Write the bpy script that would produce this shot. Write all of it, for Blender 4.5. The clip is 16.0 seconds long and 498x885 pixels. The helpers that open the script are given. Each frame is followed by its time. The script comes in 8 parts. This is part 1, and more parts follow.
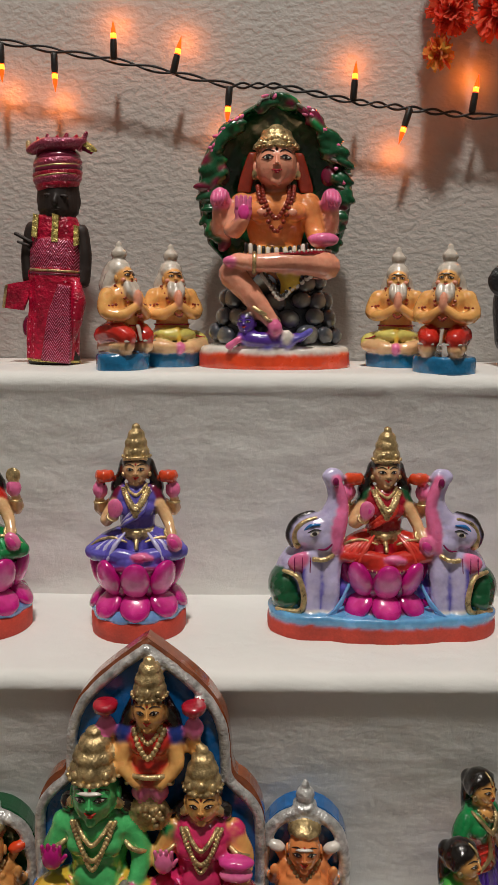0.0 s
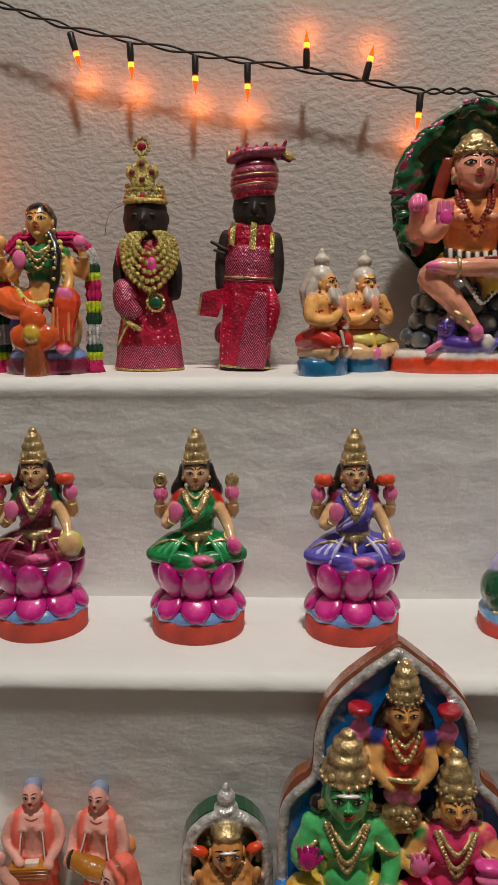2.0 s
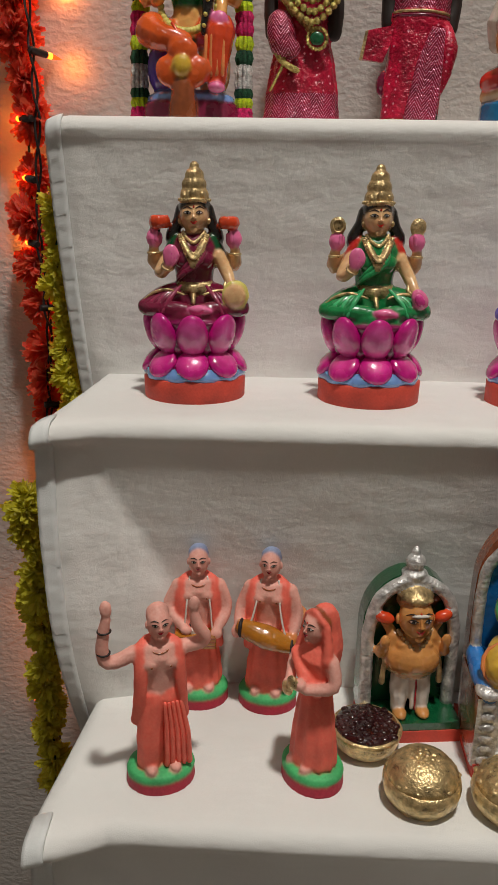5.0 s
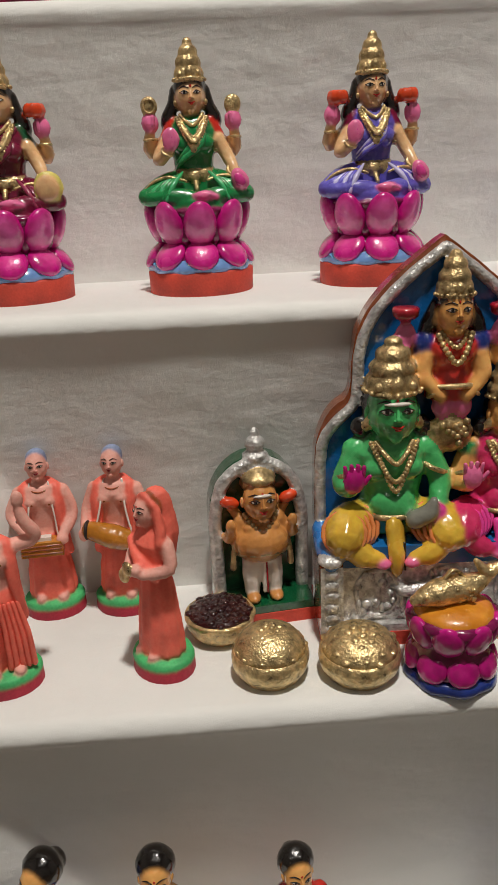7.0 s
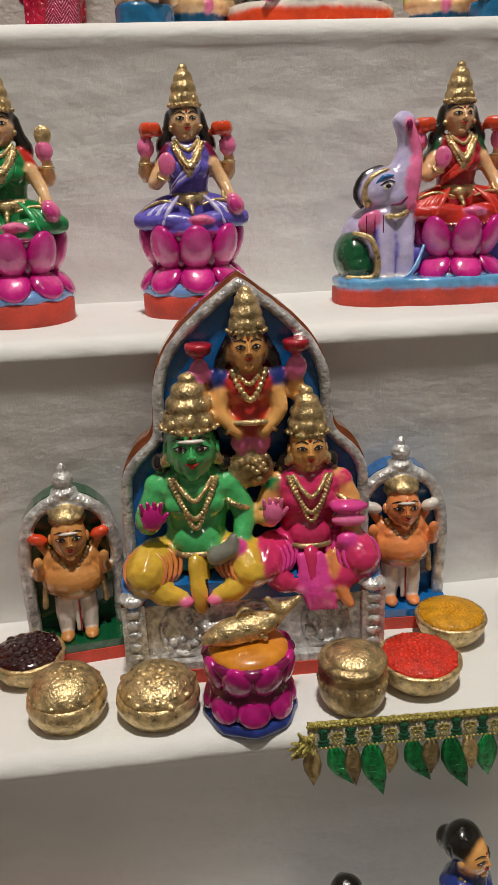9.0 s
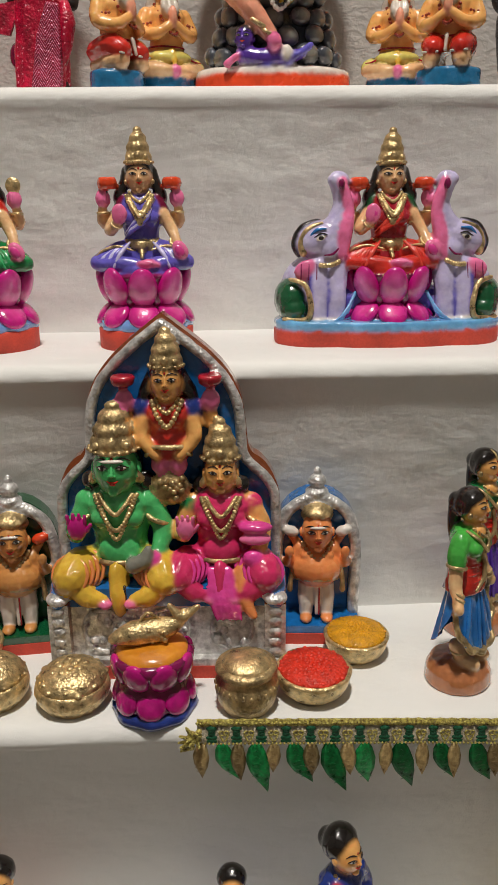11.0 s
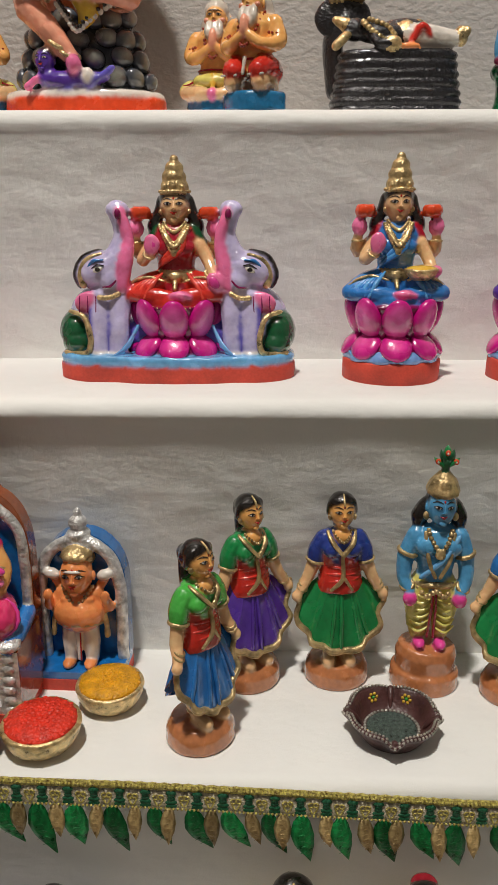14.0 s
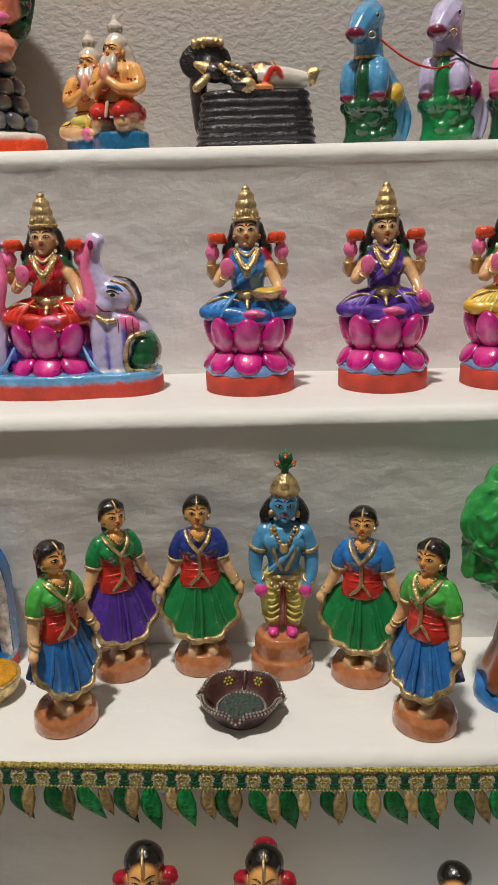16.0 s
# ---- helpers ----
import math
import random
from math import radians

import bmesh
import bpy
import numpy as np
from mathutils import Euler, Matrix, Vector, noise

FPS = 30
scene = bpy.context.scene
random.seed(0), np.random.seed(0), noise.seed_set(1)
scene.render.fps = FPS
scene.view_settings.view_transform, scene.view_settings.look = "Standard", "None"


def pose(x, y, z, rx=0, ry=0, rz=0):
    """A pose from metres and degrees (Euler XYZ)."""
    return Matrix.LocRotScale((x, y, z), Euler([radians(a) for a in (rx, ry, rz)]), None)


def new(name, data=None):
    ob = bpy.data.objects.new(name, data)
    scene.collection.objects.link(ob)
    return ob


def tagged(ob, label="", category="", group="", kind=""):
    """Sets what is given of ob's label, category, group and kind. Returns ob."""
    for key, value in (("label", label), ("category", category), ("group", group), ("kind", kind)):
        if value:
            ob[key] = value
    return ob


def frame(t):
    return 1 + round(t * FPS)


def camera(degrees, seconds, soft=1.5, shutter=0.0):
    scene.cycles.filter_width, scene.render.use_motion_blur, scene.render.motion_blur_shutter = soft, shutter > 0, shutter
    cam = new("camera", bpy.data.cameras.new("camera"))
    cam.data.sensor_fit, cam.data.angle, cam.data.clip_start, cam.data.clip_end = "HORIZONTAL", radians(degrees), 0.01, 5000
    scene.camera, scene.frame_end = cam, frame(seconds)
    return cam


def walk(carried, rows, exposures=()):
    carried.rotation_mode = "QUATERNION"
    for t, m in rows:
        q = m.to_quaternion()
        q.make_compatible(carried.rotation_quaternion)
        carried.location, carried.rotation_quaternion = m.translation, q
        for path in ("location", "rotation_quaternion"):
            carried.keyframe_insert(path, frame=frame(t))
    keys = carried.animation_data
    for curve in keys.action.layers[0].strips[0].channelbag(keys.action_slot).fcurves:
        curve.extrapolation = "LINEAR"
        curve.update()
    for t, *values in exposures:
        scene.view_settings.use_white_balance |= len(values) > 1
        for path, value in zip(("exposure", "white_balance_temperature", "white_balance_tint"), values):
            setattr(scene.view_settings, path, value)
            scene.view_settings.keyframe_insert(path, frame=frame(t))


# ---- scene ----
cam = camera(35.8, 16.0, soft=1.45)
METRES, EYE, TILT, LEAN, TURN = 1.25, 1.35, -11.0, -0.5, 0.0
ROWS = [
    (0.0, 0.0, 0.0, 0.0, 0.0, 0.0, -0.0),
    (0.5, -0.0282, -0.0084, -0.0011, 0.03, 0.46, -0.27),
    (1.0, -0.0582, -0.0174, -0.0007, 0.64, 0.57, 0.22),
    (1.5, -0.0926, -0.0248, 0.0013, 1.63, 0.5, 0.22),
    (2.0, -0.1402, -0.0069, 0.0002, 2.33, 0.37, 0.29),
    (2.5, -0.1958, 0.011, -0.0024, 2.38, -0.39, -0.11),
    (3.0, -0.2373, 0.0165, -0.0143, 2.51, -1.48, -0.97),
    (3.5, -0.2698, 0.0218, -0.0259, 2.54, -2.8, -1.47),
    (3.7, -0.2735, 0.0248, -0.035, 2.8, -3.22, -1.67),
    (5.8, -0.2644, 0.048, -0.151, 0.75, -7.86, 0.95),
    (6.0, -0.2645, 0.0479, -0.1547, -0.14, -8.3, 1.43),
    (6.5, -0.2413, 0.0457, -0.1596, -1.75, -8.88, 2.69),
    (7.0, -0.2041, 0.0465, -0.1656, -3.12, -8.95, 3.63),
    (7.5, -0.1759, 0.0496, -0.1663, -3.38, -8.93, 3.48),
    (8.0, -0.1554, 0.0609, -0.1618, -3.81, -9.14, 3.34),
    (8.5, -0.1267, 0.0601, -0.1578, -5.46, -9.04, 3.6),
    (8.7, -0.1177, 0.0555, -0.1577, -6.22, -8.77, 3.78),
    (10.8, -0.0395, -0.0035, -0.1485, -1.95, -6.95, 1.55),
    (11.0, -0.0237, -0.0105, -0.1513, -1.67, -6.6, 1.42),
    (11.5, 0.0112, -0.0183, -0.1504, -1.68, -6.44, 1.22),
    (12.0, 0.0475, -0.0069, -0.1483, -1.74, -6.39, 1.1),
    (12.5, 0.0906, 0.0011, -0.1403, -1.23, -6.43, 0.8),
    (13.0, 0.1223, 0.0039, -0.1376, 0.02, -6.63, 0.89),
    (13.5, 0.1532, 0.0154, -0.1359, 0.74, -6.69, 0.99),
    (14.0, 0.1691, 0.0138, -0.1294, 1.26, -6.44, 0.28),
    (14.5, 0.2153, -0.0079, -0.1289, 0.93, -6.23, 0.21),
    (15.0, 0.2396, -0.0224, -0.1266, 0.19, -5.98, 1.07),
    (15.5, 0.2506, -0.0291, -0.1295, 0.11, -5.67, 1.97),
    (16.0, 0.2657, -0.0372, -0.1289, 0.31, -5.53, 1.84),
]
walk(cam, [(t, pose(0, 0, EYE, TILT, LEAN, TURN) @ pose(METRES * x, METRES * y, METRES * z, 90 + pitch, roll, yaw)) for t, x, y, z, yaw, pitch, roll in ROWS],
     exposures=((0.0, -0.52), (3.5, -0.58), (6.5, -0.3), (8.5, -0.24), (11.0, -0.15), (16.0, -0.11)))

# ---- world, light, exposure ----
world = bpy.data.worlds.new("room_air")
scene.world = world
world.use_nodes = True
world.node_tree.nodes["Background"].inputs[0].default_value = (1.0, 0.9, 0.8, 1)
world.node_tree.nodes["Background"].inputs[1].default_value = 0.12


def ceiling_lamp(x, y, watts, size):
    d = bpy.data.lights.new("ceiling_lamp", "AREA")
    d.shape, d.size, d.energy, d.color = "DISK", size, watts, (1.0, 0.93, 0.855)
    ob = new("ceiling_lamp", d)
    ob.matrix_world = pose(x, y, 3.555)
    return ob


ceiling_lamp(-0.06, -0.17, 71.0, 0.2)
# Two weak unseen side lamps, added as fill for the cloth fronts.
ceiling_lamp(-1.1, -1.15, 2.8, 0.2)
ceiling_lamp(1.0, -1.15, 2.8, 0.2)

# ---- materials ----


def lin(h):
    c = [int(h[i:i + 2], 16) / 255 for i in (0, 2, 4)]
    return tuple(v / 12.92 if v < 0.04045 else ((v + 0.055) / 1.055) ** 2.4 for v in c)


MATS = {}


def material(name, rgb, rough=0.35, metal=0.0, coat=0.0, vary=0.14, big=45.0, fine=420.0, bump=0.15, second=None, glow=0.0, sheen=0.0, stretch=(1, 1, 1), height=0.002):
    """A painted, metal or cloth surface with mottling at two scales and a fine relief."""
    if name in MATS:
        return MATS[name]
    m = bpy.data.materials.new(name)
    m.use_nodes = True
    nt = m.node_tree
    n, k = nt.nodes, nt.links
    p = n["Principled BSDF"]
    co = n.new("ShaderNodeTexCoord")
    mp = n.new("ShaderNodeMapping")
    mp.inputs["Scale"].default_value = stretch
    k.new(co.outputs["Object"], mp.inputs["Vector"])
    na, nb = n.new("ShaderNodeTexNoise"), n.new("ShaderNodeTexNoise")
    na.inputs["Scale"].default_value, nb.inputs["Scale"].default_value = big, fine
    na.inputs["Detail"].default_value, nb.inputs["Detail"].default_value = 3, 2
    k.new(mp.outputs[0], na.inputs["Vector"])
    k.new(mp.outputs[0], nb.inputs["Vector"])
    ramp = n.new("ShaderNodeValToRGB")
    lo = tuple(max(0.0, c * (1 - 1.6 * vary)) for c in rgb)
    hi = second if second else tuple(min(1.0, c * (1 + vary)) for c in rgb)
    ramp.color_ramp.elements[0].position, ramp.color_ramp.elements[1].position = 0.28, 0.72
    ramp.color_ramp.elements[0].color, ramp.color_ramp.elements[1].color = (*lo, 1), (*hi, 1)
    k.new(na.outputs[0], ramp.inputs[0])
    mx = n.new("ShaderNodeMix")
    mx.data_type, mx.blend_type = "RGBA", "OVERLAY"
    mx.inputs[0].default_value = 0.25
    k.new(ramp.outputs[0], mx.inputs[6])
    k.new(nb.outputs[0], mx.inputs[7])
    k.new(mx.outputs[2], p.inputs["Base Color"])
    rr = n.new("ShaderNodeMapRange")
    rr.inputs[3].default_value, rr.inputs[4].default_value = max(0.03, rough - 0.1), rough + 0.12
    k.new(na.outputs[0], rr.inputs[0])
    k.new(rr.outputs[0], p.inputs["Roughness"])
    p.inputs["Metallic"].default_value = metal
    p.inputs["Coat Weight"].default_value, p.inputs["Coat Roughness"].default_value = coat, 0.08
    p.inputs["Sheen Weight"].default_value = sheen
    bp = n.new("ShaderNodeBump")
    bp.inputs["Strength"].default_value, bp.inputs["Distance"].default_value = bump, height
    k.new(nb.outputs[0], bp.inputs["Height"])
    k.new(bp.outputs[0], p.inputs["Normal"])
    if glow:
        p.inputs["Emission Color"].default_value = (*rgb, 1)
        p.inputs["Emission Strength"].default_value = glow
    MATS[name] = m
    return m


PAINTS = {}


def enamel(name, rough, coat, fine, bump):
    """Hand-laid paint whose pigment is stored on the mesh, so that neighbouring colours blend like airbrush."""
    m = material(name, (0.5, 0.5, 0.5), rough, coat=coat, vary=0.0, fine=fine, bump=bump)
    n, k = m.node_tree.nodes, m.node_tree.links
    ramp = [x for x in n if x.bl_idname == "ShaderNodeValToRGB"][0]
    ramp.color_ramp.elements[0].color, ramp.color_ramp.elements[1].color = (0.74, 0.72, 0.72, 1), (1.12, 1.12, 1.12, 1)
    pig = n.new("ShaderNodeVertexColor")
    pig.layer_name = "pigment"
    mul = n.new("ShaderNodeMix")
    mul.data_type, mul.blend_type = "RGBA", "MULTIPLY"
    mul.inputs[0].default_value = 1.0
    over = ramp.outputs[0].links[0].to_socket
    k.new(pig.outputs[0], mul.inputs[6])
    k.new(ramp.outputs[0], mul.inputs[7])
    k.new(mul.outputs[2], over)
    return m


ENAMEL = enamel("enamel_paint", 0.24, 1.0, 190, 0.24)
CHALKY = enamel("chalky_paint", 0.6, 0.0, 500, 0.12)


def pigment(m, h, h2, base):
    PAINTS[m] = (tuple((a + b) / 2 for a, b in zip(lin(h), lin(h2 or h))), base)
    return m


def gloss(name, h, h2=None, rough=0.3):
    return pigment(glossy(name, h, h2, rough), h, h2, ENAMEL)


def matt(name, h, h2=None):
    return pigment(chalk(name, h, h2), h, h2, CHALKY)


def glossy(name, h, h2=None, rough=0.3):
    return material(name, lin(h), rough, coat=0.75, vary=0.2, second=lin(h2) if h2 else None, fine=190, bump=0.22)


def chalk(name, h, h2=None):
    return material(name, lin(h), 0.62, coat=0.0, vary=0.1, second=lin(h2) if h2 else None, fine=500, bump=0.12)


GOLD = material("gold_paint", (0.74, 0.56, 0.28), 0.3, metal=0.7, vary=0.35, big=160, fine=520, bump=0.5)
OLDGOLD = material("dull_gold_paint", (0.58, 0.43, 0.21), 0.36, metal=0.62, vary=0.4, big=120, fine=420, bump=0.5)
SILVER = material("silver_paint", (0.74, 0.74, 0.72), 0.34, metal=0.5, vary=0.35, big=140, fine=380, bump=0.7)
SEQUIN = material("gold_sequin", (0.95, 0.62, 0.2), 0.22, metal=0.6, vary=0.4, big=260, fine=900, bump=0.9)
BLACK = gloss("black_paint", "15120f", "241d18")
HAIR = gloss("hair_black", "0d0b0a", "1c1613")
WHITE = gloss("white_paint", "e8e2d6", "f3eee4")
SKIN = gloss("skin_tan", "eeba82", "f8d09c")
SKIN2 = gloss("skin_ochre", "f4aa54", "fcc47a")
BRONZE = gloss("skin_bronze", "cc8844", "e2a460")
ORANGE = gloss("skin_orange", "f08a48", "f6a466")
PINKSKIN = gloss("skin_pink", "f29c7c", "f8b294")
PINK = gloss("pink_paint", "f2659f", "f88cbc")
HOTPINK = gloss("hot_pink_paint", "ea3099", "f45aae")
MAGENTA = gloss("magenta_paint", "ba0a7a", "dc1a92", 0.2)
DEEPMAG = gloss("deep_magenta", "6a0440", "940c5c", 0.22)
ROSE = gloss("rose_paint", "d0205e", "e84078")
LOTUSPINK = gloss("lotus_pink_paint", "ee50ac", "f67cc4")
RED = gloss("red_paint", "c9221c", "d93a2a")
CRIMSON = gloss("crimson_paint", "9c1026", "b81e33")
SCARLET = gloss("scarlet_paint", "e8401c", "f05a2c")
TERRA = matt("terracotta_red", "c8402e", "d55240")
CLAY = gloss("brown_clay", "b46c40", "c88658")
SKY = gloss("sky_blue_paint", "5aa5dd", "79b9e8")
WAVE = gloss("wave_blue_paint", "5f8fd8", "8fb8ea")
BLUE = gloss("blue_paint", "1c66b8", "3a8cd4")
NAVY = gloss("navy_paint", "1c2f78", "28429a")
TEAL = gloss("base_blue_paint", "176a9c", "2280b2")
ROYAL = gloss("niche_blue_paint", "0a52a0", "2484cc", 0.2)
VIOLET = gloss("violet_paint", "4a2a92", "6640b0")
LAVENDER = gloss("lavender_paint", "bdb4e4", "dad4f2")
LILAC = gloss("lilac_paint", "4a40b4", "7a72d2")
GREEN = gloss("green_paint", "0f7a3c", "1b9150")
DKGREEN = gloss("dark_green_paint", "0b4a2c", "136038")
LEAFGREEN = gloss("grass_green_paint", "3aa83c", "56bd52")
BODYGREEN = gloss("figure_green_paint", "33b45a", "62cb80")
YELLOW = gloss("yellow_paint", "e2b22c", "efc852")
LEMON = gloss("lemon_paint", "d9cc55", "e8df86")
MAROON = gloss("maroon_paint", "6d1233", "861f44")
GREY = gloss("rock_grey", "767870", "98988a")
ROCK = gloss("rock_sparkle", "2c3240", "5a5f66")
HOAR = gloss("hoary_white_paint", "c8c0b2", "e2dacc")
RUDRA = gloss("red_brown_bead", "86281a", "a03c26")
BROWN = gloss("brown_paint", "8a4422", "a45a30")
CORAL = matt("coral_cloth_paint", "ff6e5a", "ff826e")
PALESKIN = matt("pale_pink_skin", "f2ab9a", "f8bdae")
MINT = matt("mint_green_paint", "42b56a", "54c47a")
CHERRY = matt("cherry_base_paint", "aa1f38", "bb2c44")
BLUEGREY = matt("blue_grey_hair", "8a9cc4", "a0aecc")
EBONY = material("dark_wood", lin("2e2522"), 0.55, vary=0.3, big=30, fine=200, bump=0.3, stretch=(1, 1, 0.2))
TAN = gloss("drum_ochre", "b06f1f", "c8862c")
SUBLUE = gloss("figure_blue_paint", "3f8fc4", "62aedb")


# ---- clay modelling ----
from mathutils.bvhtree import BVHTree


class Clay:
    """One mesh of many fused lumps, in centimetres, facing -y."""

    def __init__(self):
        self.v, self.f, self.m, self.mats, self.top = [], [], [], [], Matrix.Identity(4)
        self.soft, self.core, self.raw = [], [], False

    def slot(self, mat):
        if mat not in self.mats:
            self.mats.append(mat)
        return self.mats.index(mat)

    def grid(self, rows, mat, close=True, caps=True, smooth=True, fine=False):
        """Skin over rows of points; each row is a closed loop when close is set."""
        s, base, n = self.slot(mat), len(self.v), len(rows[0])
        fine = fine or self.raw
        for r in rows:
            self.v.extend(tuple(self.top @ Vector(p)) for p in r)
        for i in range(len(rows) - 1):
            for j in range(n if close else n - 1):
                a, b = base + i * n + j, base + i * n + (j + 1) % n
                self.f.append((a, b, b + n, a + n))
                self.m.append(s)
                self.soft.append(smooth)
                self.core.append(not fine and caps and close and smooth)
        if caps and close:
            for row, flip in ((0, True), (len(rows) - 1, False)):
                loop = [base + row * n + j for j in range(n)]
                self.f.append(tuple(reversed(loop)) if flip else tuple(loop))
                self.m.append(s)
                self.soft.append(False)
                self.core.append(not fine and smooth)

    def ball(self, x, y, z, rx, ry, rz, mat, rot=(0, 0, 0), seg=14, rings=9):
        t = pose(x, y, z, *rot)
        rows = []
        for i in range(rings + 1):
            a = math.pi * (0.02 + 0.96 * i / rings)
            rows.append([t @ Vector((rx * math.sin(a) * math.cos(b), ry * math.sin(a) * math.sin(b), -rz * math.cos(a))) for b in (2 * math.pi * j / seg for j in range(seg))])
        self.grid(rows, mat, fine=min(rx, ry, rz) < 0.3 or max(rx, ry, rz) < 0.42)

    def petal(self, rx, ry, rz, edge, heart, reach=0.74):
        """A plump petal whose outer face is sprayed lighter towards its middle."""
        first, seg, rings = len(self.f), 22, 14
        self.ball(0, 0, 0, rx, ry, rz, edge, seg=seg, rings=rings)
        k = self.slot(heart)
        for i in range(rings):
            a = math.pi * (0.02 + 0.96 * (i + 0.5) / rings)
            for j in range(seg):
                if math.sin(a) * math.cos(2 * math.pi * (j + 0.5) / seg) > reach:
                    self.m[first + i * seg + j] = k

    def limb(self, pts, radii, mat, seg=10, steps=4, flat=1.0):
        """A tapering tube along a smooth line, with rounded ends."""
        pts = [Vector(p) for p in pts]
        if len(radii) == 1:
            radii = list(radii) * len(pts)
        line, rad = [], []
        for i in range(len(pts) - 1):
            p0, p1, p2, p3 = pts[max(i - 1, 0)], pts[i], pts[i + 1], pts[min(i + 2, len(pts) - 1)]
            for s in range(steps):
                u = s / steps
                line.append(0.5 * (2 * p1 + (p2 - p0) * u + (2 * p0 - 5 * p1 + 4 * p2 - p3) * u * u + (3 * p1 - p0 - 3 * p2 + p3) * u ** 3))
                rad.append(radii[i] * (1 - u) + radii[i + 1] * u)
        line.append(pts[-1])
        rad.append(radii[-1])
        d0, d1 = (line[0] - line[1]).normalized(), (line[-1] - line[-2]).normalized()
        for q, w in ((0.55, 0.8), (0.9, 0.35)):
            line.insert(0, pts[0] + d0 * radii[0] * q)
            rad.insert(0, radii[0] * w)
            line.append(pts[-1] + d1 * radii[-1] * q)
            rad.append(radii[-1] * w)
        rows, up = [], Vector((0.13, 0.2, 0.97))
        for i, c in enumerate(line):
            d = (line[min(i + 1, len(line) - 1)] - line[max(i - 1, 0)]).normalized()
            a = d.cross(up)
            if a.length < 0.05:
                a = d.cross(Vector((1, 0, 0)))
            a.normalize()
            b = d.cross(a)
            up = -b if b.dot(up) < 0 else b
            up = up.normalized()
            rows.append([c + a * rad[i] * math.cos(q) + b * rad[i] * flat * math.sin(q) for q in (2 * math.pi * j / seg for j in range(seg))])
        self.grid(rows, mat, fine=max(radii) < 0.26 or flat < 0.65)

    def lathe(self, prof, mat, at=(0, 0, 0), sx=1.0, sy=1.0, flute=0, amp=0.0, seg=28, caps=True, bend=None):
        rows = []
        for i, (r, z) in enumerate(prof):
            row = []
            for j in range(seg):
                b = 2 * math.pi * j / seg
                q = r * (1 + amp * math.cos(flute * b)) if flute else r
                dx = bend(z) if bend else 0.0
                row.append((at[0] + dx + q * sx * math.cos(b), at[1] + q * sy * math.sin(b), at[2] + z))
            rows.append(row)
        self.grid(rows, mat, caps=caps)

    def ring(self, x, y, z, big, small, mat, rot=(0, 0, 0), sy=1.0, seg=18, start=0.0, end=360.0):
        t = pose(x, y, z, *rot)
        full = end - start >= 359.9
        n = seg if full else seg + 1
        rows = []
        for i in range(n + (1 if full else 0)):
            a = radians(start + (end - start) * i / seg)
            c, d = Vector((big * math.cos(a), big * sy * math.sin(a), 0)), Vector((math.cos(a), math.sin(a), 0))
            rows.append([t @ (c + d * small * math.cos(b) + Vector((0, 0, small * math.sin(b)))) for b in (2 * math.pi * j / 7 for j in range(7))])
        self.grid(rows, mat, caps=not full, fine=True)

    def beads(self, pts, r, mat, n):
        """Small balls spaced along a smooth line."""
        pts = [Vector(p) for p in pts]
        for i in range(n):
            s = i / max(1, n - 1) * (len(pts) - 1)
            k = min(int(s), len(pts) - 2)
            u = s - k
            p0, p1, p2, p3 = pts[max(k - 1, 0)], pts[k], pts[k + 1], pts[min(k + 2, len(pts) - 1)]
            c = 0.5 * (2 * p1 + (p2 - p0) * u + (2 * p0 - 5 * p1 + 4 * p2 - p3) * u * u + (3 * p1 - p0 - 3 * p2 + p3) * u ** 3)
            self.ball(c.x, c.y, c.z, r, r, r, mat, seg=7, rings=4)

    def slab(self, outline, y0, y1, mat, side=None, round_=0.0):
        """A plate: an outline in x and z, from y0 (front) to y1, with a softened front edge."""
        cx, cz = sum(p[0] for p in outline) / len(outline), sum(p[1] for p in outline) / len(outline)
        k = 1 - round_
        inner = [(cx + (x - cx) * k, y0, cz + (z - cz) * k) for x, z in outline]
        rows = [[(x, y1, z) for x, z in outline], [(x, y0 + (y1 - y0) * 0.12, z) for x, z in outline], inner]
        self.grid(rows, side or mat, smooth=False)
        self.m[-1] = self.slot(mat)

    def fused(self, voxel):
        """The large lumps run together into one cast skin; the paint follows the nearest lump."""
        ids = [i for i, q in enumerate(self.core) if q]
        faces = [self.f[i] for i in ids]
        tmp = bpy.data.meshes.new("cast")
        tmp.from_pydata([tuple(p) for p in self.v], [], faces)
        ob = bpy.data.objects.new("cast", tmp)
        scene.collection.objects.link(ob)
        md = ob.modifiers.new("cast", "REMESH")
        md.mode, md.voxel_size, md.use_smooth_shade = "VOXEL", voxel, True
        sm = ob.modifiers.new("soft", "SMOOTH")
        sm.factor, sm.iterations = 0.5, 3
        got = ob.evaluated_get(bpy.context.evaluated_depsgraph_get()).to_mesh()
        n = len(got.vertices)
        co = np.empty(n * 3)
        got.vertices.foreach_get("co", co)
        polys = [tuple(p.vertices) for p in got.polygons]
        tree = BVHTree.FromPolygons([tuple(p) for p in self.v], faces)
        pts = [tuple(p) for p in co.reshape(-1, 3)]
        near = [self.m[ids[tree.find_nearest(p)[2]]] for p in pts]
        mats = []
        for q in polys:
            k = [near[i] for i in q]
            mats.append(max(k, key=k.count))
        bpy.data.objects.remove(ob)
        bpy.data.meshes.remove(tmp)
        base = len(pts)
        fine = [i for i, q in enumerate(self.core) if not q]
        soft = [True] * len(polys) + [self.soft[i] for i in fine]
        mats += [self.m[i] for i in fine]
        polys += [tuple(base + q for q in self.f[i]) for i in fine]
        self.v, self.f, self.m, self.soft = pts + list(self.v), polys, mats, soft

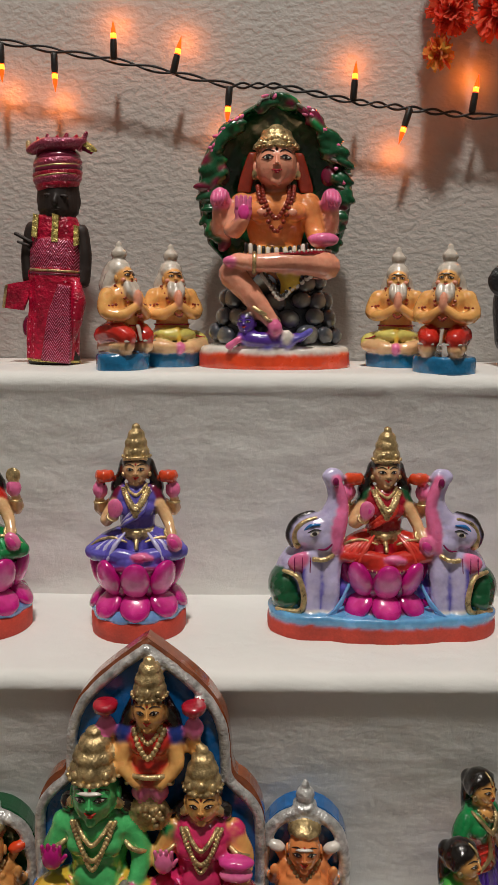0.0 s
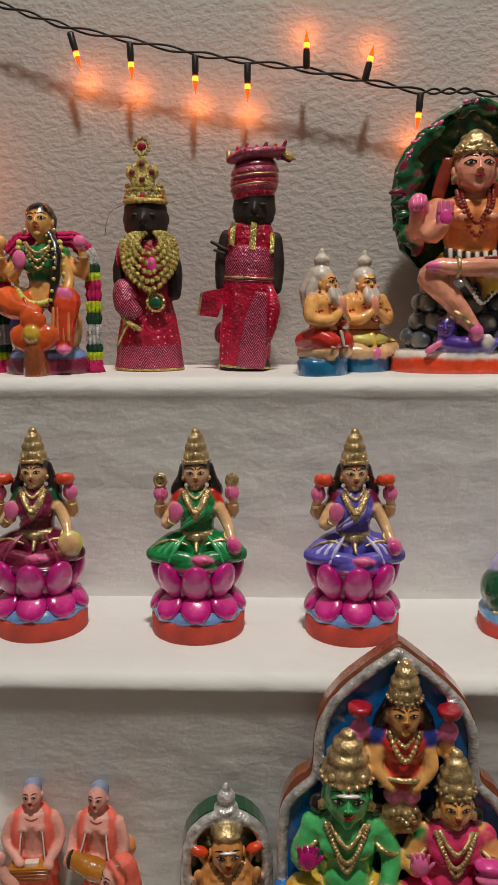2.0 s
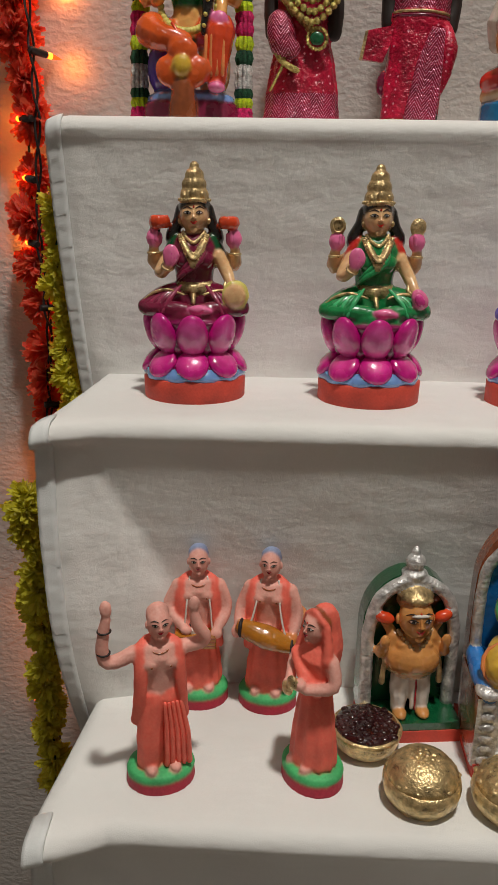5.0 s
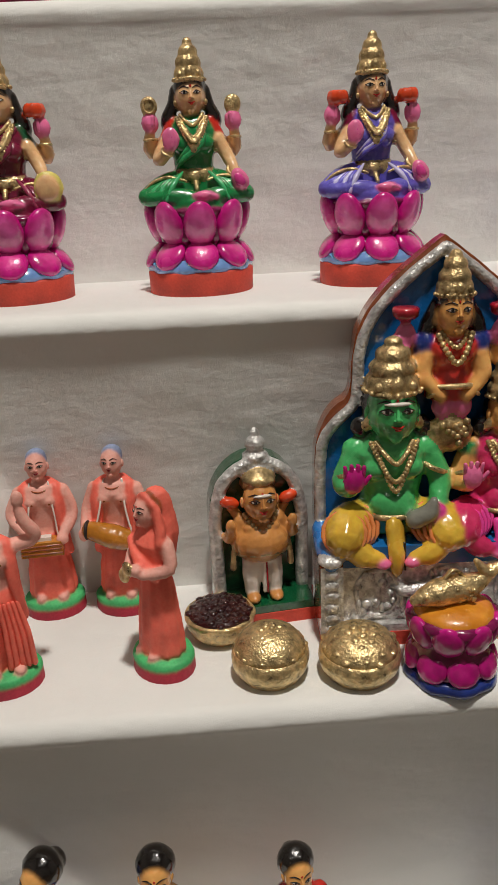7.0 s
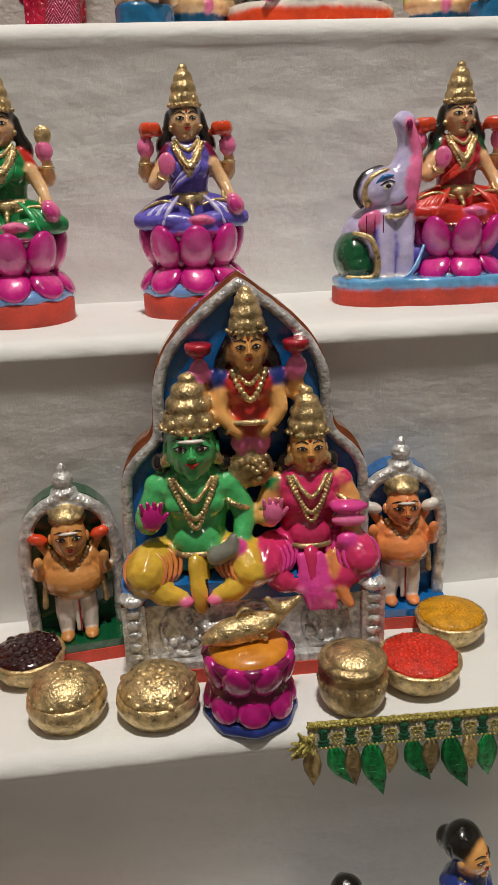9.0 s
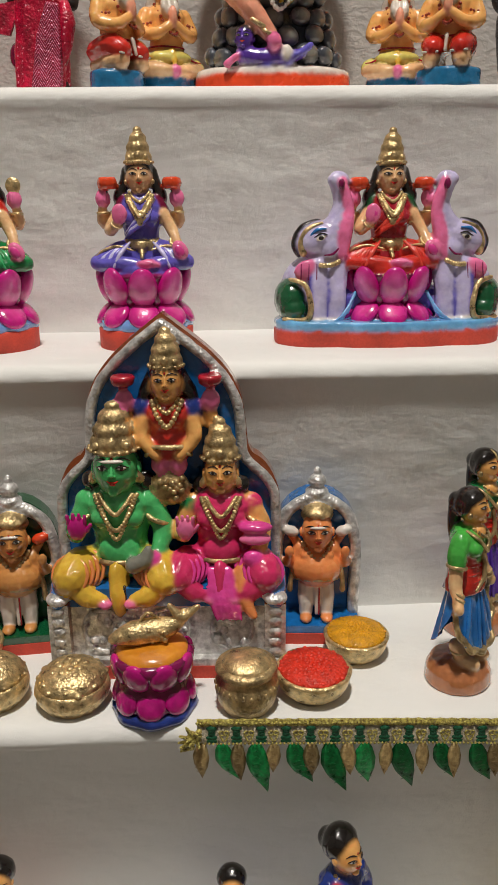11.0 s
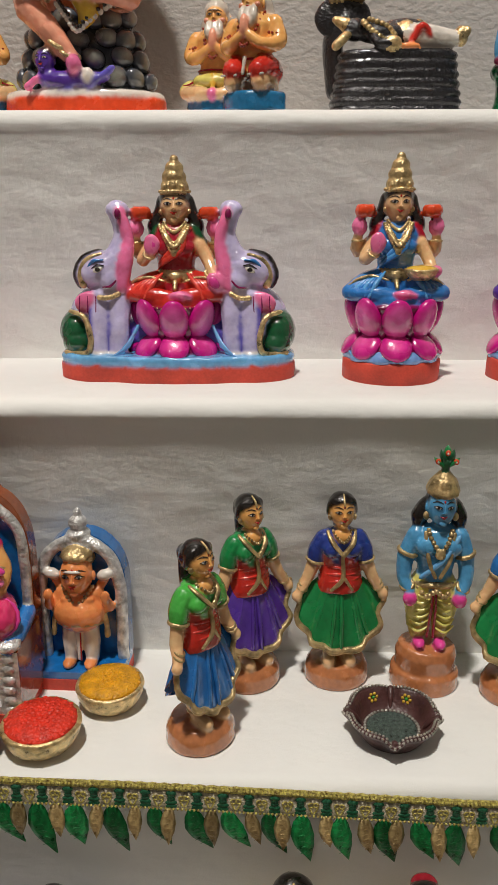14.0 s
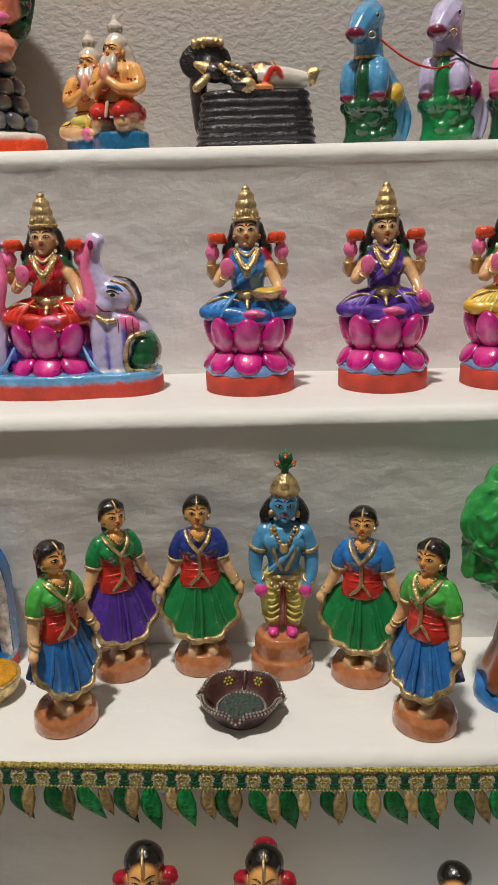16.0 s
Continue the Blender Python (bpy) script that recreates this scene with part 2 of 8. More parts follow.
    def painted(self, blur):
        """One colour for each point, run together a little where two paints meet."""
        tone = np.full((len(self.mats), 3), -1.0)
        for i, mt in enumerate(self.mats):
            if mt in PAINTS:
                tone[i] = PAINTS[mt][0]
        col = tone[np.array(self.m)]
        ids = np.concatenate([np.array(f) for f in self.f])
        owner = np.repeat(np.arange(len(self.f)), [len(f) for f in self.f])
        keep = col[owner][:, 0] >= 0
        ids, owner, n = ids[keep], owner[keep], len(self.v)
        points, sides = np.maximum(np.bincount(ids, minlength=n), 1), np.maximum(np.bincount(owner, minlength=len(self.f)), 1)
        out = np.ones((n, 4))
        for turn in range(blur):
            for e in range(3):
                out[:, e] = np.bincount(ids, col[owner, e], n) / points
            if turn < blur - 1:
                for e in range(3):
                    col[:, e] = np.bincount(owner, out[ids, e], len(self.f)) / sides
        for i, mt in enumerate(list(self.mats)):
            if mt in PAINTS:
                self.mats[i] = PAINTS[mt][1]
        return out

    def object(self, name, label, category, group="", scale=0.01, jitter=0.05, cast=0.0, blur=2):
        if cast:
            self.fused(cast)
        tint = None
        if cast:
            tint = self.painted(blur)
        me = bpy.data.meshes.new(name)
        out = []
        for p in self.v:
            q = Vector(p)
            d = noise.noise_vector(q * 0.9) * jitter + noise.noise_vector(q * 3.1) * jitter * 0.4
            if q.z < 0.05:
                d.z = 0
            out.append(tuple((q + d) * scale))
        me.from_pydata(out, [], self.f)
        me.polygons.foreach_set("material_index", self.m)
        me.polygons.foreach_set("use_smooth", self.soft)
        if tint is not None:
            att = me.color_attributes.new("pigment", "FLOAT_COLOR", "POINT")
            att.data.foreach_set("color", tint.ravel())
        for mt in self.mats:
            me.materials.append(mt)
        me.validate()
        bm = bmesh.new()
        bm.from_mesh(me)
        bmesh.ops.delete(bm, geom=[v for v in bm.verts if not v.link_faces], context="VERTS")
        bm.to_mesh(me)
        bm.free()
        ob = new(name, me)
        return tagged(ob, label, category, group)


def part(name, bm, mat, parent=None, label=""):
    """Link a bmesh, or a Clay, as one mesh object under a thing."""
    if isinstance(bm, Clay):
        ob = bm.object(name, label, "", jitter=0.0)
    else:
        me = bpy.data.meshes.new(name)
        bm.to_mesh(me)
        bm.free()
        ob = new(name, me)
        me.materials.append(mat)
        if label:
            ob["label"] = label
    ob.parent = parent
    return ob


def thing(name, m, label, category, group="", kind=""):
    ob = new(name)
    ob.empty_display_size = 0.02
    ob.matrix_basis = m
    return tagged(ob, label, category, group, kind)


def box(x0, x1, y0, y1, z0, z1, bevel=0.0):
    bm = bmesh.new()
    bmesh.ops.create_cube(bm, size=1)
    for v in bm.verts:
        v.co = Vector(((x0 + x1) / 2 + v.co.x * (x1 - x0), (y0 + y1) / 2 + v.co.y * (y1 - y0), (z0 + z1) / 2 + v.co.z * (z1 - z0)))
    if bevel:
        bmesh.ops.bevel(bm, geom=bm.edges[:], offset=bevel, segments=2, affect="EDGES")
    return bm


# ---- the room ----
def stucco():
    m = bpy.data.materials.new("stucco_wall")
    m.use_nodes = True
    n, k = m.node_tree.nodes, m.node_tree.links
    p = n["Principled BSDF"]
    co, mp = n.new("ShaderNodeTexCoord"), n.new("ShaderNodeMapping")
    mp.inputs["Scale"].default_value = (0.8, 1, 1.15)
    k.new(co.outputs["Object"], mp.inputs[0])
    a, b, c = n.new("ShaderNodeTexNoise"), n.new("ShaderNodeTexNoise"), n.new("ShaderNodeTexNoise")
    for q, s, d in ((a, 135, 2), (b, 380, 2), (c, 4, 3)):
        q.inputs["Scale"].default_value, q.inputs["Detail"].default_value = s, d
        k.new(mp.outputs[0], q.inputs["Vector"])
    r = n.new("ShaderNodeValToRGB")
    r.color_ramp.elements[0].position, r.color_ramp.elements[1].position = 0.38, 0.62
    k.new(a.outputs[0], r.inputs[0])
    mx = n.new("ShaderNodeMath")
    mx.operation = "MULTIPLY_ADD"
    mx.inputs[1].default_value = 0.3
    k.new(b.outputs[0], mx.inputs[0])
    k.new(r.outputs[0], mx.inputs[2])
    bp = n.new("ShaderNodeBump")
    bp.inputs["Strength"].default_value, bp.inputs["Distance"].default_value = 0.32, 0.002
    k.new(mx.outputs[0], bp.inputs["Height"])
    k.new(bp.outputs[0], p.inputs["Normal"])
    col = n.new("ShaderNodeValToRGB")
    col.color_ramp.elements[0].color, col.color_ramp.elements[1].color = (0.45, 0.435, 0.41, 1), (0.52, 0.505, 0.475, 1)
    k.new(c.outputs[0], col.inputs[0])
    k.new(col.outputs[0], p.inputs["Base Color"])
    p.inputs["Roughness"].default_value = 0.75
    return m


STUCCO = stucco()
PLASTER = material("room_plaster", (0.3, 0.285, 0.265), 0.8, vary=0.06, big=3, fine=120)
FLOORM = material("floor_wood", (0.19, 0.14, 0.1), 0.4, vary=0.25, big=4, fine=60, stretch=(1, 8, 1))
WALL_Y = 0.925
for nm, b, mt in (("wall_back", (-2.4, 2.4, WALL_Y, WALL_Y + 0.12, 0, 3.6), STUCCO), ("wall_front", (-2.4, 2.4, -2.7, -2.58, 0, 3.6), PLASTER),
                  ("wall_left", (-2.4, -2.28, -2.58, WALL_Y, 0, 3.6), PLASTER), ("wall_right", (2.28, 2.4, -2.58, WALL_Y, 0, 3.6), PLASTER),
                  ("floor", (-2.4, 2.4, -2.7, WALL_Y + 0.12, -0.1, 0), FLOORM), ("ceiling", (-2.4, 2.4, -2.7, WALL_Y + 0.12, 3.6, 3.7), PLASTER)):
    ob = part(nm, box(*b), mt)
    tagged(ob, {"wall_back": "pale grey orange-peel stucco wall behind the display"}.get(nm, "plain " + nm.replace("_", " ") + " of the room"), nm.split("_")[0], kind="structure")

# ---- the cloth-covered steps ----
ZT, ZM, ZL, ZB = 1.270, 1.030, 0.777, 0.53


def cotton():
    m = material("white_cotton", (0.82, 0.83, 0.80), 0.85, vary=0.03, big=9, fine=1500, bump=0.25, sheen=0.15)
    n, k = m.node_tree.nodes, m.node_tree.links
    co = n.new("ShaderNodeTexCoord")
    mp = n.new("ShaderNodeMapping")
    mp.inputs["Scale"].default_value = (0.75, 1, 1.2)
    k.new(co.outputs["Object"], mp.inputs[0])
    w = n.new("ShaderNodeTexNoise")
    w.inputs["Scale"].default_value, w.inputs["Detail"].default_value, w.inputs["Distortion"].default_value = 42, 3.2, 0.0
    k.new(mp.outputs[0], w.inputs["Vector"])
    bp = n.new("ShaderNodeBump")
    bp.inputs["Strength"].default_value, bp.inputs["Distance"].default_value = 0.3, 0.008
    k.new(w.outputs[0], bp.inputs["Height"])
    old = [x for x in n if x.bl_idname == "ShaderNodeBump" and x != bp][0]
    k.new(bp.outputs[0], old.inputs["Normal"])
    return m


COTTON = cotton()
HEM = material("hem_cotton", (0.76, 0.795, 0.785), 0.85, vary=0.05, big=60, fine=1200, bump=0.2)


def cloth(y_back, y_front, z, y_foot, z_foot, x_left, x_right, flare, seed):
    """A sheet over one step: top, soft lip, hanging front; the left end rolls down."""
    prof = []
    for i in range(13):
        prof.append((y_back + (y_front + 0.012 - y_back) * i / 12, z, 0.0))
    for i in range(1, 7):
        a = radians(15 * i)
        prof.append((y_front + 0.012 - 0.012 * math.sin(a), z - 0.012 + 0.012 * math.cos(a), 0.15))
    for i in range(1, 53):
        u = i / 52
        prof.append((y_front + (y_foot - y_front) * u ** 0.55, z - 0.012 + (z_foot + 0.001 - z + 0.012) * u, u))
    n = 190
    v, f = [], []
    for i in range(n + 1):
        x = x_left + (x_right - x_left) * (i / n) ** 1.2
        e = max(0.0, 1 - (x - x_left) / 0.022)
        g0 = x - x_left
        for (y, zz, u) in prof:
            top = u == 0.0
            g = max(0.0, 1 - g0 / (0.03 + 0.16 * u))
            p = Vector((x * 5.5 + 2.0 * zz, zz * 11 + seed, y * 5))
            q = Vector((x * 13 + zz * 9, zz * 26 - x * 4 + seed, seed))
            crease = noise.noise(q + noise.noise_vector(q * 0.4) * 0.4) - 0.5 * abs(noise.noise(q * 1.7))
            w = noise.noise(p) * 0.0022 + noise.noise(p * 3.1) * 0.0011 + 0.0016 * crease * max(0.0, noise.noise(p * 0.8 + Vector((7, 3, 1))) + 0.45)
            dx = (0.018 * (y - y_front) / 0.2 * e if top else 0.0) + 0.026 * max(0.0, 1 - g0 / 0.12) * u ** 1.5
            zo = (0.0004 * noise.noise(p * 2) - 0.006 * e ** 2) if top else -0.006 * e ** 2 * (1 - u)
            yo = 0.0 if top else (w * min(1.0, 4 * u) * (1 if u < 0.97 else 0.3) - flare * g ** 0.8 * math.sin(math.pi * min(1, u * 0.8 + 0.05)) + 0.006 * e)
            v.append((x + dx, y + yo, zz + zo))
    m = len(prof)
    for i in range(n):
        for j in range(m - 1):
            a = i * m + j
            f.append((a, a + 1, a + m + 1, a + m))
    me = bpy.data.meshes.new("tablecloth")
    me.from_pydata(v, [], f)
    me.polygons.foreach_set("use_smooth", [True] * len(f))
    me.materials.append(COTTON)
    ob = new("tablecloth", me)
    # the stitched hem along the left end
    hv, hf = [], []
    for q in range(12, m):
        lip = min(1.0, (q - 12) / 6) * math.pi / 2
        puck = 0.0013 * math.sin(v[q][2] * 430 + seed) * min(1.0, max(0, q - 14) / 6)
        for i in range(5):
            c = Vector(v[i * m + q])
            out = 0.0022 + puck * (1 if i in (1, 2, 3) else -0.4)
            hv.append((c.x - 0.0012, c.y - out * math.sin(lip), c.z + out * math.cos(lip)))
    for q in range(m - 13):
        for i in range(4):
            a = q * 5 + i
            hf.append((a, a + 5, a + 6, a + 1))
    hm = bpy.data.meshes.new("hem")
    hm.from_pydata(hv, [], hf)
    hm.polygons.foreach_set("use_smooth", [True] * len(hf))
    hm.materials.append(HEM)
    ho = new("hem", hm)
    ho.parent = ob
    for o in (ob, ho):
        sol = o.modifiers.new("thickness", "SOLIDIFY")
        sol.thickness, sol.offset = 0.0012, 1
    return tagged(ob, "wrinkled white cotton cloth draped over a display step", "tablecloth", "cloths on the steps")


cloth(WALL_Y - 0.004, 0.762, ZT, 0.787, ZM - 0.085, -0.552, 1.05, 0.004, 0.0)
cloth(0.80, 0.603, ZM, 0.637, ZL - 0.07, -0.526, 1.05, 0.045, 4.3)
cloth(0.65, 0.453, ZL, 0.504, ZB - 0.05, -0.50, 1.05, 0.045, 9.1)
cloth(0.52, 0.300, ZB, 0.33, 0.28, -0.50, 1.05, 0.02, 13.7)
stand = thing("display_stand", pose(0, 0, 0), "stepped wooden display stand hidden under white cloths", "stand")
STANDM = material("stand_wood", (0.3, 0.2, 0.12), 0.6, vary=0.2, big=8, fine=90, stretch=(0.2, 1, 1))
for y0, y1, z, xl in ((0.79, WALL_Y - 0.01, ZT, -0.46), (0.64, 0.785, ZM, -0.43), (0.508, 0.635, ZL, -0.41), (0.34, 0.503, ZB, -0.41)):
    part("step", box(xl, 1.0, y0, y1, 0.0, z - 0.004, 0.002), STANDM, stand)

# ---- figurines: shared pieces ----


# Paler robe copies paint highlights onto folds; lilac's white streaks are its own colour.
FOLD_LIT = {MAROON: gloss("maroon_light_fold", "8e2a4c", "a23a5c"), GREEN: gloss("green_light_fold", "2aa862", "48bd7c"), LILAC: gloss("lilac_white_fold", "b8b4ea", "d6d2f2"),
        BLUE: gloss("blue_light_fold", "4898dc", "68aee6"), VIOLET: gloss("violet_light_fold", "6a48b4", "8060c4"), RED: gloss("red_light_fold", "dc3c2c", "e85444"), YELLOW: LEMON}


def head(c, x, y, z, r, skin, yaw=0.0, hair=None, lips=None, mark=None, long=1.14, white_eyes=True, nod=-6.0):
    """A painted head: face, ears, nose, eyes, brows, lips."""
    old = c.top
    c.top = c.top @ pose(x, y, z, nod, 0, yaw)

    def face(x, z, lift=0.0):
        return (x * r, -r * (0.93 * math.sqrt(max(0.05, 1 - (x / 0.87) ** 2 - (z / long) ** 2)) + lift), z * r)

    c.ball(0, 0, 0, r * 0.87, r * 0.93, r * long, skin, seg=18, rings=12)
    c.ball(0, -0.14 * r, -0.44 * r, 0.66 * r, 0.68 * r, 0.6 * r, skin)
    c.ball(0, -0.6 * r, -0.84 * r, 0.24 * r, 0.22 * r, 0.2 * r, skin, seg=9, rings=6)
    c.limb([face(0, 0.24, -0.03), face(0, -0.02, 0.03), face(0, -0.14, 0.07)], [0.05 * r, 0.07 * r, 0.1 * r], skin, seg=7, steps=2)
    for s in (-1, 1):
        c.ball(s * 0.1 * r, -0.93 * r, -0.17 * r, 0.06 * r, 0.07 * r, 0.055 * r, skin, seg=7, rings=4)
        c.ball(s * 0.86 * r, 0.1 * r, -0.08 * r, 0.12 * r, 0.2 * r, 0.28 * r, skin, seg=8, rings=5)
        if white_eyes:
            c.ball(*face(s * 0.36, 0.13, -0.035), 0.18 * r, 0.07 * r, 0.085 * r, WHITE, rot=(0, s * -4, s * 22), seg=9, rings=6)
        c.ball(*face(s * 0.35, 0.13, 0.015), 0.085 * r, 0.04 * r, 0.085 * r, BLACK, seg=8, rings=5)
        c.limb([face(s * 0.15, 0.12, 0.02), face(s * 0.34, 0.225, 0.03), face(s * 0.6, 0.13, 0.02)], [0.025 * r, 0.042 * r, 0.02 * r], BLACK, seg=5, steps=3)
        c.limb([face(s * 0.2, 0.07, 0.01), face(s * 0.36, 0.04, 0.02), face(s * 0.54, 0.09, 0.01)], [0.012 * r, 0.018 * r, 0.012 * r], BLACK, seg=5, steps=2)
        c.limb([face(s * 0.12, 0.38, 0.01), face(s * 0.36, 0.48, 0.015), face(s * 0.64, 0.36, 0.01)], [0.025 * r, 0.042 * r, 0.015 * r], BLACK, seg=5, steps=3)
        c.limb([(0, -0.905 * r, -0.43 * r), (s * 0.1 * r, -0.88 * r, -0.425 * r), (s * 0.21 * r, -0.82 * r, -0.37 * r)], [0.05 * r, 0.045 * r, 0.015 * r], lips or RED, seg=6, steps=2)
    c.ball(0, -0.87 * r, -0.5 * r, 0.12 * r, 0.07 * r, 0.05 * r, lips or RED, seg=8, rings=4)
    if mark:
        c.ball(*face(0, 0.47, 0.0), 0.06 * r, 0.04 * r, 0.09 * r, mark, seg=7, rings=4)
    if hair:
        c.ball(0, 0.2 * r, 0.45 * r, 0.97 * r, 0.98 * r, 0.88 * r, hair, seg=18, rings=11)
    c.top = old


def crown(c, x, y, z, w, h, mat, tiers=3):
    """A stepped conical crown with a rim and a knob."""
    prof = [(w * 1.02, 0), (w * 1.12, h * 0.04), (w * 1.02, h * 0.1)]
    for i in range(tiers):
        u = i / tiers
        r = w * (1 - 0.62 * u ** 1.45)
        prof += [(r * 0.94, h * (0.12 + 0.68 * u)), (r * 1.03, h * (0.17 + 0.68 * u)), (r * 1.0, h * (0.12 + 0.68 * (u + 0.55 / tiers))), (r * 0.88, h * (0.12 + 0.68 * (u + 0.85 / tiers)))]
    prof += [(w * 0.26, h * 0.84), (w * 0.36, h * 0.89), (w * 0.27, h * 0.96), (w * 0.05, h)]
    c.lathe(prof, mat, at=(x, y, z), flute=9, amp=0.05, seg=36)
    for k in range(11):
        b = math.pi * (1.0 + k / 10)
        c.ball(x + 1.08 * w * math.cos(b), y + 1.08 * w * math.sin(b), z + h * 0.05, w * 0.13, w * 0.13, h * 0.045, mat, seg=7, rings=5)
    c.ball(x, y - w * 0.95, z + h * 0.2, w * 0.3, w * 0.2, h * 0.14, mat, seg=8, rings=5)
    for s in (-1, 1):
        c.ball(x + s * w * 0.62, y - w * 0.75, z + h * 0.16, w * 0.22, w * 0.18, h * 0.1, mat, seg=8, rings=5)


def hand(c, x, y, z, r, mat, yaw=0.0):
    """A flat open palm with finger ridges."""
    c.ball(x, y, z, r * 0.82, r * 0.4, r, mat, rot=(0, 0, yaw), seg=10, rings=6)
    for i in (-1.5, -0.5, 0.5, 1.5):
        c.limb([(x + i * r * 0.38, y, z + r * 0.3), (x + i * r * 0.44, y - r * 0.12, z + r * (1.2 - 0.1 * abs(i)))], [r * 0.2, r * 0.15], mat, seg=6, steps=1)
    c.limb([(x + r * 0.7, y, z - r * 0.2), (x + r * 1.05, y - r * 0.1, z + r * 0.35)], [r * 0.2, r * 0.15], mat, seg=6, steps=1)


def lotus_seat(c, z0, z1, r, n=8, ry=0.92):
    """A waisted lotus: broad drooping petals below, broad upright ones above."""
    h = z1 - z0
    c.lathe([(r * 0.95, z0), (r * 0.98, z0 + h * 0.12), (r * 0.66, z0 + h * 0.42), (r * 0.76, z0 + h * 0.6), (r * 0.95, z0 + h * 0.95), (r * 0.7, z1)], DEEPMAG, sy=ry)
    for k in range(n):
        a = 2 * math.pi * k / n - math.pi / 2
        ca, sa, d = math.cos(a), math.sin(a) * ry, math.degrees(a)
        old = c.top
        c.top = old @ Matrix.Translation((r * 0.84 * ca, r * 0.84 * sa, z0 + h * 0.71)) @ pose(0, 0, 0, 0, 0, d) @ pose(0, 0, 0, 0, 20, 0)
        c.raw = True
        c.petal(r * 0.2, r * 0.335, h * 0.42, MAGENTA, LOTUSPINK, 0.66)
        c.top = old @ Matrix.Translation((r * 0.88 * ca, r * 0.88 * sa, z0 + h * 0.19)) @ pose(0, 0, 0, 0, 0, d) @ pose(0, 0, 0, 0, -42, 0)
        c.petal(r * 0.15, r * 0.35, h * 0.31, MAGENTA, HOTPINK, 0.82)
        c.raw = False
        c.top = old
        b = a + math.pi / n
        c.ball(r * 0.76 * math.cos(b), r * 0.76 * math.sin(b) * ry, z0 + h * 0.7, r * 0.12, r * 0.2, h * 0.34, DEEPMAG, rot=(0, 0, math.degrees(b)), seg=10, rings=7)


def necklace(c, y, z, w, drop, mat, r=0.13, n=13):
    c.beads([(-w, y + 0.5, z), (-w * 0.6, y - 0.1, z - drop * 0.55), (0, y - 0.35, z - drop), (w * 0.6, y - 0.1, z - drop * 0.55), (w, y + 0.5, z)], r, mat, n)


def seated_lady(c, z, robe, blouse, stole, gift, lotus=True, drum=None, k=1.0):
    """The crowned four-armed lady, legs crossed, above height z."""
    old = c.top
    pale = FOLD_LIT.get(robe, robe)
    c.top = c.top @ Matrix.Translation((0, 0, z)) @ Matrix.Scale(k, 4)
    # crossed legs with folds, and the apron of cloth between
    for s in (-1, 1):
        c.limb([(s * 0.8, 0.3, 2.0), (s * 2.2, -0.6, 1.75), (s * 3.4, -1.1, 1.3), (s * 4.15, -1.4, 1.05)], [1.25, 1.25, 1.05, 0.75], robe)
        c.limb([(s * 3.9, -1.7, 0.95), (s * 2.0, -2.45, 0.95), (s * 0.4, -2.75, 0.9)], [0.72, 0.8, 0.6], robe)
        # gathered folds that fan out from the knee, every other one highlighted by paler paint
        c.raw = True
        for q in range(6):
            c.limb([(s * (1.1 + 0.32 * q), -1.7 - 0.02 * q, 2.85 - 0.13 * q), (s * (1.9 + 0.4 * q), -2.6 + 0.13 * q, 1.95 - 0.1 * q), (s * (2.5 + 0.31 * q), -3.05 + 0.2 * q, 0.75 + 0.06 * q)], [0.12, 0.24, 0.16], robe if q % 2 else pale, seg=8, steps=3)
        c.limb([(s * 0.9, -2.35, 2.2), (s * 2.2, -1.95, 2.55), (s * 3.5, -1.7, 2.2), (s * 4.4, -1.6, 1.5)], [0.1, 0.15, 0.14, 0.08], GOLD, seg=6)
        c.raw = False
    c.ball(0, -2.4, 0.4, 2.6, 1.15, 0.85, robe)
    c.beads([(-2.3, -2.7, 0.15), (-1.2, -3.4, -0.1), (0, -3.6, -0.15), (1.2, -3.4, -0.1), (2.3, -2.7, 0.15)], 0.17, GOLD, 15)
    c.ball(0.5, -3.3, 1.05, 0.85, 0.5, 0.42, PINK)
    c.limb([(0.9, -3.6, 1.1), (1.5, -3.3, 0.95)], [0.26, 0.2], PINK, seg=7)
    # torso, belt
    c.lathe([(1.95, 0.8), (1.9, 1.8), (1.55, 2.9), (1.7, 3.9), (2.0, 5.2), (2.05, 6.1), (1.6, 6.9), (0.85, 7.3), (0.62, 7.7)], blouse, sy=0.74)
    # gold collar that falls to a point, and drape ridges below it
    for q in range(4):
        u = q / 3
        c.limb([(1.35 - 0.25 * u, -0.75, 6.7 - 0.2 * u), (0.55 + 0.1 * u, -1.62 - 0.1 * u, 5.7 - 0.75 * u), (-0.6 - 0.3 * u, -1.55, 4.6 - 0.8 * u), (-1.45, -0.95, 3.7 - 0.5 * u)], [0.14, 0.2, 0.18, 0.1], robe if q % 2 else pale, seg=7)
    for s in (-1, 1):
        c.limb([(s * 1.05, -0.9, 6.9), (s * 0.7, -1.55, 6.1), (s * 0.12, -1.95, 5.2)], [0.18, 0.3, 0.24], GOLD, seg=8, flat=0.7)
    for s in (-1, 1):
        c.ball(s * 0.85, -1.05, 5.05, 0.85, 0.6, 0.75, blouse)
        c.limb([(s * 1.45, 0.0, 6.5), (s * 1.95, 0.05, 5.6), (s * 2.1, 0.0, 4.9)], [0.7, 0.78, 0.7], stole)
        c.ring(s * 2.15, 0, 4.6, 0.7, 0.13, GOLD, rot=(0, s * -12, 0), seg=12)
    c.lathe([(1.8, 2.1), (1.95, 2.4), (1.85, 2.95), (1.65, 3.1)], GOLD, sy=0.76)
    c.ball(0, -1.4, 2.5, 0.6, 0.3, 0.5, GOLD, seg=9, rings=5)
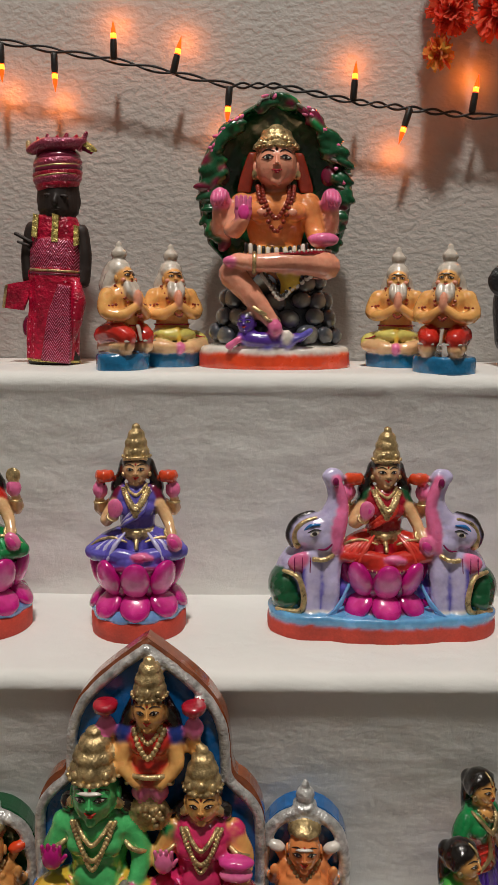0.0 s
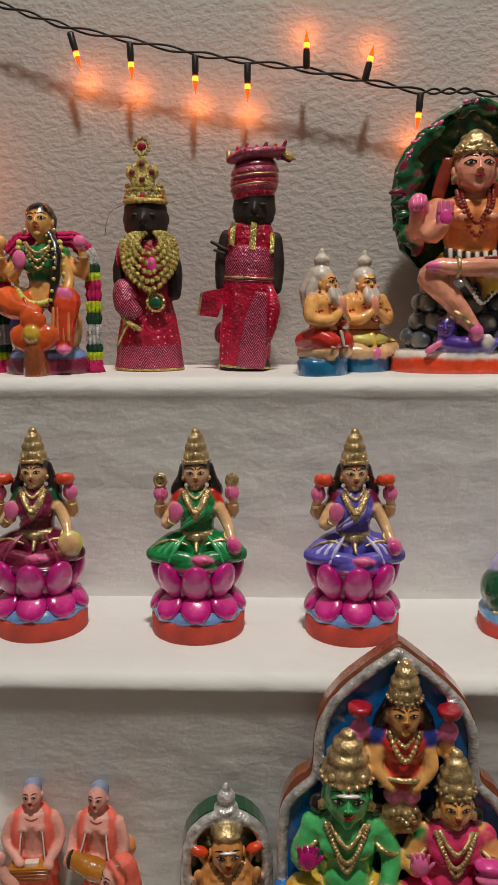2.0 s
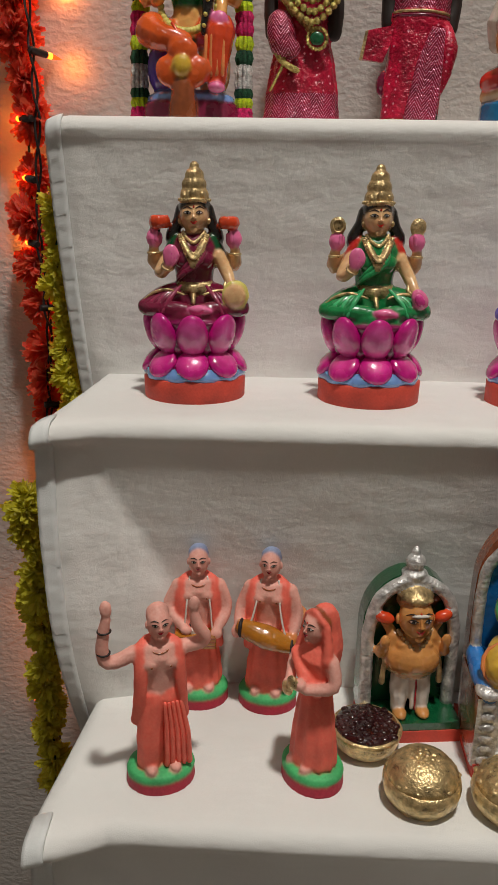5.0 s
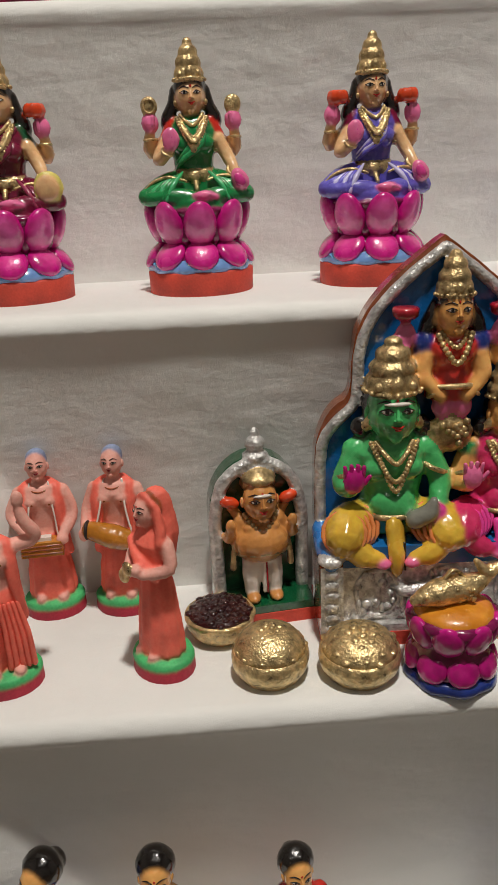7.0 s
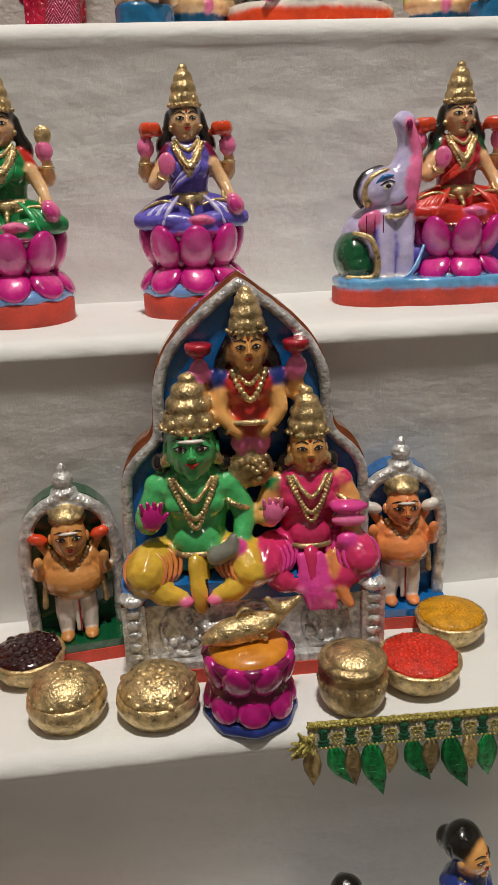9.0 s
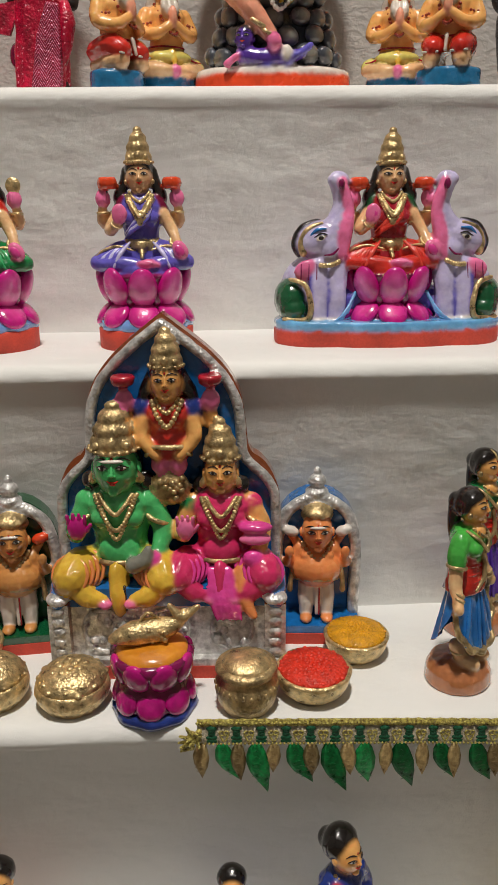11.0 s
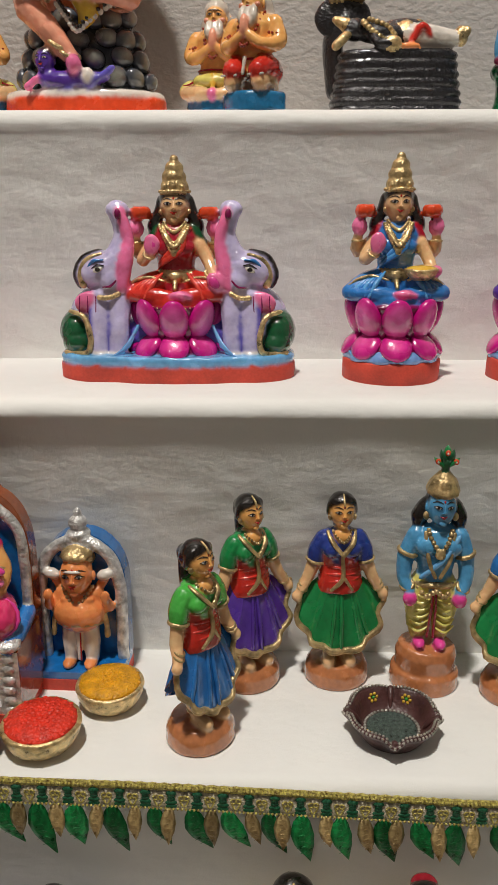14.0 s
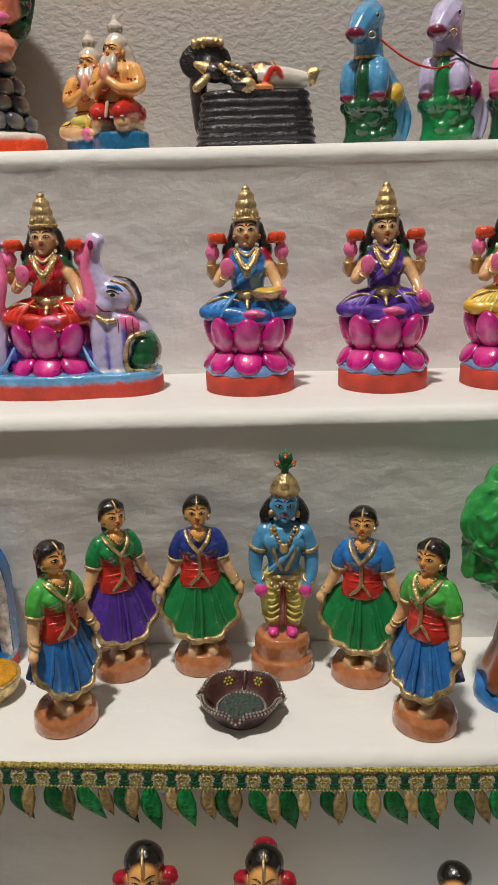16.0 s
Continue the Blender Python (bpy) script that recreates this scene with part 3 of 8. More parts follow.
    c.limb([(0, -1.5, 2.1), (0, -2.2, 1.5)], [0.25, 0.2], GOLD, seg=6)
    necklace(c, -1.5, 7.0, 1.25, 2.3, GOLD, 0.17, 25)
    necklace(c, -1.4, 7.05, 1.05, 1.5, GOLD, 0.16, 21)
    necklace(c, -1.1, 7.25, 0.95, 0.8, GOLD, 0.17, 17)
    c.ball(0, -1.8, 4.7, 0.34, 0.24, 0.42, GOLD, seg=8, rings=5)
    # neck, head, hair, crown
    c.limb([(0, 0, 7.0), (0, -0.05, 7.9)], [0.62, 0.6], SKIN)
    head(c, 0, -0.25, 8.65, 1.4, SKIN, mark=RED, nod=-3, long=1.1, hair=HAIR)
    c.ball(0, 0.5, 8.9, 1.4, 1.0, 1.5, HAIR)
    for s in (-1, 1):
        c.limb([(s * 1.15, 0.2, 9.2), (s * 1.45, 0.25, 8.0), (s * 2.0, 0.2, 7.0), (s * 2.25, 0.3, 6.4)], [0.5, 0.55, 0.55, 0.25], HAIR)
        c.ball(s * 1.22, -0.35, 8.2, 0.2, 0.2, 0.26, GOLD, seg=7, rings=5)
    c.limb([(-1.0, -0.95, 9.75), (0, -1.35, 9.95), (1.0, -0.95, 9.75)], [0.14, 0.16, 0.14], GOLD, seg=6)
    crown(c, 0, -0.05, 9.75, 1.18, 3.3, OLDGOLD)
    # raised rear arms with lotus buds
    for s in (-1, 1):
        c.limb([(s * 2.0, 0.3, 5.6), (s * 3.5, 0.4, 4.5), (s * 3.5, -0.3, 6.0)], [0.62, 0.6, 0.42], SKIN)
        c.ring(s * 3.5, -0.2, 5.5, 0.5, 0.12, GOLD, seg=12)
        c.ball(s * 3.4, -0.45, 6.75, 0.75, 0.55, 0.85, PINK, seg=10, rings=6)
        c.limb([(s * 3.2, -0.8, 6.6), (s * 3.15, -0.85, 7.2)], [0.22, 0.2], PINK, seg=6)
        if lotus:
            c.limb([(s * 3.15, -0.7, 6.5), (s * 3.0, -0.6, 7.6)], [0.13, 0.14], HAIR, seg=6)
            c.ball(s * 2.95, -0.5, 8.1, 0.95, 0.8, 0.6, SCARLET)
            for q in range(5):
                a = math.pi * (q / 4 - 1)
                c.ball(s * 2.95 + 0.55 * math.cos(a), -0.5 + 0.55 * math.sin(a), 8.1, 0.42, 0.4, 0.6, SCARLET, seg=8, rings=6)
        else:
            c.ball(s * 3.4, -0.5, 8.0, 0.75, 0.3, 0.8, GOLD)
            if s < 0:
                c.ring(s * 3.4, -0.78, 8.0, 0.5, 0.1, OLDGOLD, rot=(90, 0, 0), seg=14)
    # blessing hand and the arm that rests on the knee
    c.limb([(-2.0, -0.3, 5.5), (-2.9, -1.0, 3.9), (-2.0, -1.9, 4.6)], [0.62, 0.58, 0.42], SKIN)
    c.ring(-2.15, -1.75, 4.5, 0.48, 0.12, GOLD, rot=(40, 20, 0), seg=12)
    c.ball(-1.85, -2.1, 5.4, 0.75, 0.36, 0.95, PINK)
    c.ball(-1.75, -2.3, 5.4, 0.34, 0.15, 0.55, HOTPINK, seg=8, rings=5)
    c.limb([(2.0, -0.3, 5.5), (2.9, -0.7, 3.8), (3.3, -1.9, 2.6)], [0.62, 0.58, 0.42], SKIN)
    c.ring(3.15, -1.6, 2.9, 0.5, 0.13, GOLD, rot=(50, 10, 0), seg=12)
    if gift == "disc":
        c.ball(3.6, -2.4, 2.2, 1.25, 0.4, 1.3, LEMON, rot=(0, 0, 15))
        c.ball(3.55, -2.7, 2.2, 0.95, 0.3, 1.0, SKIN, rot=(0, 0, 15))
    elif gift == "bowl":
        c.lathe([(0.7, 0), (1.2, 0.4), (1.5, 0.9), (1.55, 1.0)], GOLD, at=(2.0, -2.3, 2.2))
        c.ball(2.0, -2.3, 3.15, 1.4, 1.3, 0.4, YELLOW)
        c.ball(3.3, -2.2, 3.0, 0.6, 0.5, 0.5, PINK)
    else:
        c.ball(3.55, -2.5, 2.2, 0.7, 0.45, 0.95, PINK, rot=(0, -35, 0))
        c.ball(3.5, -2.85, 2.15, 0.42, 0.16, 0.6, HOTPINK, rot=(0, -35, 0), seg=8, rings=5)
    c.top = old


def lotus_lady(robe, blouse, stole, gift, lotus, label):
    c = Clay()
    c.raw = True
    c.lathe([(4.35, 0), (4.5, 0.15), (4.52, 1.9), (4.4, 2.05), (3.0, 2.1)], TERRA, sy=0.94, seg=40)
    c.lathe([(4.42, 2.0), (4.48, 2.35), (4.2, 2.75), (3.7, 3.2), (3.2, 3.5)], WAVE, sy=0.94, flute=10, amp=0.025, seg=60)
    c.raw = False
    for i in range(34):
        a = 2 * math.pi * i / 34
        u = 0.86 + 0.1 * math.sin(i * 2.7)
        c.limb([(4.5 * u * math.cos(a), 4.2 * u * math.sin(a), 2.72), (4.65 * u * math.cos(a + 0.14), 4.35 * u * math.sin(a + 0.14), 2.5)], [0.1, 0.05], SKY if i % 3 else WHITE, seg=5, steps=1)
    lotus_seat(c, 2.5, 7.2, 4.15)
    c.top = Matrix.Translation((0, 0.45, 0))
    seated_lady(c, 7.0, robe, blouse, stole, gift, lotus)
    c.top = Matrix.Identity(4)
    return c.object("lotus_figurine", label, "figurine", "lotus figurines on the middle step", cast=0.125, blur=2)


def elephant(c, s):
    """A seated elephant in blanket and cap, trunk raised towards the middle."""
    c.ball(s * 7.3, 0.7, 5.0, 2.7, 2.4, 3.4, LAVENDER)
    c.ball(s * 9.0, 0.0, 4.3, 1.65, 2.3, 2.1, DKGREEN)
    c.ball(s * 8.8, -0.7, 3.4, 1.5, 1.9, 1.3, DKGREEN)
    c.raw = True
    c.limb([(s * 9.2, -1.7, 6.3), (s * 8.0, -2.2, 5.9), (s * 7.5, -2.55, 4.6), (s * 7.45, -2.65, 3.2), (s * 8.0, -2.6, 2.55), (s * 9.8, -1.9, 2.6)], [0.2, 0.26, 0.28, 0.28, 0.28, 0.2], GOLD, seg=7)
    c.raw = False
    for q in (5.0, 6.55):
        c.limb([(s * q, -0.9, 7.6), (s * q, -1.7, 4.9), (s * (q + 0.1), -1.95, 2.6)], [1.2, 0.95, 0.9], LAVENDER)
        c.limb([(s * (q + 0.75), -1.7, 6.9), (s * (q + 0.72), -2.2, 4.6), (s * (q + 0.7), -2.3, 2.8)], [0.3, 0.34, 0.28], LILAC, seg=8)
        c.ball(s * (q + 0.1), -2.5, 2.65, 0.75, 0.45, 0.3, WHITE, seg=9, rings=6)
    # head, sloping outwards, with a capped brow
    c.ball(s * 6.5, -0.5, 9.9, 2.35, 1.7, 1.6, LAVENDER, rot=(0, s * 22, 0))
    c.ball(s * 5.6, -0.9, 9.0, 1.3, 1.4, 1.5, LAVENDER)
    c.limb([(s * 5.8, -0.6, 10.2), (s * 4.9, -0.5, 11.6), (s * 4.5, -0.4, 13.2), (s * 4.9, -0.5, 14.7), (s * 5.3, -0.6, 15.2)], [1.4, 1.0, 0.8, 0.75, 0.65], LAVENDER, seg=14)
    c.ball(s * 4.9, -0.55, 15.2, 1.0, 0.6, 0.85, LAVENDER)
    c.ball(s * 4.65, -1.0, 14.85, 0.55, 0.35, 0.7, PINK)
    c.limb([(s * 4.6, -1.6, 8.4), (s * 4.3, -1.45, 10.4), (s * 3.95, -1.05, 12.4), (s * 4.3, -1.0, 14.0), (s * 4.7, -0.9, 15.0)], [0.6, 0.7, 0.55, 0.5, 0.45], PINK, seg=10)
    c.ball(s * 4.7, -1.5, 14.8, 0.3, 0.2, 0.5, DEEPMAG, seg=8, rings=5)
    c.limb([(s * 5.0, -2.35, 9.1), (s * 5.5, -2.3, 8.6), (s * 6.2, -2.1, 8.5)], [0.08, 0.12, 0.06], DEEPMAG, seg=6)
    c.limb([(s * 6.6, -0.2, 11.6), (s * 8.0, -0.3, 11.0), (s * 8.7, -0.5, 9.6), (s * 8.4, -0.7, 8.5)], [0.25, 0.4, 0.45, 0.3], HAIR)
    c.raw = True
    c.limb([(s * 6.4, -1.35, 11.35), (s * 7.6, -1.35, 10.9), (s * 8.2, -1.25, 9.7), (s * 8.0, -1.3, 8.7)], [0.16, 0.22, 0.34, 0.4], GOLD, seg=7)
    c.raw = False
    c.ball(s * 7.6, -1.5, 7.1, 1.3, 0.6, 1.05, PINK, rot=(15, s * 14, 0))
    for q in (-0.7, 0.0, 0.7):
        c.limb([(s * (7.55 + q), -2.05, 7.7), (s * (7.6 + q), -2.25, 6.3)], [0.05, 0.06], DEEPMAG, seg=5)
    c.ball(s * 6.55, -2.12, 10.05, 0.48, 0.16, 0.24, WHITE, rot=(0, s * 25, 0), seg=9, rings=6)
    c.ball(s * 6.55, -2.25, 10.05, 0.24, 0.1, 0.2, BLACK, seg=8, rings=5)
    c.limb([(s * 6.0, -2.15, 10.4), (s * 6.55, -2.2, 10.45), (s * 7.2, -2.0, 10.05)], [0.05, 0.09, 0.04], BLACK, seg=6)
    c.limb([(s * 6.1, -2.0, 10.9), (s * 6.9, -1.95, 10.8), (s * 7.5, -1.75, 10.2)], [0.1, 0.2, 0.08], BLUE, seg=6)
    c.beads([(s * 4.9, -2.0, 7.9), (s * 5.7, -2.35, 7.6), (s * 6.5, -2.2, 7.6)], 0.26, GOLD, 9)


def elephant_lady():
    c = Clay()
    out = []
    for i in range(48):
        a = 2 * math.pi * i / 48
        w = 10.6 * math.copysign(abs(math.cos(a)) ** 0.55, math.cos(a))
        d = 3.9 * math.copysign(abs(math.sin(a)) ** 0.7, math.sin(a))
        if d < 0:
            d -= 0.7 * math.exp(-(w / 3.2) ** 2) - 0.15 * math.cos(w * 1.2)
        out.append((w, d))
    for z0, z1, mt in ((0, 1.75, TERRA), (1.72, 2.5, SKY)):
        c.grid([[(x * k, y * k, z) for x, y in out] for k, z in ((0.985, z0), (1.0, z0 + 0.2), (1.0, z1 - 0.25), (0.975, z1))], mt)
    for s in (-1, 1):
        elephant(c, s)
        for i in range(12):
            u = i / 11
            c.limb([(s * (3.3 + 1.3 * u), -1.9 - u, 5.0 - 2.5 * u), (s * (4.0 + 1.5 * u), -2.6 - 0.8 * u, 3.2 - 0.8 * u)], [0.16, 0.1], WAVE if i % 2 else SKY, seg=5, steps=1)
    c.ball(0, 0.5, 4.0, 6.0, 2.4, 2.2, LILAC)
    lotus_seat(c, 2.3, 7.0, 3.9)
    c.top = Matrix.Translation((0, 0.4, 0))
    seated_lady(c, 6.8, RED, CRIMSON, DKGREEN, "hand", True)
    c.top = Matrix.Identity(4)
    return c.object("elephant_lotus_figurine", "painted clay lotus figurine in red flanked by two lavender elephants", "figurine", cast=0.15)


LAK = [(-0.410, 0.710, MAROON, MAROON, DKGREEN, "disc", True, "painted clay figurine in maroon on a pink lotus, holding a disc"),
       (-0.254, 0.710, GREEN, GREEN, RED, "hand", False, "painted clay figurine in green on a pink lotus, holding gold emblems"),
       (-0.104, 0.710, LILAC, LILAC, MAROON, "hand", True, "painted clay figurine in lilac on a pink lotus with red buds"),
       (0.331, 0.710, BLUE, BLUE, CRIMSON, "bowl", True, "painted clay figurine in blue on a pink lotus, holding a bowl"),
       (0.467, 0.710, VIOLET, VIOLET, DKGREEN, "hand", True, "painted clay figurine in violet on a pink lotus with red buds"),
       (0.593, 0.710, YELLOW, SCARLET, GREEN, "hand", True, "painted clay figurine in yellow on a pink lotus with red buds")]
for x, y, robe, blouse, stole, gift, lot, lab in LAK:
    o = lotus_lady(robe, blouse, stole, gift, lot, lab)
    o.matrix_basis = pose(x, y - 0.007, ZM, 0, 0, 3 if x < 0 else -2)
elephant_lady().matrix_basis = pose(0.131, 0.708, ZM) @ Matrix.Diagonal((1.04, 1, 1, 1))


# ---- figurines of the top step ----
def hooded_figure():
    """The large orange seated figure under a green tree hood."""
    c = Clay()
    c.lathe([(7.7, 0), (7.9, 0.2), (7.85, 1.7), (7.6, 1.9)], SCARLET, sy=0.58, seg=44, flute=3, amp=0.012)
    c.lathe([(7.75, 1.8), (7.7, 2.2), (7.3, 2.5), (6.0, 2.6)], WHITE, sy=0.58, seg=44, flute=7, amp=0.015)
    random.seed(11)
    c.lathe([(6.4, 2.2), (6.2, 4.5), (5.4, 7.0), (4.6, 9.0), (2.0, 9.6)], ROCK, at=(0.2, 0.9, 0), sy=0.5)
    # large cobbles with dark joints
    c.raw = True
    for row in range(4):
        z = 3.7 + 1.85 * row
        r = 6.5 - 0.28 * (z - 2.6)
        for col in range(7 - row % 2):
            b = math.pi * (1.04 + 0.92 * (col + 0.5 * (row % 2)) / 6) + random.uniform(-0.05, 0.05)
            q = random.uniform(1.15, 1.4)
            old = c.top
            c.top = old @ Matrix.Translation((0.2 + r * math.cos(b), 0.7 + r * 0.56 * math.sin(b), z + random.uniform(-0.2, 0.2))) @ pose(0, 0, 0, 0, 0, math.degrees(b)) @ pose(0, 0, 0, random.uniform(-35, 35), 0, 0)
            c.petal(0.8, q, q * 0.82, ROCK, GREY, 0.8)
            c.top = old
    c.raw = False
    # the hood: a tall green shell with leafy rim
    shape = [(11.5, 5.2), (13.5, 6.9), (16.5, 7.7), (19.5, 7.95), (22.0, 7.6), (24.0, 6.6), (25.8, 5.1), (27.2, 3.3), (28.2, 1.5), (28.6, 0.4)]

    def hood(u):
        q = u * (len(shape) - 1)
        k = min(int(q), len(shape) - 2)
        return tuple(shape[k][e] + (shape[k + 1][e] - shape[k][e]) * (q - k) for e in (0, 1))

    rows = []
    for i in range(19):
        u = i / 18
        z, w = hood(u)
        row = [(-w * math.cos(b), 1.9 + 2.3 * math.sin(b) - 1.6 * u * u, z) for b in (math.pi * q / 16 for q in range(17))]
        row += [(-w * 0.9 * math.cos(b), 1.3 + 1.9 * math.sin(b) - 1.6 * u * u, z - 0.35) for b in (math.pi * (1 - q / 16) for q in range(17))]
        rows.append(row)
    c.grid(rows, DKGREEN)
    for i in range(130):
        s = random.choice((-1, 1))
        u = random.uniform(0.08, 1)
        z, w = hood(u)
        f = random.uniform(0.2, 0.92) if u > 0.8 else random.uniform(0.72, 0.93)
        c.ball(s * w * f, 1.1 - 1.6 * u * u - random.uniform(0, 0.6) * f, z + random.uniform(-0.7, 0.0), random.uniform(0.7, 1.3), 0.55, random.uniform(0.35, 0.6),
               random.choice((DKGREEN, DKGREEN, DKGREEN, DKGREEN, DKGREEN, DKGREEN, GREEN, MAROON)), rot=(0, s * random.uniform(0, 60), 0), seg=9, rings=6)
    c.raw = True
    for i in range(55):
        s = random.choice((-1, 1))
        u = random.uniform(0.3, 1)
        z, w = hood(u)
        f = random.uniform(0.3, 0.95) if u > 0.8 else random.uniform(0.78, 0.97)
        c.ball(s * w * f, 0.75 - 1.6 * u * u - 0.3 * f, z + random.uniform(-0.6, 0.1), random.uniform(0.25, 0.5), 0.2, 0.2, PINK if i % 3 else GREY, rot=(0, s * random.uniform(0, 60), 0), seg=7, rings=4)
    c.raw = False
    # body
    c.lathe([(3.0, 9.6), (2.9, 11.5), (2.5, 13.0), (3.0, 15.0), (3.5, 17.0), (3.2, 18.3), (1.4, 19.2), (1.0, 19.8)], ORANGE, at=(0.1, 0.2, 0), sy=0.62)
    for s in (-1, 1):
        c.ball(0.1 + s * 1.5, -1.6, 16.6, 1.5, 0.8, 1.1, ORANGE)
        c.ball(0.1 + s * 1.5, -2.35, 16.5, 0.5, 0.15, 0.4, PINKSKIN, seg=8, rings=5)
        c.ball(s * 3.4, 0.1, 17.6, 1.2, 1.1, 1.2, ORANGE)
    head(c, 0.0, -0.7, 21.4, 2.4, PINKSKIN, mark=BLACK, lips=CRIMSON, long=1.08)
    c.ball(0, 0.9, 22.2, 2.1, 1.5, 2.0, BROWN)
    for s in (-1, 1):
        for q in range(3):
            c.limb([(s * (1.9 + 0.3 * q), 1.4, 22.8), (s * (2.4 + 0.35 * q), 1.4, 20.8), (s * (2.7 + 0.5 * q), 1.2, 19.0)], [0.4, 0.45, 0.25], RUDRA, seg=7)
        c.ball(s * 2.1, -0.9, 20.4, 0.4, 0.35, 0.6, GOLD, seg=8, rings=5)
        c.limb([(s * 3.4, 0.2, 17.6), (s * 5.2, 0.3, 14.8), (s * 5.6, -0.8, 16.6)], [1.15, 1.05, 0.8], PINKSKIN)
        c.beads([(s * 4.2, -0.7, 16.8), (s * 4.9, -0.9, 16.2), (s * 5.2, -0.6, 15.2)], 0.2, RUDRA, 6)
        c.ball(s * 5.5, -1.1, 17.9, 1.05, 0.75, 1.25, PINK)
        for q in range(4):
            c.limb([(s * (5.0 + 0.36 * q), -1.6, 18.7 - 0.12 * q), (s * (5.05 + 0.34 * q), -1.95, 18.0 - 0.1 * q), (s * (5.2 + 0.25 * q), -1.75, 17.3)], [0.2, 0.23, 0.16], PINK, seg=7)
        c.ball(s * 5.3, 0.9, 20.6, 0.8, 0.5, 1.1, EBONY if s < 0 else MAROON)
    crown(c, 0, -0.5, 23.0, 1.95, 2.6, GOLD, 2)
    c.beads([(-2.0, -0.6, 23.3), (-1.1, -1.9, 23.7), (0, -2.3, 23.9), (1.1, -1.9, 23.7), (2.0, -0.6, 23.3)], 0.34, GOLD, 13)
    for w, d in ((1.5, 3.9), (1.1, 2.8)):
        c.beads([(-w * 1.2, -1.1, 19.2), (-w, -2.1, 17.6), (0.0, -2.6, 19.2 - d * 1.2), (w, -2.1, 17.6), (w * 1.2, -1.1, 19.2)], 0.26, RUDRA, 24)
    # front arms
    c.limb([(-3.4, -0.5, 17.4), (-4.2, -1.4, 14.6), (-3.2, -2.6, 15.6)], [1.1, 1.0, 0.75], PINKSKIN)
    c.ball(-3.2, -2.8, 16.6, 0.95, 0.45, 1.45, PINK)
    c.ball(-3.15, -3.15, 16.4, 0.55, 0.22, 0.85, HOTPINK)
    c.raw = True
    for q in (-0.6, -0.2, 0.2, 0.6):
        c.limb([(-3.2 + q, -3.05, 16.9), (-3.2 + 1.1 * q, -3.1, 18.0 - 0.2 * abs(q))], [0.22, 0.17], PINK, seg=7)
    c.limb([(5.4, -2.2, 12.4), (3.4, -4.6, 12.25), (0.4, -5.0, 12.1)], [0.25, 0.3, 0.18], CRIMSON, seg=7)
    c.beads([(5.4, -2.4, 12.6), (3.4, -4.8, 12.5), (0.8, -5.1, 12.3)], 0.15, WHITE, 15)
    c.raw = False
    c.limb([(3.4, -0.5, 17.4), (4.0, -1.2, 14.4), (4.4, -2.8, 13.4)], [1.1, 1.0, 0.8], ORANGE)
    c.ball(4.6, -3.2, 13.7, 1.6, 0.9, 0.75, PINK)
    c.limb([(3.6, -3.4, 13.2), (5.6, -3.2, 13.4)], [0.3, 0.3], WHITE, seg=7)
    # waist cloth
    c.lathe([(3.4, 11.0), (3.5, 12.3), (3.0, 13.0)], YELLOW, at=(0.1, 0.1, 0), sy=0.7)
    for i in range(15):
        u = i / 14
        x = -2.9 + 6.0 * u
        c.limb([(x, -2.45 - 0.35 * math.sin(math.pi * u), 13.2 - 0.5 * math.sin(math.pi * u)), (x, -2.6 - 0.35 * math.sin(math.pi * u), 12.4 - 0.5 * math.sin(math.pi * u))], [0.22, 0.22], WHITE if i % 2 else BLACK, seg=6, steps=1)
    # legs: one across, one down on the small figure
    c.limb([(3.0, -0.8, 11.2), (5.0, -2.8, 11.0), (2.0, -4.2, 11.3), (-1.8, -4.5, 11.2), (-3.8, -4.1, 11.5)], [1.5, 1.5, 1.2, 0.95, 0.8], PINKSKIN)
    c.ball(-4.2, -4.3, 11.4, 1.0, 0.7, 0.6, PINK)
    c.limb([(-2.6, -0.9, 10.8), (-4.2, -2.8, 10.2), (-2.4, -3.5, 8.0), (-0.3, -3.9, 5.2)], [1.5, 1.5, 1.2, 0.8], PINKSKIN)
    c.ball(0.0, -4.4, 4.6, 0.75, 1.0, 0.9, PINK)
    c.ring(-1.3, -3.7, 6.5, 1.05, 0.25, GOLD, rot=(20, 30, 0))
    c.ring(-2.1, -4.4, 11.2, 1.0, 0.22, GOLD, rot=(0, 90, 0))
    c.ring(-0.4, -3.9, 5.6, 0.9, 0.2, GOLD, rot=(20, 30, 0))
    c.limb([(1.0, -3.4, 10.6), (1.4, -3.6, 9.4), (0.8, -3.7, 8.0)], [1.2, 1.1, 0.4], YELLOW)
    c.beads([(-1.3, -4.0, 10.0), (-0.6, -4.1, 9.0), (0.4, -4.2, 7.6), (1.6, -4.0, 8.6), (3.4, -3.6, 9.9)], 0.3, WHITE, 17)
    c.beads([(-1.1, -4.2, 10.2), (-0.4, -4.3, 9.2), (0.5, -4.4, 7.9), (1.6, -4.2, 8.9), (3.4, -3.8, 10.2)], 0.22, BLACK, 15)
    c.limb([(4.0, -2.6, 10.9), (5.6, -1.9, 11.4)], [1.2, 0.8], CRIMSON)
    # the small violet figure lying below the foot
    head(c, -2.8, -3.7, 5.0, 1.05, VIOLET, hair=HAIR, yaw=-15)
    c.limb([(-2.9, -3.6, 3.5), (-1.2, -3.8, 3.2), (1.0, -3.8, 3.3), (2.8, -3.6, 3.6)], [0.9, 0.95, 0.8, 0.5], VIOLET)
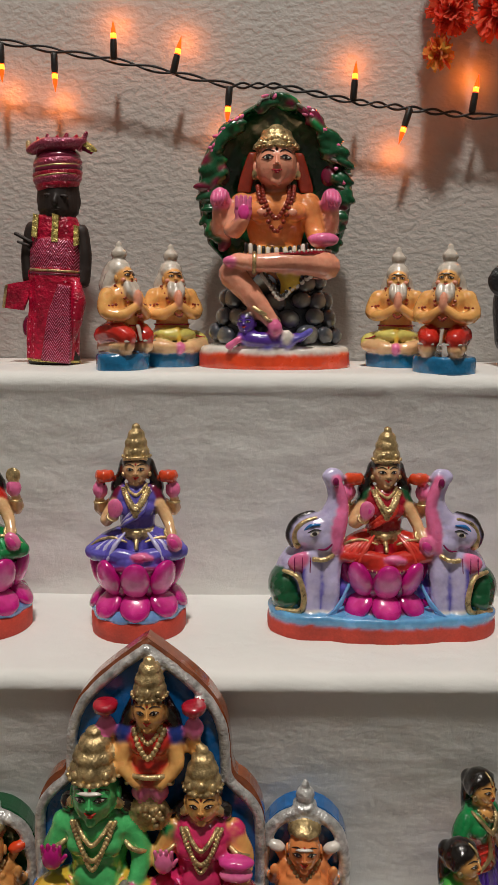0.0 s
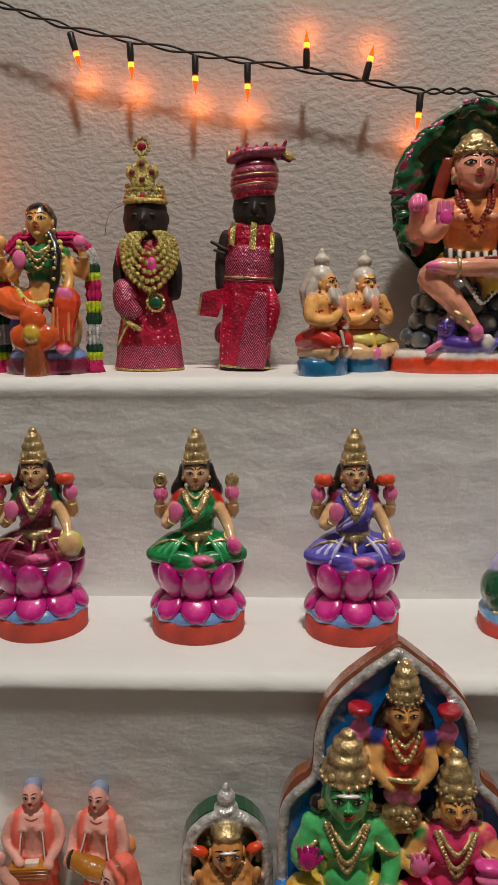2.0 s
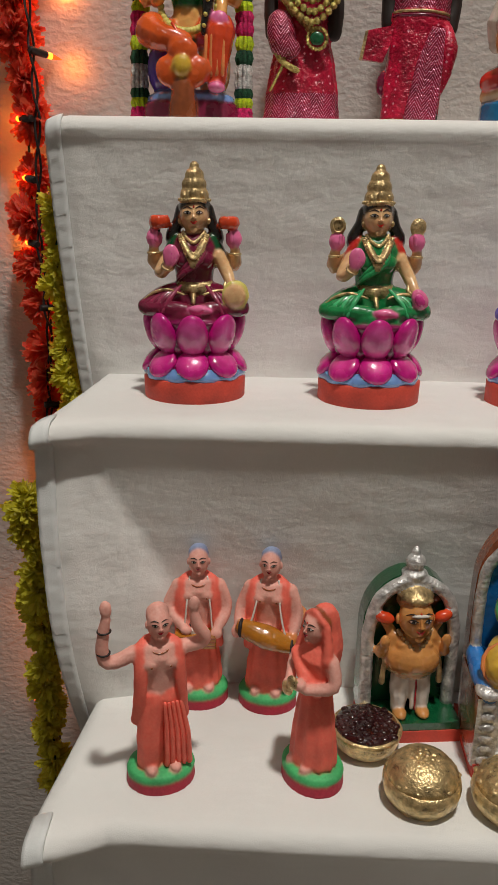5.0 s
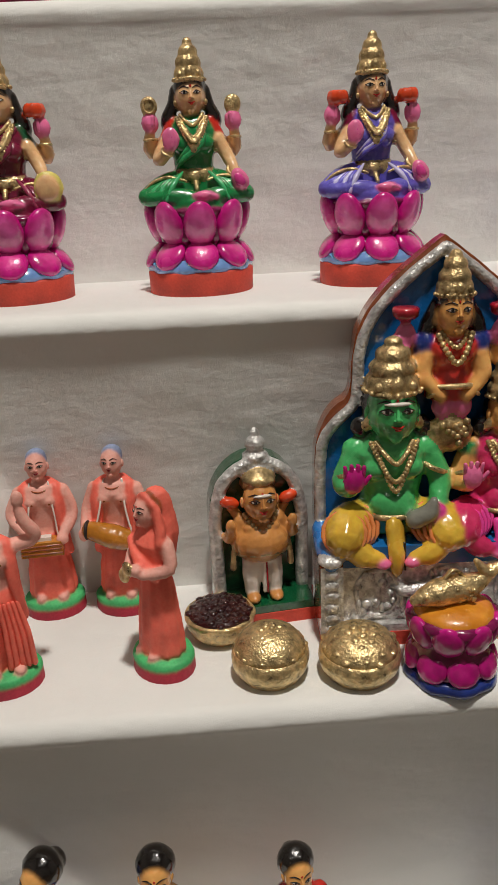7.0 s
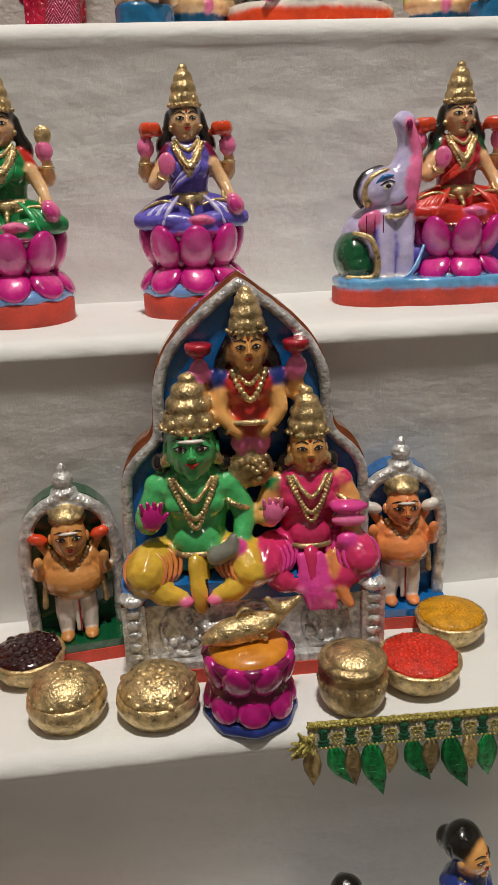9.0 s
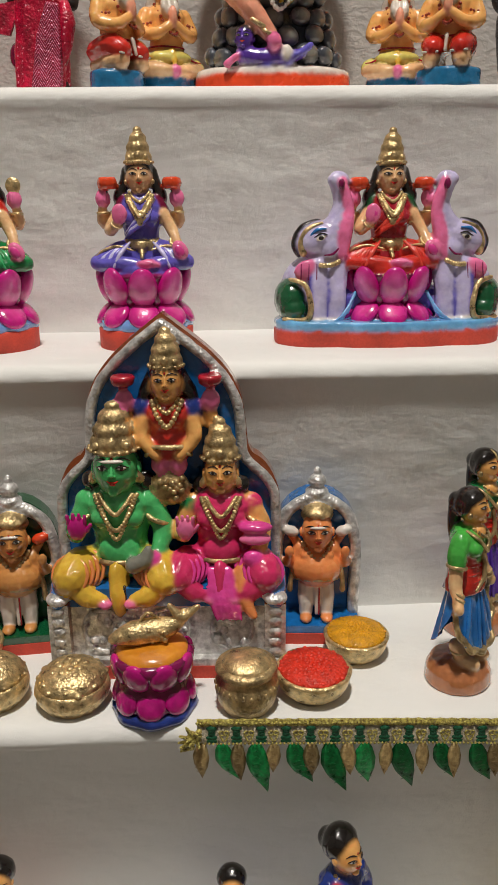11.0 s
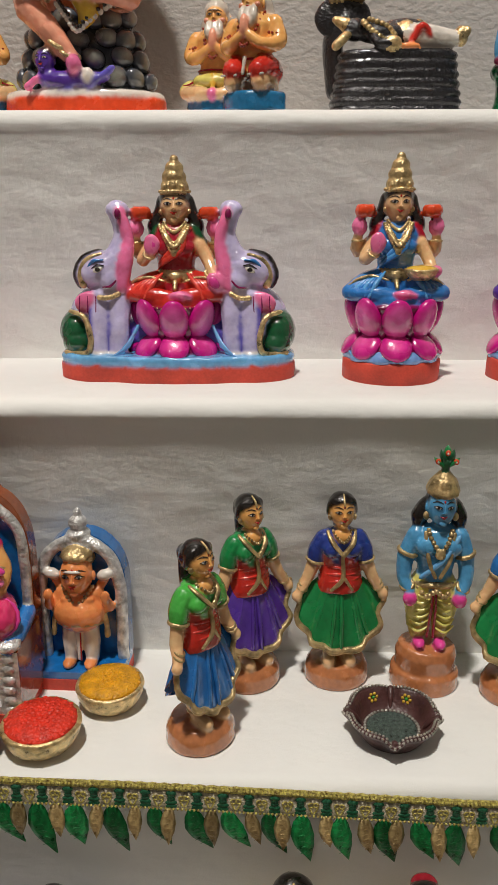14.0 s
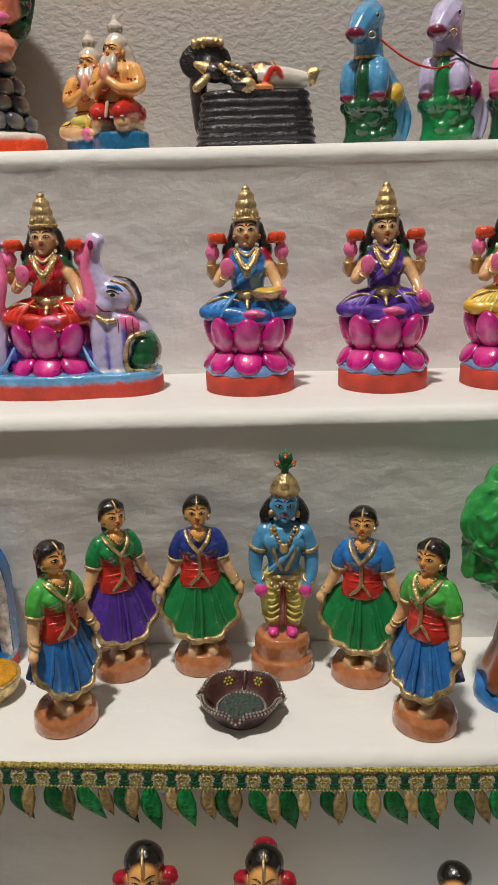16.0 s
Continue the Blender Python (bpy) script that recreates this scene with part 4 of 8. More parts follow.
    for q in ((-3.9, 3.0), (-0.2, 2.9), (1.8, 3.1), (3.2, 4.0)):
        c.limb([(q[0] - 0.6, -4.1, q[1] - 0.4), (q[0] + 0.3, -4.3, q[1] + 0.3)], [0.45, 0.35], LILAC if q[0] > -1 else PINK, seg=7)
    c.ball(1.2, -4.3, 3.6, 0.6, 0.5, 0.8, WHITE)
    return c.object("hooded_figurine", "large orange painted clay figurine seated under a dark green hood", "figurine", cast=0.18)


def sage(robe, kneel, label):
    """A white-haired praying sage on a blue block."""
    c = Clay()
    c.lathe([(2.9, 0), (3.0, 0.15), (3.0, 1.5), (2.8, 1.8), (1.5, 1.9)], TEAL, sy=0.78, seg=26, flute=4, amp=0.02)
    if kneel:
        for s in (-1, 1):
            c.limb([(s * 1.1, 1.6, 2.4), (s * 1.4, -0.4, 2.6), (s * 1.35, -1.7, 2.6)], [0.7, 0.85, 0.9], SKIN)
            c.limb([(s * 1.2, 1.2, 3.6), (s * 1.3, -0.4, 3.9), (s * 1.25, -1.7, 3.5)], [1.15, 1.3, 1.05], robe)
            c.limb([(s * 1.3 - 0.8, -2.35, 3.1), (s * 1.3 + 0.6, -2.4, 3.1)], [0.12, 0.12], HOAR, seg=6)
        c.limb([(0, -2.0, 4.6), (0, -2.4, 3.2)], [0.2, 0.16], HOAR, seg=6)
    else:
        for s in (-1, 1):
            c.limb([(s * 0.8, 0.6, 3.1), (s * 2.5, -0.2, 2.9), (s * 2.9, -0.8, 2.7)], [1.1, 1.0, 0.75], robe)
            c.limb([(s * 2.9, -0.9, 2.5), (s * 1.4, -2.0, 2.3), (s * 0.2, -2.3, 2.2)], [0.75, 0.7, 0.5], SKIN)
            c.limb([(s * 1.6, -1.2, 3.7), (s * 2.5, -1.2, 3.3), (s * 3.1, -1.2, 3.2)], [0.1, 0.1, 0.08], CRIMSON, seg=5)
        c.ball(0, -2.5, 2.2, 0.55, 0.5, 0.6, PINK)
        c.ball(0, -0.9, 3.55, 2.3, 1.35, 0.85, robe)
        c.limb([(0, -1.7, 4.2), (0, -2.2, 3.0)], [0.3, 0.3], YELLOW, seg=6)
    c.lathe([(1.8, 3.2), (1.8, 4.3), (1.65, 5.2), (1.85, 6.6), (2.0, 7.6), (1.5, 8.4), (0.7, 8.8)], SKIN2, sy=0.72)
    c.ring(0, 0, 4.6, 1.85, 0.1, CRIMSON, sy=0.72)
    for s in (-1, 1):
        c.limb([(s * 1.9, 0.1, 7.7), (s * 2.5, -0.3, 6.0), (s * 1.5, -1.6, 5.7), (s * 0.35, -2.0, 6.5)], [0.8, 0.75, 0.6, 0.45], SKIN2)
        c.beads([(s * 2.5, 0.4, 6.7), (s * 2.75, -0.5, 6.6), (s * 1.9, -1.05, 6.7)], 0.15, RUDRA, 7)
    c.ball(0, -2.15, 7.2, 0.42, 0.4, 1.1, PINKSKIN)
    c.beads([(-1.2, -0.3, 8.6), (-0.9, -1.4, 7.2), (-0.5, -1.9, 6.0), (0, -2.4, 5.5), (0.5, -1.9, 6.0), (0.9, -1.4, 7.2), (1.2, -0.3, 8.6)], 0.17, RUDRA, 21)
    head(c, 0, -0.3, 9.4, 1.15, SKIN2, mark=CRIMSON)
    c.ball(-0.75, -1.0, 9.15, 0.32, 0.25, 0.26, PINKSKIN, seg=8, rings=5)
    c.ball(0.75, -1.0, 9.15, 0.32, 0.25, 0.26, PINKSKIN, seg=8, rings=5)
    for q in (-0.35, 0, 0.35):
        c.limb([(q * 1.5, -1.15, 8.8), (q * 1.6, -1.5, 8.0), (q, -1.6, 7.3)], [0.35, 0.4, 0.2], HOAR, seg=7)
    c.ball(0, 0.45, 9.7, 1.22, 1.1, 1.4, HOAR)
    c.limb([(-0.9, 0.5, 9.5), (-1.2, 0.7, 8.4), (-1.1, 0.8, 7.6)], [0.6, 0.6, 0.4], HOAR)
    c.limb([(0.9, 0.5, 9.5), (1.2, 0.7, 8.4), (1.1, 0.8, 7.6)], [0.6, 0.6, 0.4], HOAR)
    c.lathe([(1.15, -0.3), (1.15, 0.2), (0.95, 0.7), (0.62, 0.95), (0.58, 1.1), (0.76, 1.35), (0.78, 1.75), (0.55, 2.05), (0.3, 2.15), (0.36, 2.35), (0.28, 2.65), (0.05, 2.85)], HOAR, at=(0, 0.25, 10.2), flute=9, amp=0.03, seg=27)
    c.limb([(0, 0.8, 10.2), (0, 1.25, 8.6), (0, 1.45, 7.0)], [1.15, 1.35, 0.9], HOAR)
    c.ball(0, -1.32, 10.05, 0.35, 0.12, 0.07, HOAR, seg=8, rings=4)
    return c.object("sage_figurine", label, "figurine", "praying sage figurines", cast=0.13)


hooded_figure().matrix_basis = pose(0.027, 0.845, ZT) @ Matrix.Diagonal((1.05, 1, 0.978, 1))
for x, y, rz, robe, kn, lab in ((-0.130, 0.803, 55, RED, True, "kneeling clay sage in red waistcloth with white topknot"), (-0.083, 0.845, 24, LEMON, False, "cross-legged clay sage in yellow waistcloth on a blue block"),
                                (0.162, 0.858, -8, LEMON, False, "cross-legged clay sage in yellow waistcloth on a blue block"), (0.201, 0.794, -24, RED, True, "kneeling clay sage in red waistcloth with white topknot")):
    sage(robe, kn, lab).matrix_basis = pose(x, y, ZT, 0, 0, rz) @ Matrix.Diagonal((1.06, 1.06, 1, 1))


def brocade(name, a, b, scale):
    """Red sari silk with silvery pink zigzag weaving."""
    m = material(name, lin(a), 0.32, coat=0.3, vary=0.3, big=70, fine=320, bump=0.6, height=0.004)
    n, k = m.node_tree.nodes, m.node_tree.links
    p = n["Principled BSDF"]
    src = p.inputs["Base Color"].links[0].from_socket
    co = n.new("ShaderNodeTexCoord")
    sep = n.new("ShaderNodeSeparateXYZ")
    k.new(co.outputs["Object"], sep.inputs[0])

    def math_node(op, x, y=None):
        q = n.new("ShaderNodeMath")
        q.operation = op
        for i, s in enumerate((x, y)):
            if s is None:
                continue
            if isinstance(s, (int, float)):
                q.inputs[i].default_value = s
            else:
                k.new(s, q.inputs[i])
        return q.outputs[0]
    zig = math_node("PINGPONG", math_node("MULTIPLY", sep.outputs[0], 1.0), 0.0075)
    f = math_node("FRACT", math_node("MULTIPLY", math_node("ADD", sep.outputs[2], math_node("MULTIPLY", zig, 1.5)), scale))
    on = math_node("LESS_THAN", f, 0.24)
    mx = n.new("ShaderNodeMix")
    mx.data_type = "RGBA"
    k.new(on, mx.inputs[0])
    k.new(src, mx.inputs[6])
    mx.inputs[7].default_value = (*lin(b), 1)
    k.new(mx.outputs[2], p.inputs["Base Color"])
    k.new(math_node("MULTIPLY", on, 0.5), p.inputs["Metallic"])
    return m


def dotted(name, a, b):
    """Red silk with small woven dots."""
    m = material(name, lin(a), 0.32, coat=0.3, vary=0.35, big=70, fine=300, bump=0.6, height=0.004)
    n, k = m.node_tree.nodes, m.node_tree.links
    p = n["Principled BSDF"]
    src = p.inputs["Base Color"].links[0].from_socket
    co = n.new("ShaderNodeTexCoord")
    vo = n.new("ShaderNodeTexVoronoi")
    vo.inputs["Scale"].default_value, vo.inputs["Randomness"].default_value = 150, 0.3
    k.new(co.outputs["Object"], vo.inputs["Vector"])
    lt = n.new("ShaderNodeMath")
    lt.operation = "LESS_THAN"
    lt.inputs[1].default_value = 0.17
    k.new(vo.outputs["Distance"], lt.inputs[0])
    mx = n.new("ShaderNodeMix")
    mx.data_type = "RGBA"
    k.new(lt.outputs[0], mx.inputs[0])
    k.new(src, mx.inputs[6])
    mx.inputs[7].default_value = (*lin(b), 1)
    k.new(mx.outputs[2], p.inputs["Base Color"])
    return m


SILK = dotted("red_dotted_silk", "bc0a38", "f0a0b4")
ZARI = brocade("red_zigzag_brocade", "980a38", "e08cae", 260)


def wooden_bride():
    c = Clay()
    c.lathe([(3.95, 0), (4.0, 0.3), (3.75, 2.0), (3.7, 3.2)], ZARI, sy=0.62, flute=13, amp=0.03, seg=65)
    c.lathe([(3.7, 3.1), (3.2, 6.0), (2.6, 8.5), (2.3, 10.2)], SILK, sy=0.62, flute=13, amp=0.035, seg=65)
    c.ring(0, 0, 0.35, 4.0, 0.14, SEQUIN, sy=0.62, seg=40)
    c.lathe([(2.3, 9.8), (2.55, 11.5), (2.6, 13.5), (2.4, 14.6), (1.4, 15.2)], SILK, sy=0.6)
    for s in (-1, 1):
        c.limb([(s * 2.6, 0.2, 14.0), (s * 3.2, 0.2, 11.5), (s * 3.1, 0.1, 8.8)], [0.8, 0.85, 0.75], EBONY)
        c.limb([(s * 1.8, -0.6, 15.0), (s * 2.7, -0.4, 13.8), (s * 2.9, -0.5, 12.2)], [0.5, 0.7, 0.4], SILK)
    c.limb([(-2.6, -1.1, 14.6), (-2.5, -1.4, 13.2), (-2.2, -1.6, 12.2)], [0.35, 0.3, 0.2], SEQUIN, seg=8)
    c.limb([(-2.2, -1.7, 11.8), (-0.4, -2.0, 9.9), (1.4, -1.9, 8.2)], [0.45, 0.42, 0.3], SEQUIN, seg=8)
    c.limb([(-2.4, -1.8, 9.4), (-2.0, -2.2, 7.6), (-1.0, -2.6, 7.0)], [1.3, 1.5, 0.8], ZARI)
    c.limb([(-3.2, -1.8, 8.0), (-2.2, -2.6, 6.0), (-0.6, -2.9, 5.0)], [0.3, 0.35, 0.35], SEQUIN, seg=8)
    c.limb([(-1.8, -2.5, 5.8), (-3.2, -2.6, 3.2)], [0.16, 0.12], SEQUIN, seg=6)
    # the beaded necklace
    for i, (w, d) in enumerate(((1.3, 1.7), (1.75, 2.7), (2.2, 3.7), (2.6, 4.7), (3.0, 5.6))):
        c.beads([(0.7 - w * 0.45, -1.7, 15.5), (0.7 - w * 0.85, -2.1, 14.9), (0.7 - w, -2.4, 14.9 - d * 0.35), (0.7 - w * 0.72, -2.7, 14.9 - d * 0.72), (0.7, -2.85, 14.9 - d), (0.7 + w * 0.72, -2.7, 14.9 - d * 0.72), (0.7 + w, -2.4, 14.9 - d * 0.35), (0.7 + w * 0.85, -2.1, 14.9), (0.7 + w * 0.45, -1.7, 15.5)], 0.36, SEQUIN, 15 + 5 * i)
    c.ball(1.0, -2.9, 12.0, 0.55, 0.25, 0.85, HOTPINK)
    c.ball(1.3, -2.7, 7.9, 0.75, 0.3, 0.7, DKGREEN)
    c.beads([(1.3 + 0.95 * math.cos(a), -2.65, 7.9 + 0.95 * math.sin(a)) for a in (k * math.pi / 6 for k in range(13))], 0.2, SEQUIN, 20)
    # carved dark head, block-like
    c.limb([(0, 0, 14.6), (0, 0, 16.0)], [1.3, 1.3], EBONY)
    c.lathe([(1.9, 0), (2.35, 0.5), (2.45, 1.8), (2.3, 3.2), (1.7, 3.9)], EBONY, at=(0, 0, 15.4), sy=0.85, flute=4, amp=0.05, seg=24)
    c.limb([(0, -1.95, 17.6), (0, -2.3, 16.9)], [0.25, 0.35], EBONY, seg=7)
    for s in (-1, 1):
        c.ball(s * 0.9, -1.85, 17.5, 0.5, 0.2, 0.2, EBONY, seg=8, rings=5)
        c.ball(s * 2.4, 0.2, 17.2, 0.3, 0.5, 0.7, EBONY, seg=8, rings=5)
    c.ball(0, -1.95, 16.3, 0.6, 0.2, 0.2, EBONY, seg=8, rings=5)
    # the filigree crown
    c.ring(0, -0.2, 19.0, 2.2, 0.35, SEQUIN, sy=0.85, seg=28)
    for i in range(17):
        a = math.pi + math.pi * i / 16
        c.beads([(2.3 * math.cos(a), 1.9 * math.sin(a), 19.0), (2.0 * math.cos(a), 1.7 * math.sin(a), 20.2 + 0.5 * (i % 2))], 0.27, SEQUIN, 4)
    for x, z, w in ((0, 21.2, 1.5), (-1.1, 22.0, 0.8), (1.1, 22.0, 0.8), (0, 22.9, 0.7)):
        c.ball(x, -1.5, z, w, 0.3, 0.9, SEQUIN)
        c.ball(x, -1.8, z, 0.35, 0.2, 0.35, MAROON, seg=8, rings=5)
    for x in (-1.9, 0, 1.9):
        c.ball(x, -1.9 + abs(x) * 0.5, 19.3, 0.4, 0.25, 0.45, CRIMSON, seg=8, rings=5)
    c.limb([(0, -1.4, 23.0), (0, -1.4, 24.3)], [0.12, 0.12], SEQUIN, seg=6)
    c.beads([(0.8 * math.cos(a), -1.4, 24.7 + 0.85 * math.sin(a)) for a in (k * math.pi / 5 for k in range(11))], 0.24, SEQUIN, 14)
    c.ball(0, -1.5, 24.7, 0.5, 0.2, 0.5, CRIMSON, seg=8, rings=5)
    c.limb([(-2.4, 0.3, 18.9), (-4.3, 0.8, 17.9), (-5.0, 1.2, 15.5)], [0.05, 0.05, 0.05], OLDGOLD, seg=5)
    c.limb([(2.2, 0.3, 18.9), (4.2, 0.8, 19.5)], [0.05, 0.05], OLDGOLD, seg=5)
    return c.object("wooden_bride_doll", "dark wooden doll in red silk sari with gold crown and necklace", "doll", "wooden wedding dolls", cast=0.15)


def wooden_groom():
    c = Clay()
    c.lathe([(2.9, 0), (3.0, 0.4), (2.8, 2.4), (2.5, 5.0)], EBONY, sy=0.7)
    c.lathe([(2.9, 0.6), (2.95, 3.0), (2.8, 6.0), (2.7, 9.2), (2.6, 9.9)], SILK, at=(-0.1, -0.2, 0), sy=0.72, flute=9, amp=0.035, seg=54)
    c.slab([(-0.9, 0.7), (2.3, 0.5), (2.4, 5.0), (2.2, 9.0), (0.9, 9.2), (-0.2, 6.0)], -2.75, -1.6, ZARI, round_=0.06)
    c.ring(0, -0.2, 0.6, 2.9, 0.15, SEQUIN, sy=0.75, seg=30)
    c.lathe([(2.75, 9.0), (2.9, 9.6), (2.8, 10.6), (2.7, 11.0)], SILK, at=(0, -0.1, 0), sy=0.74)
    c.lathe([(2.75, 10.2), (2.8, 12.2), (2.45, 13.9)], ZARI, at=(0, -0.1, 0), sy=0.72)
    c.ring(0, -0.1, 10.6, 2.75, 0.16, OLDGOLD, sy=0.74, seg=30)
    c.ring(0, -0.1, 10.25, 2.8, 0.14, MAROON, sy=0.74, seg=30)
    c.lathe([(2.5, 13.5), (2.7, 15.0), (2.4, 16.4), (1.2, 16.8)], SILK, sy=0.62)
    c.slab([(-0.1, 13.7), (0.6, 13.7), (0.7, 16.6), (0.0, 16.7)], -1.95, -1.2, SEQUIN)
    c.slab([(-2.4, 14.2), (-1.8, 14.0), (-1.6, 16.5), (-2.2, 16.6)], -1.5, -0.8, SEQUIN)
    c.slab([(2.2, 13.4), (2.7, 13.6), (2.7, 15.6), (2.2, 15.7)], -1.3, -0.6, SEQUIN)
    for s in (-1, 1):
        c.limb([(s * 2.8, 0.3, 15.2), (s * 3.2, 0.3, 12.5), (s * 3.1, 0.2, 9.6)], [0.75, 0.8, 0.75], EBONY)
    c.limb([(2.4, -1.0, 9.5), (2.9, -1.6, 7.6), (2.7, -1.7, 5.4), (2.3, -1.4, 3.4)], [0.6, 0.9, 0.8, 0.5], SILK)
    c.ball(-2.9, 0.2, 4.2, 0.9, 0.9, 1.4, MAROON)
    c.slab([(-5.6, 6.2), (-3.4, 6.0), (-2.6, 8.2), (-2.7, 9.4), (-5.2, 8.8)], -0.9, -0.3, SILK)
    c.slab([(-5.75, 6.2), (-5.45, 6.15), (-5.1, 8.8), (-5.4, 8.7)], -1.0, -0.4, OLDGOLD)
    c.limb([(-2.7, -0.6, 13.6), (-4.4, -0.6, 14.4)], [0.22, 0.2], EBONY, seg=7)
    c.limb([(-2.9, -0.9, 13.2), (-4.0, -0.9, 13.5)], [0.18, 0.16], EBONY, seg=7)
    c.limb([(0.2, 0, 16), (0.2, 0, 17.2)], [1.2, 1.2], EBONY)
    c.lathe([(1.8, 0), (2.2, 0.5), (2.3, 1.6), (2.2, 3.2), (1.7, 4.0)], EBONY, at=(0.2, 0, 16.6), sy=0.85, flute=4, amp=0.05, seg=24)
    c.limb([(0.3, -1.9, 18.6), (0.3, -2.2, 17.9)], [0.24, 0.32], EBONY, seg=7)
    c.ball(0.3, -1.85, 17.3, 0.6, 0.2, 0.2, EBONY, seg=8, rings=5)
    for s in (-1, 1):
        c.ball(0.3 + s * 0.9, -1.8, 18.6, 0.5, 0.2, 0.2, EBONY, seg=8, rings=5)
        c.ball(0.2 + s * 2.2, 0.2, 18.2, 0.3, 0.5, 0.7, EBONY, seg=8, rings=5)
    # wound turban
    for i, (z, r, mt) in enumerate(((19.9, 2.35, SILK), (20.5, 2.6, ZARI), (21.0, 2.65, SILK), (21.5, 2.65, MAROON), (22.1, 2.6, ZARI), (22.7, 2.4, MAROON))):
        c.ring(0.1, -0.1, z, r - 0.5, 0.62, mt, rot=(0, -9, 0), sy=0.85, seg=24)
    for z in (20.75, 21.7):
        c.ring(0.1, -0.15, z, 2.5, 0.13, OLDGOLD, rot=(0, -9, 0), sy=0.9, seg=24)
    c.ball(0.1, 0, 22.6, 2.2, 1.9, 0.9, MAROON)
    c.limb([(-2.4, -1.2, 23.2), (-0.8, -1.7, 23.8), (1.2, -1.6, 24.0), (3.0, -1.0, 24.5)], [0.7, 1.0, 0.95, 0.5], ZARI, flat=0.6)
    for q in range(6):
        c.limb([(-1.8 + 0.9 * q, -0.8, 23.4 + 0.1 * q), (-1.9 + 1.05 * q, -1.0, 24.5 + 0.12 * q + 0.25 * (q % 2))], [0.5, 0.22], ZARI if q % 2 else SILK, seg=8, flat=0.5)
    c.limb([(-2.6, -1.2, 23.2), (-2.9, -1.2, 24.0)], [0.5, 0.3], OLDGOLD, seg=8)
    c.limb([(1.0, -1.0, 24.0), (2.4, -0.6, 24.2), (3.9, -0.8, 23.4)], [0.6, 0.5, 0.2], MAROON)
    c.limb([(2.6, -0.6, 24.6), (3.9, -0.8, 23.9), (4.5, -0.9, 23.6)], [0.45, 0.35, 0.12], SEQUIN, seg=8)
    return c.object("wooden_groom_doll", "dark wooden doll in red silk with wound turban", "doll", "wooden wedding dolls", cast=0.15)


wooden_bride().matrix_basis = pose(-0.320, 0.850, ZT) @ Matrix.Scale(0.955, 4)
wooden_groom().matrix_basis = pose(-0.214, 0.852, ZT, 0, 3.0, 0) @ Matrix.Scale(0.955, 4)


def throne_lady():
    """The seated lady in green and orange with a long plait."""
    c = Clay()
    c.lathe([(4.3, 0), (4.4, 0.3), (4.35, 1.5), (4.0, 1.7)], MAROON, sy=0.7, seg=30)
    c.lathe([(4.0, 1.6), (3.9, 2.2), (3.2, 2.6), (1.0, 2.7)], WAVE, sy=0.7, seg=30)
    c.ball(-2.2, 0.4, 4.6, 1.8, 1.6, 2.6, VIOLET)
    c.ball(2.0, 0.4, 4.6, 1.6, 1.6, 2.6, SKIN2)
    EMBER = gloss("ember_orange_paint", "e4521c", "f0702e")
    c.limb([(-1.0, 0.2, 7.2), (-3.3, -1.3, 7.4), (-2.2, -2.4, 6.6), (-0.2, -2.8, 6.3)], [1.3, 1.5, 1.2, 0.8], EMBER)
    c.limb([(1.0, 0.2, 7.2), (2.7, -1.9, 7.4), (2.6, -2.4, 5.2), (2.5, -2.6, 2.9)], [1.3, 1.4, 1.1, 0.8], SCARLET)
    for q in range(4):
        c.limb([(-3.6 + q * 0.8, -2.2 - q * 0.25, 7.6), (-3.0 + q * 0.8, -3.0 - q * 0.15, 6.6)], [0.15, 0.12], SCARLET, seg=6)
        c.limb([(1.7 + q * 0.5, -3.2, 6.6), (1.6 + q * 0.5, -3.3, 3.6)], [0.16, 0.2], ORANGE, seg=6)
    c.ball(2.6, -3.3, 2.6, 0.8, 0.9, 0.45, PINK)
    # a flower on its stalk in front
    c.limb([(-0.3, -3.2, 0.3), (-0.3, -3.3, 1.4), (-0.3, -3.3, 3.0)], [1.3, 1.2, 0.9], BROWN)
    for a in (90, 205, 335):
        c.ball(-0.3 + 1.3 * math.cos(radians(a)), -3.4, 4.3 + 1.15 * math.sin(radians(a)), 1.35, 0.7, 1.15, EMBER, rot=(0, 90 - a, 0))
    c.ball(-0.3, -4.1, 4.2, 0.8, 0.4, 0.85, YELLOW)
    c.lathe([(1.7, 6.6), (1.6, 8.0), (1.5, 9.2), (1.9, 10.6), (2.1, 11.7), (1.6, 12.6), (0.7, 13.0)], GREEN, sy=0.75)
    c.lathe([(1.72, 7.0), (1.6, 8.3), (1.52, 9.2)], SKIN2, sy=0.8)
    for s in (-1, 1):
        c.ball(s * 0.9, -1.2, 10.9, 0.9, 0.6, 0.8, GREEN)
        c.ball(s * 2.0, -0.1, 11.8, 0.8, 0.8, 1.0, GREEN)
        c.limb([(s * 2.2, 0.2, 11.6), (s * 4.0, 0.2, 10.0), (s * 4.1, -0.6, 12.0)], [0.6, 0.65, 0.45], SKIN2)
        c.ball(s * 4.0, -0.9, 13.0, 0.7, 0.5, 0.75, PINK if s > 0 else SKIN2)
        c.ring(s * 4.1, -0.5, 11.5, 0.5, 0.14, GOLD)
        c.beads([(s * 2.0, -1.0, 13.0), (s * 2.4, -1.3, 9.0), (s * 1.2, -2.4, 7.4), (0, -2.7, 7.0)], 0.33, LEMON, 17)
    c.limb([(-2.1, -0.6, 11.4), (-2.8, -1.2, 9.6), (-1.9, -2.0, 10.4)], [0.6, 0.6, 0.4], SKIN2)
    c.ball(-1.7, -2.2, 11.3, 0.75, 0.4, 1.0, PINK)
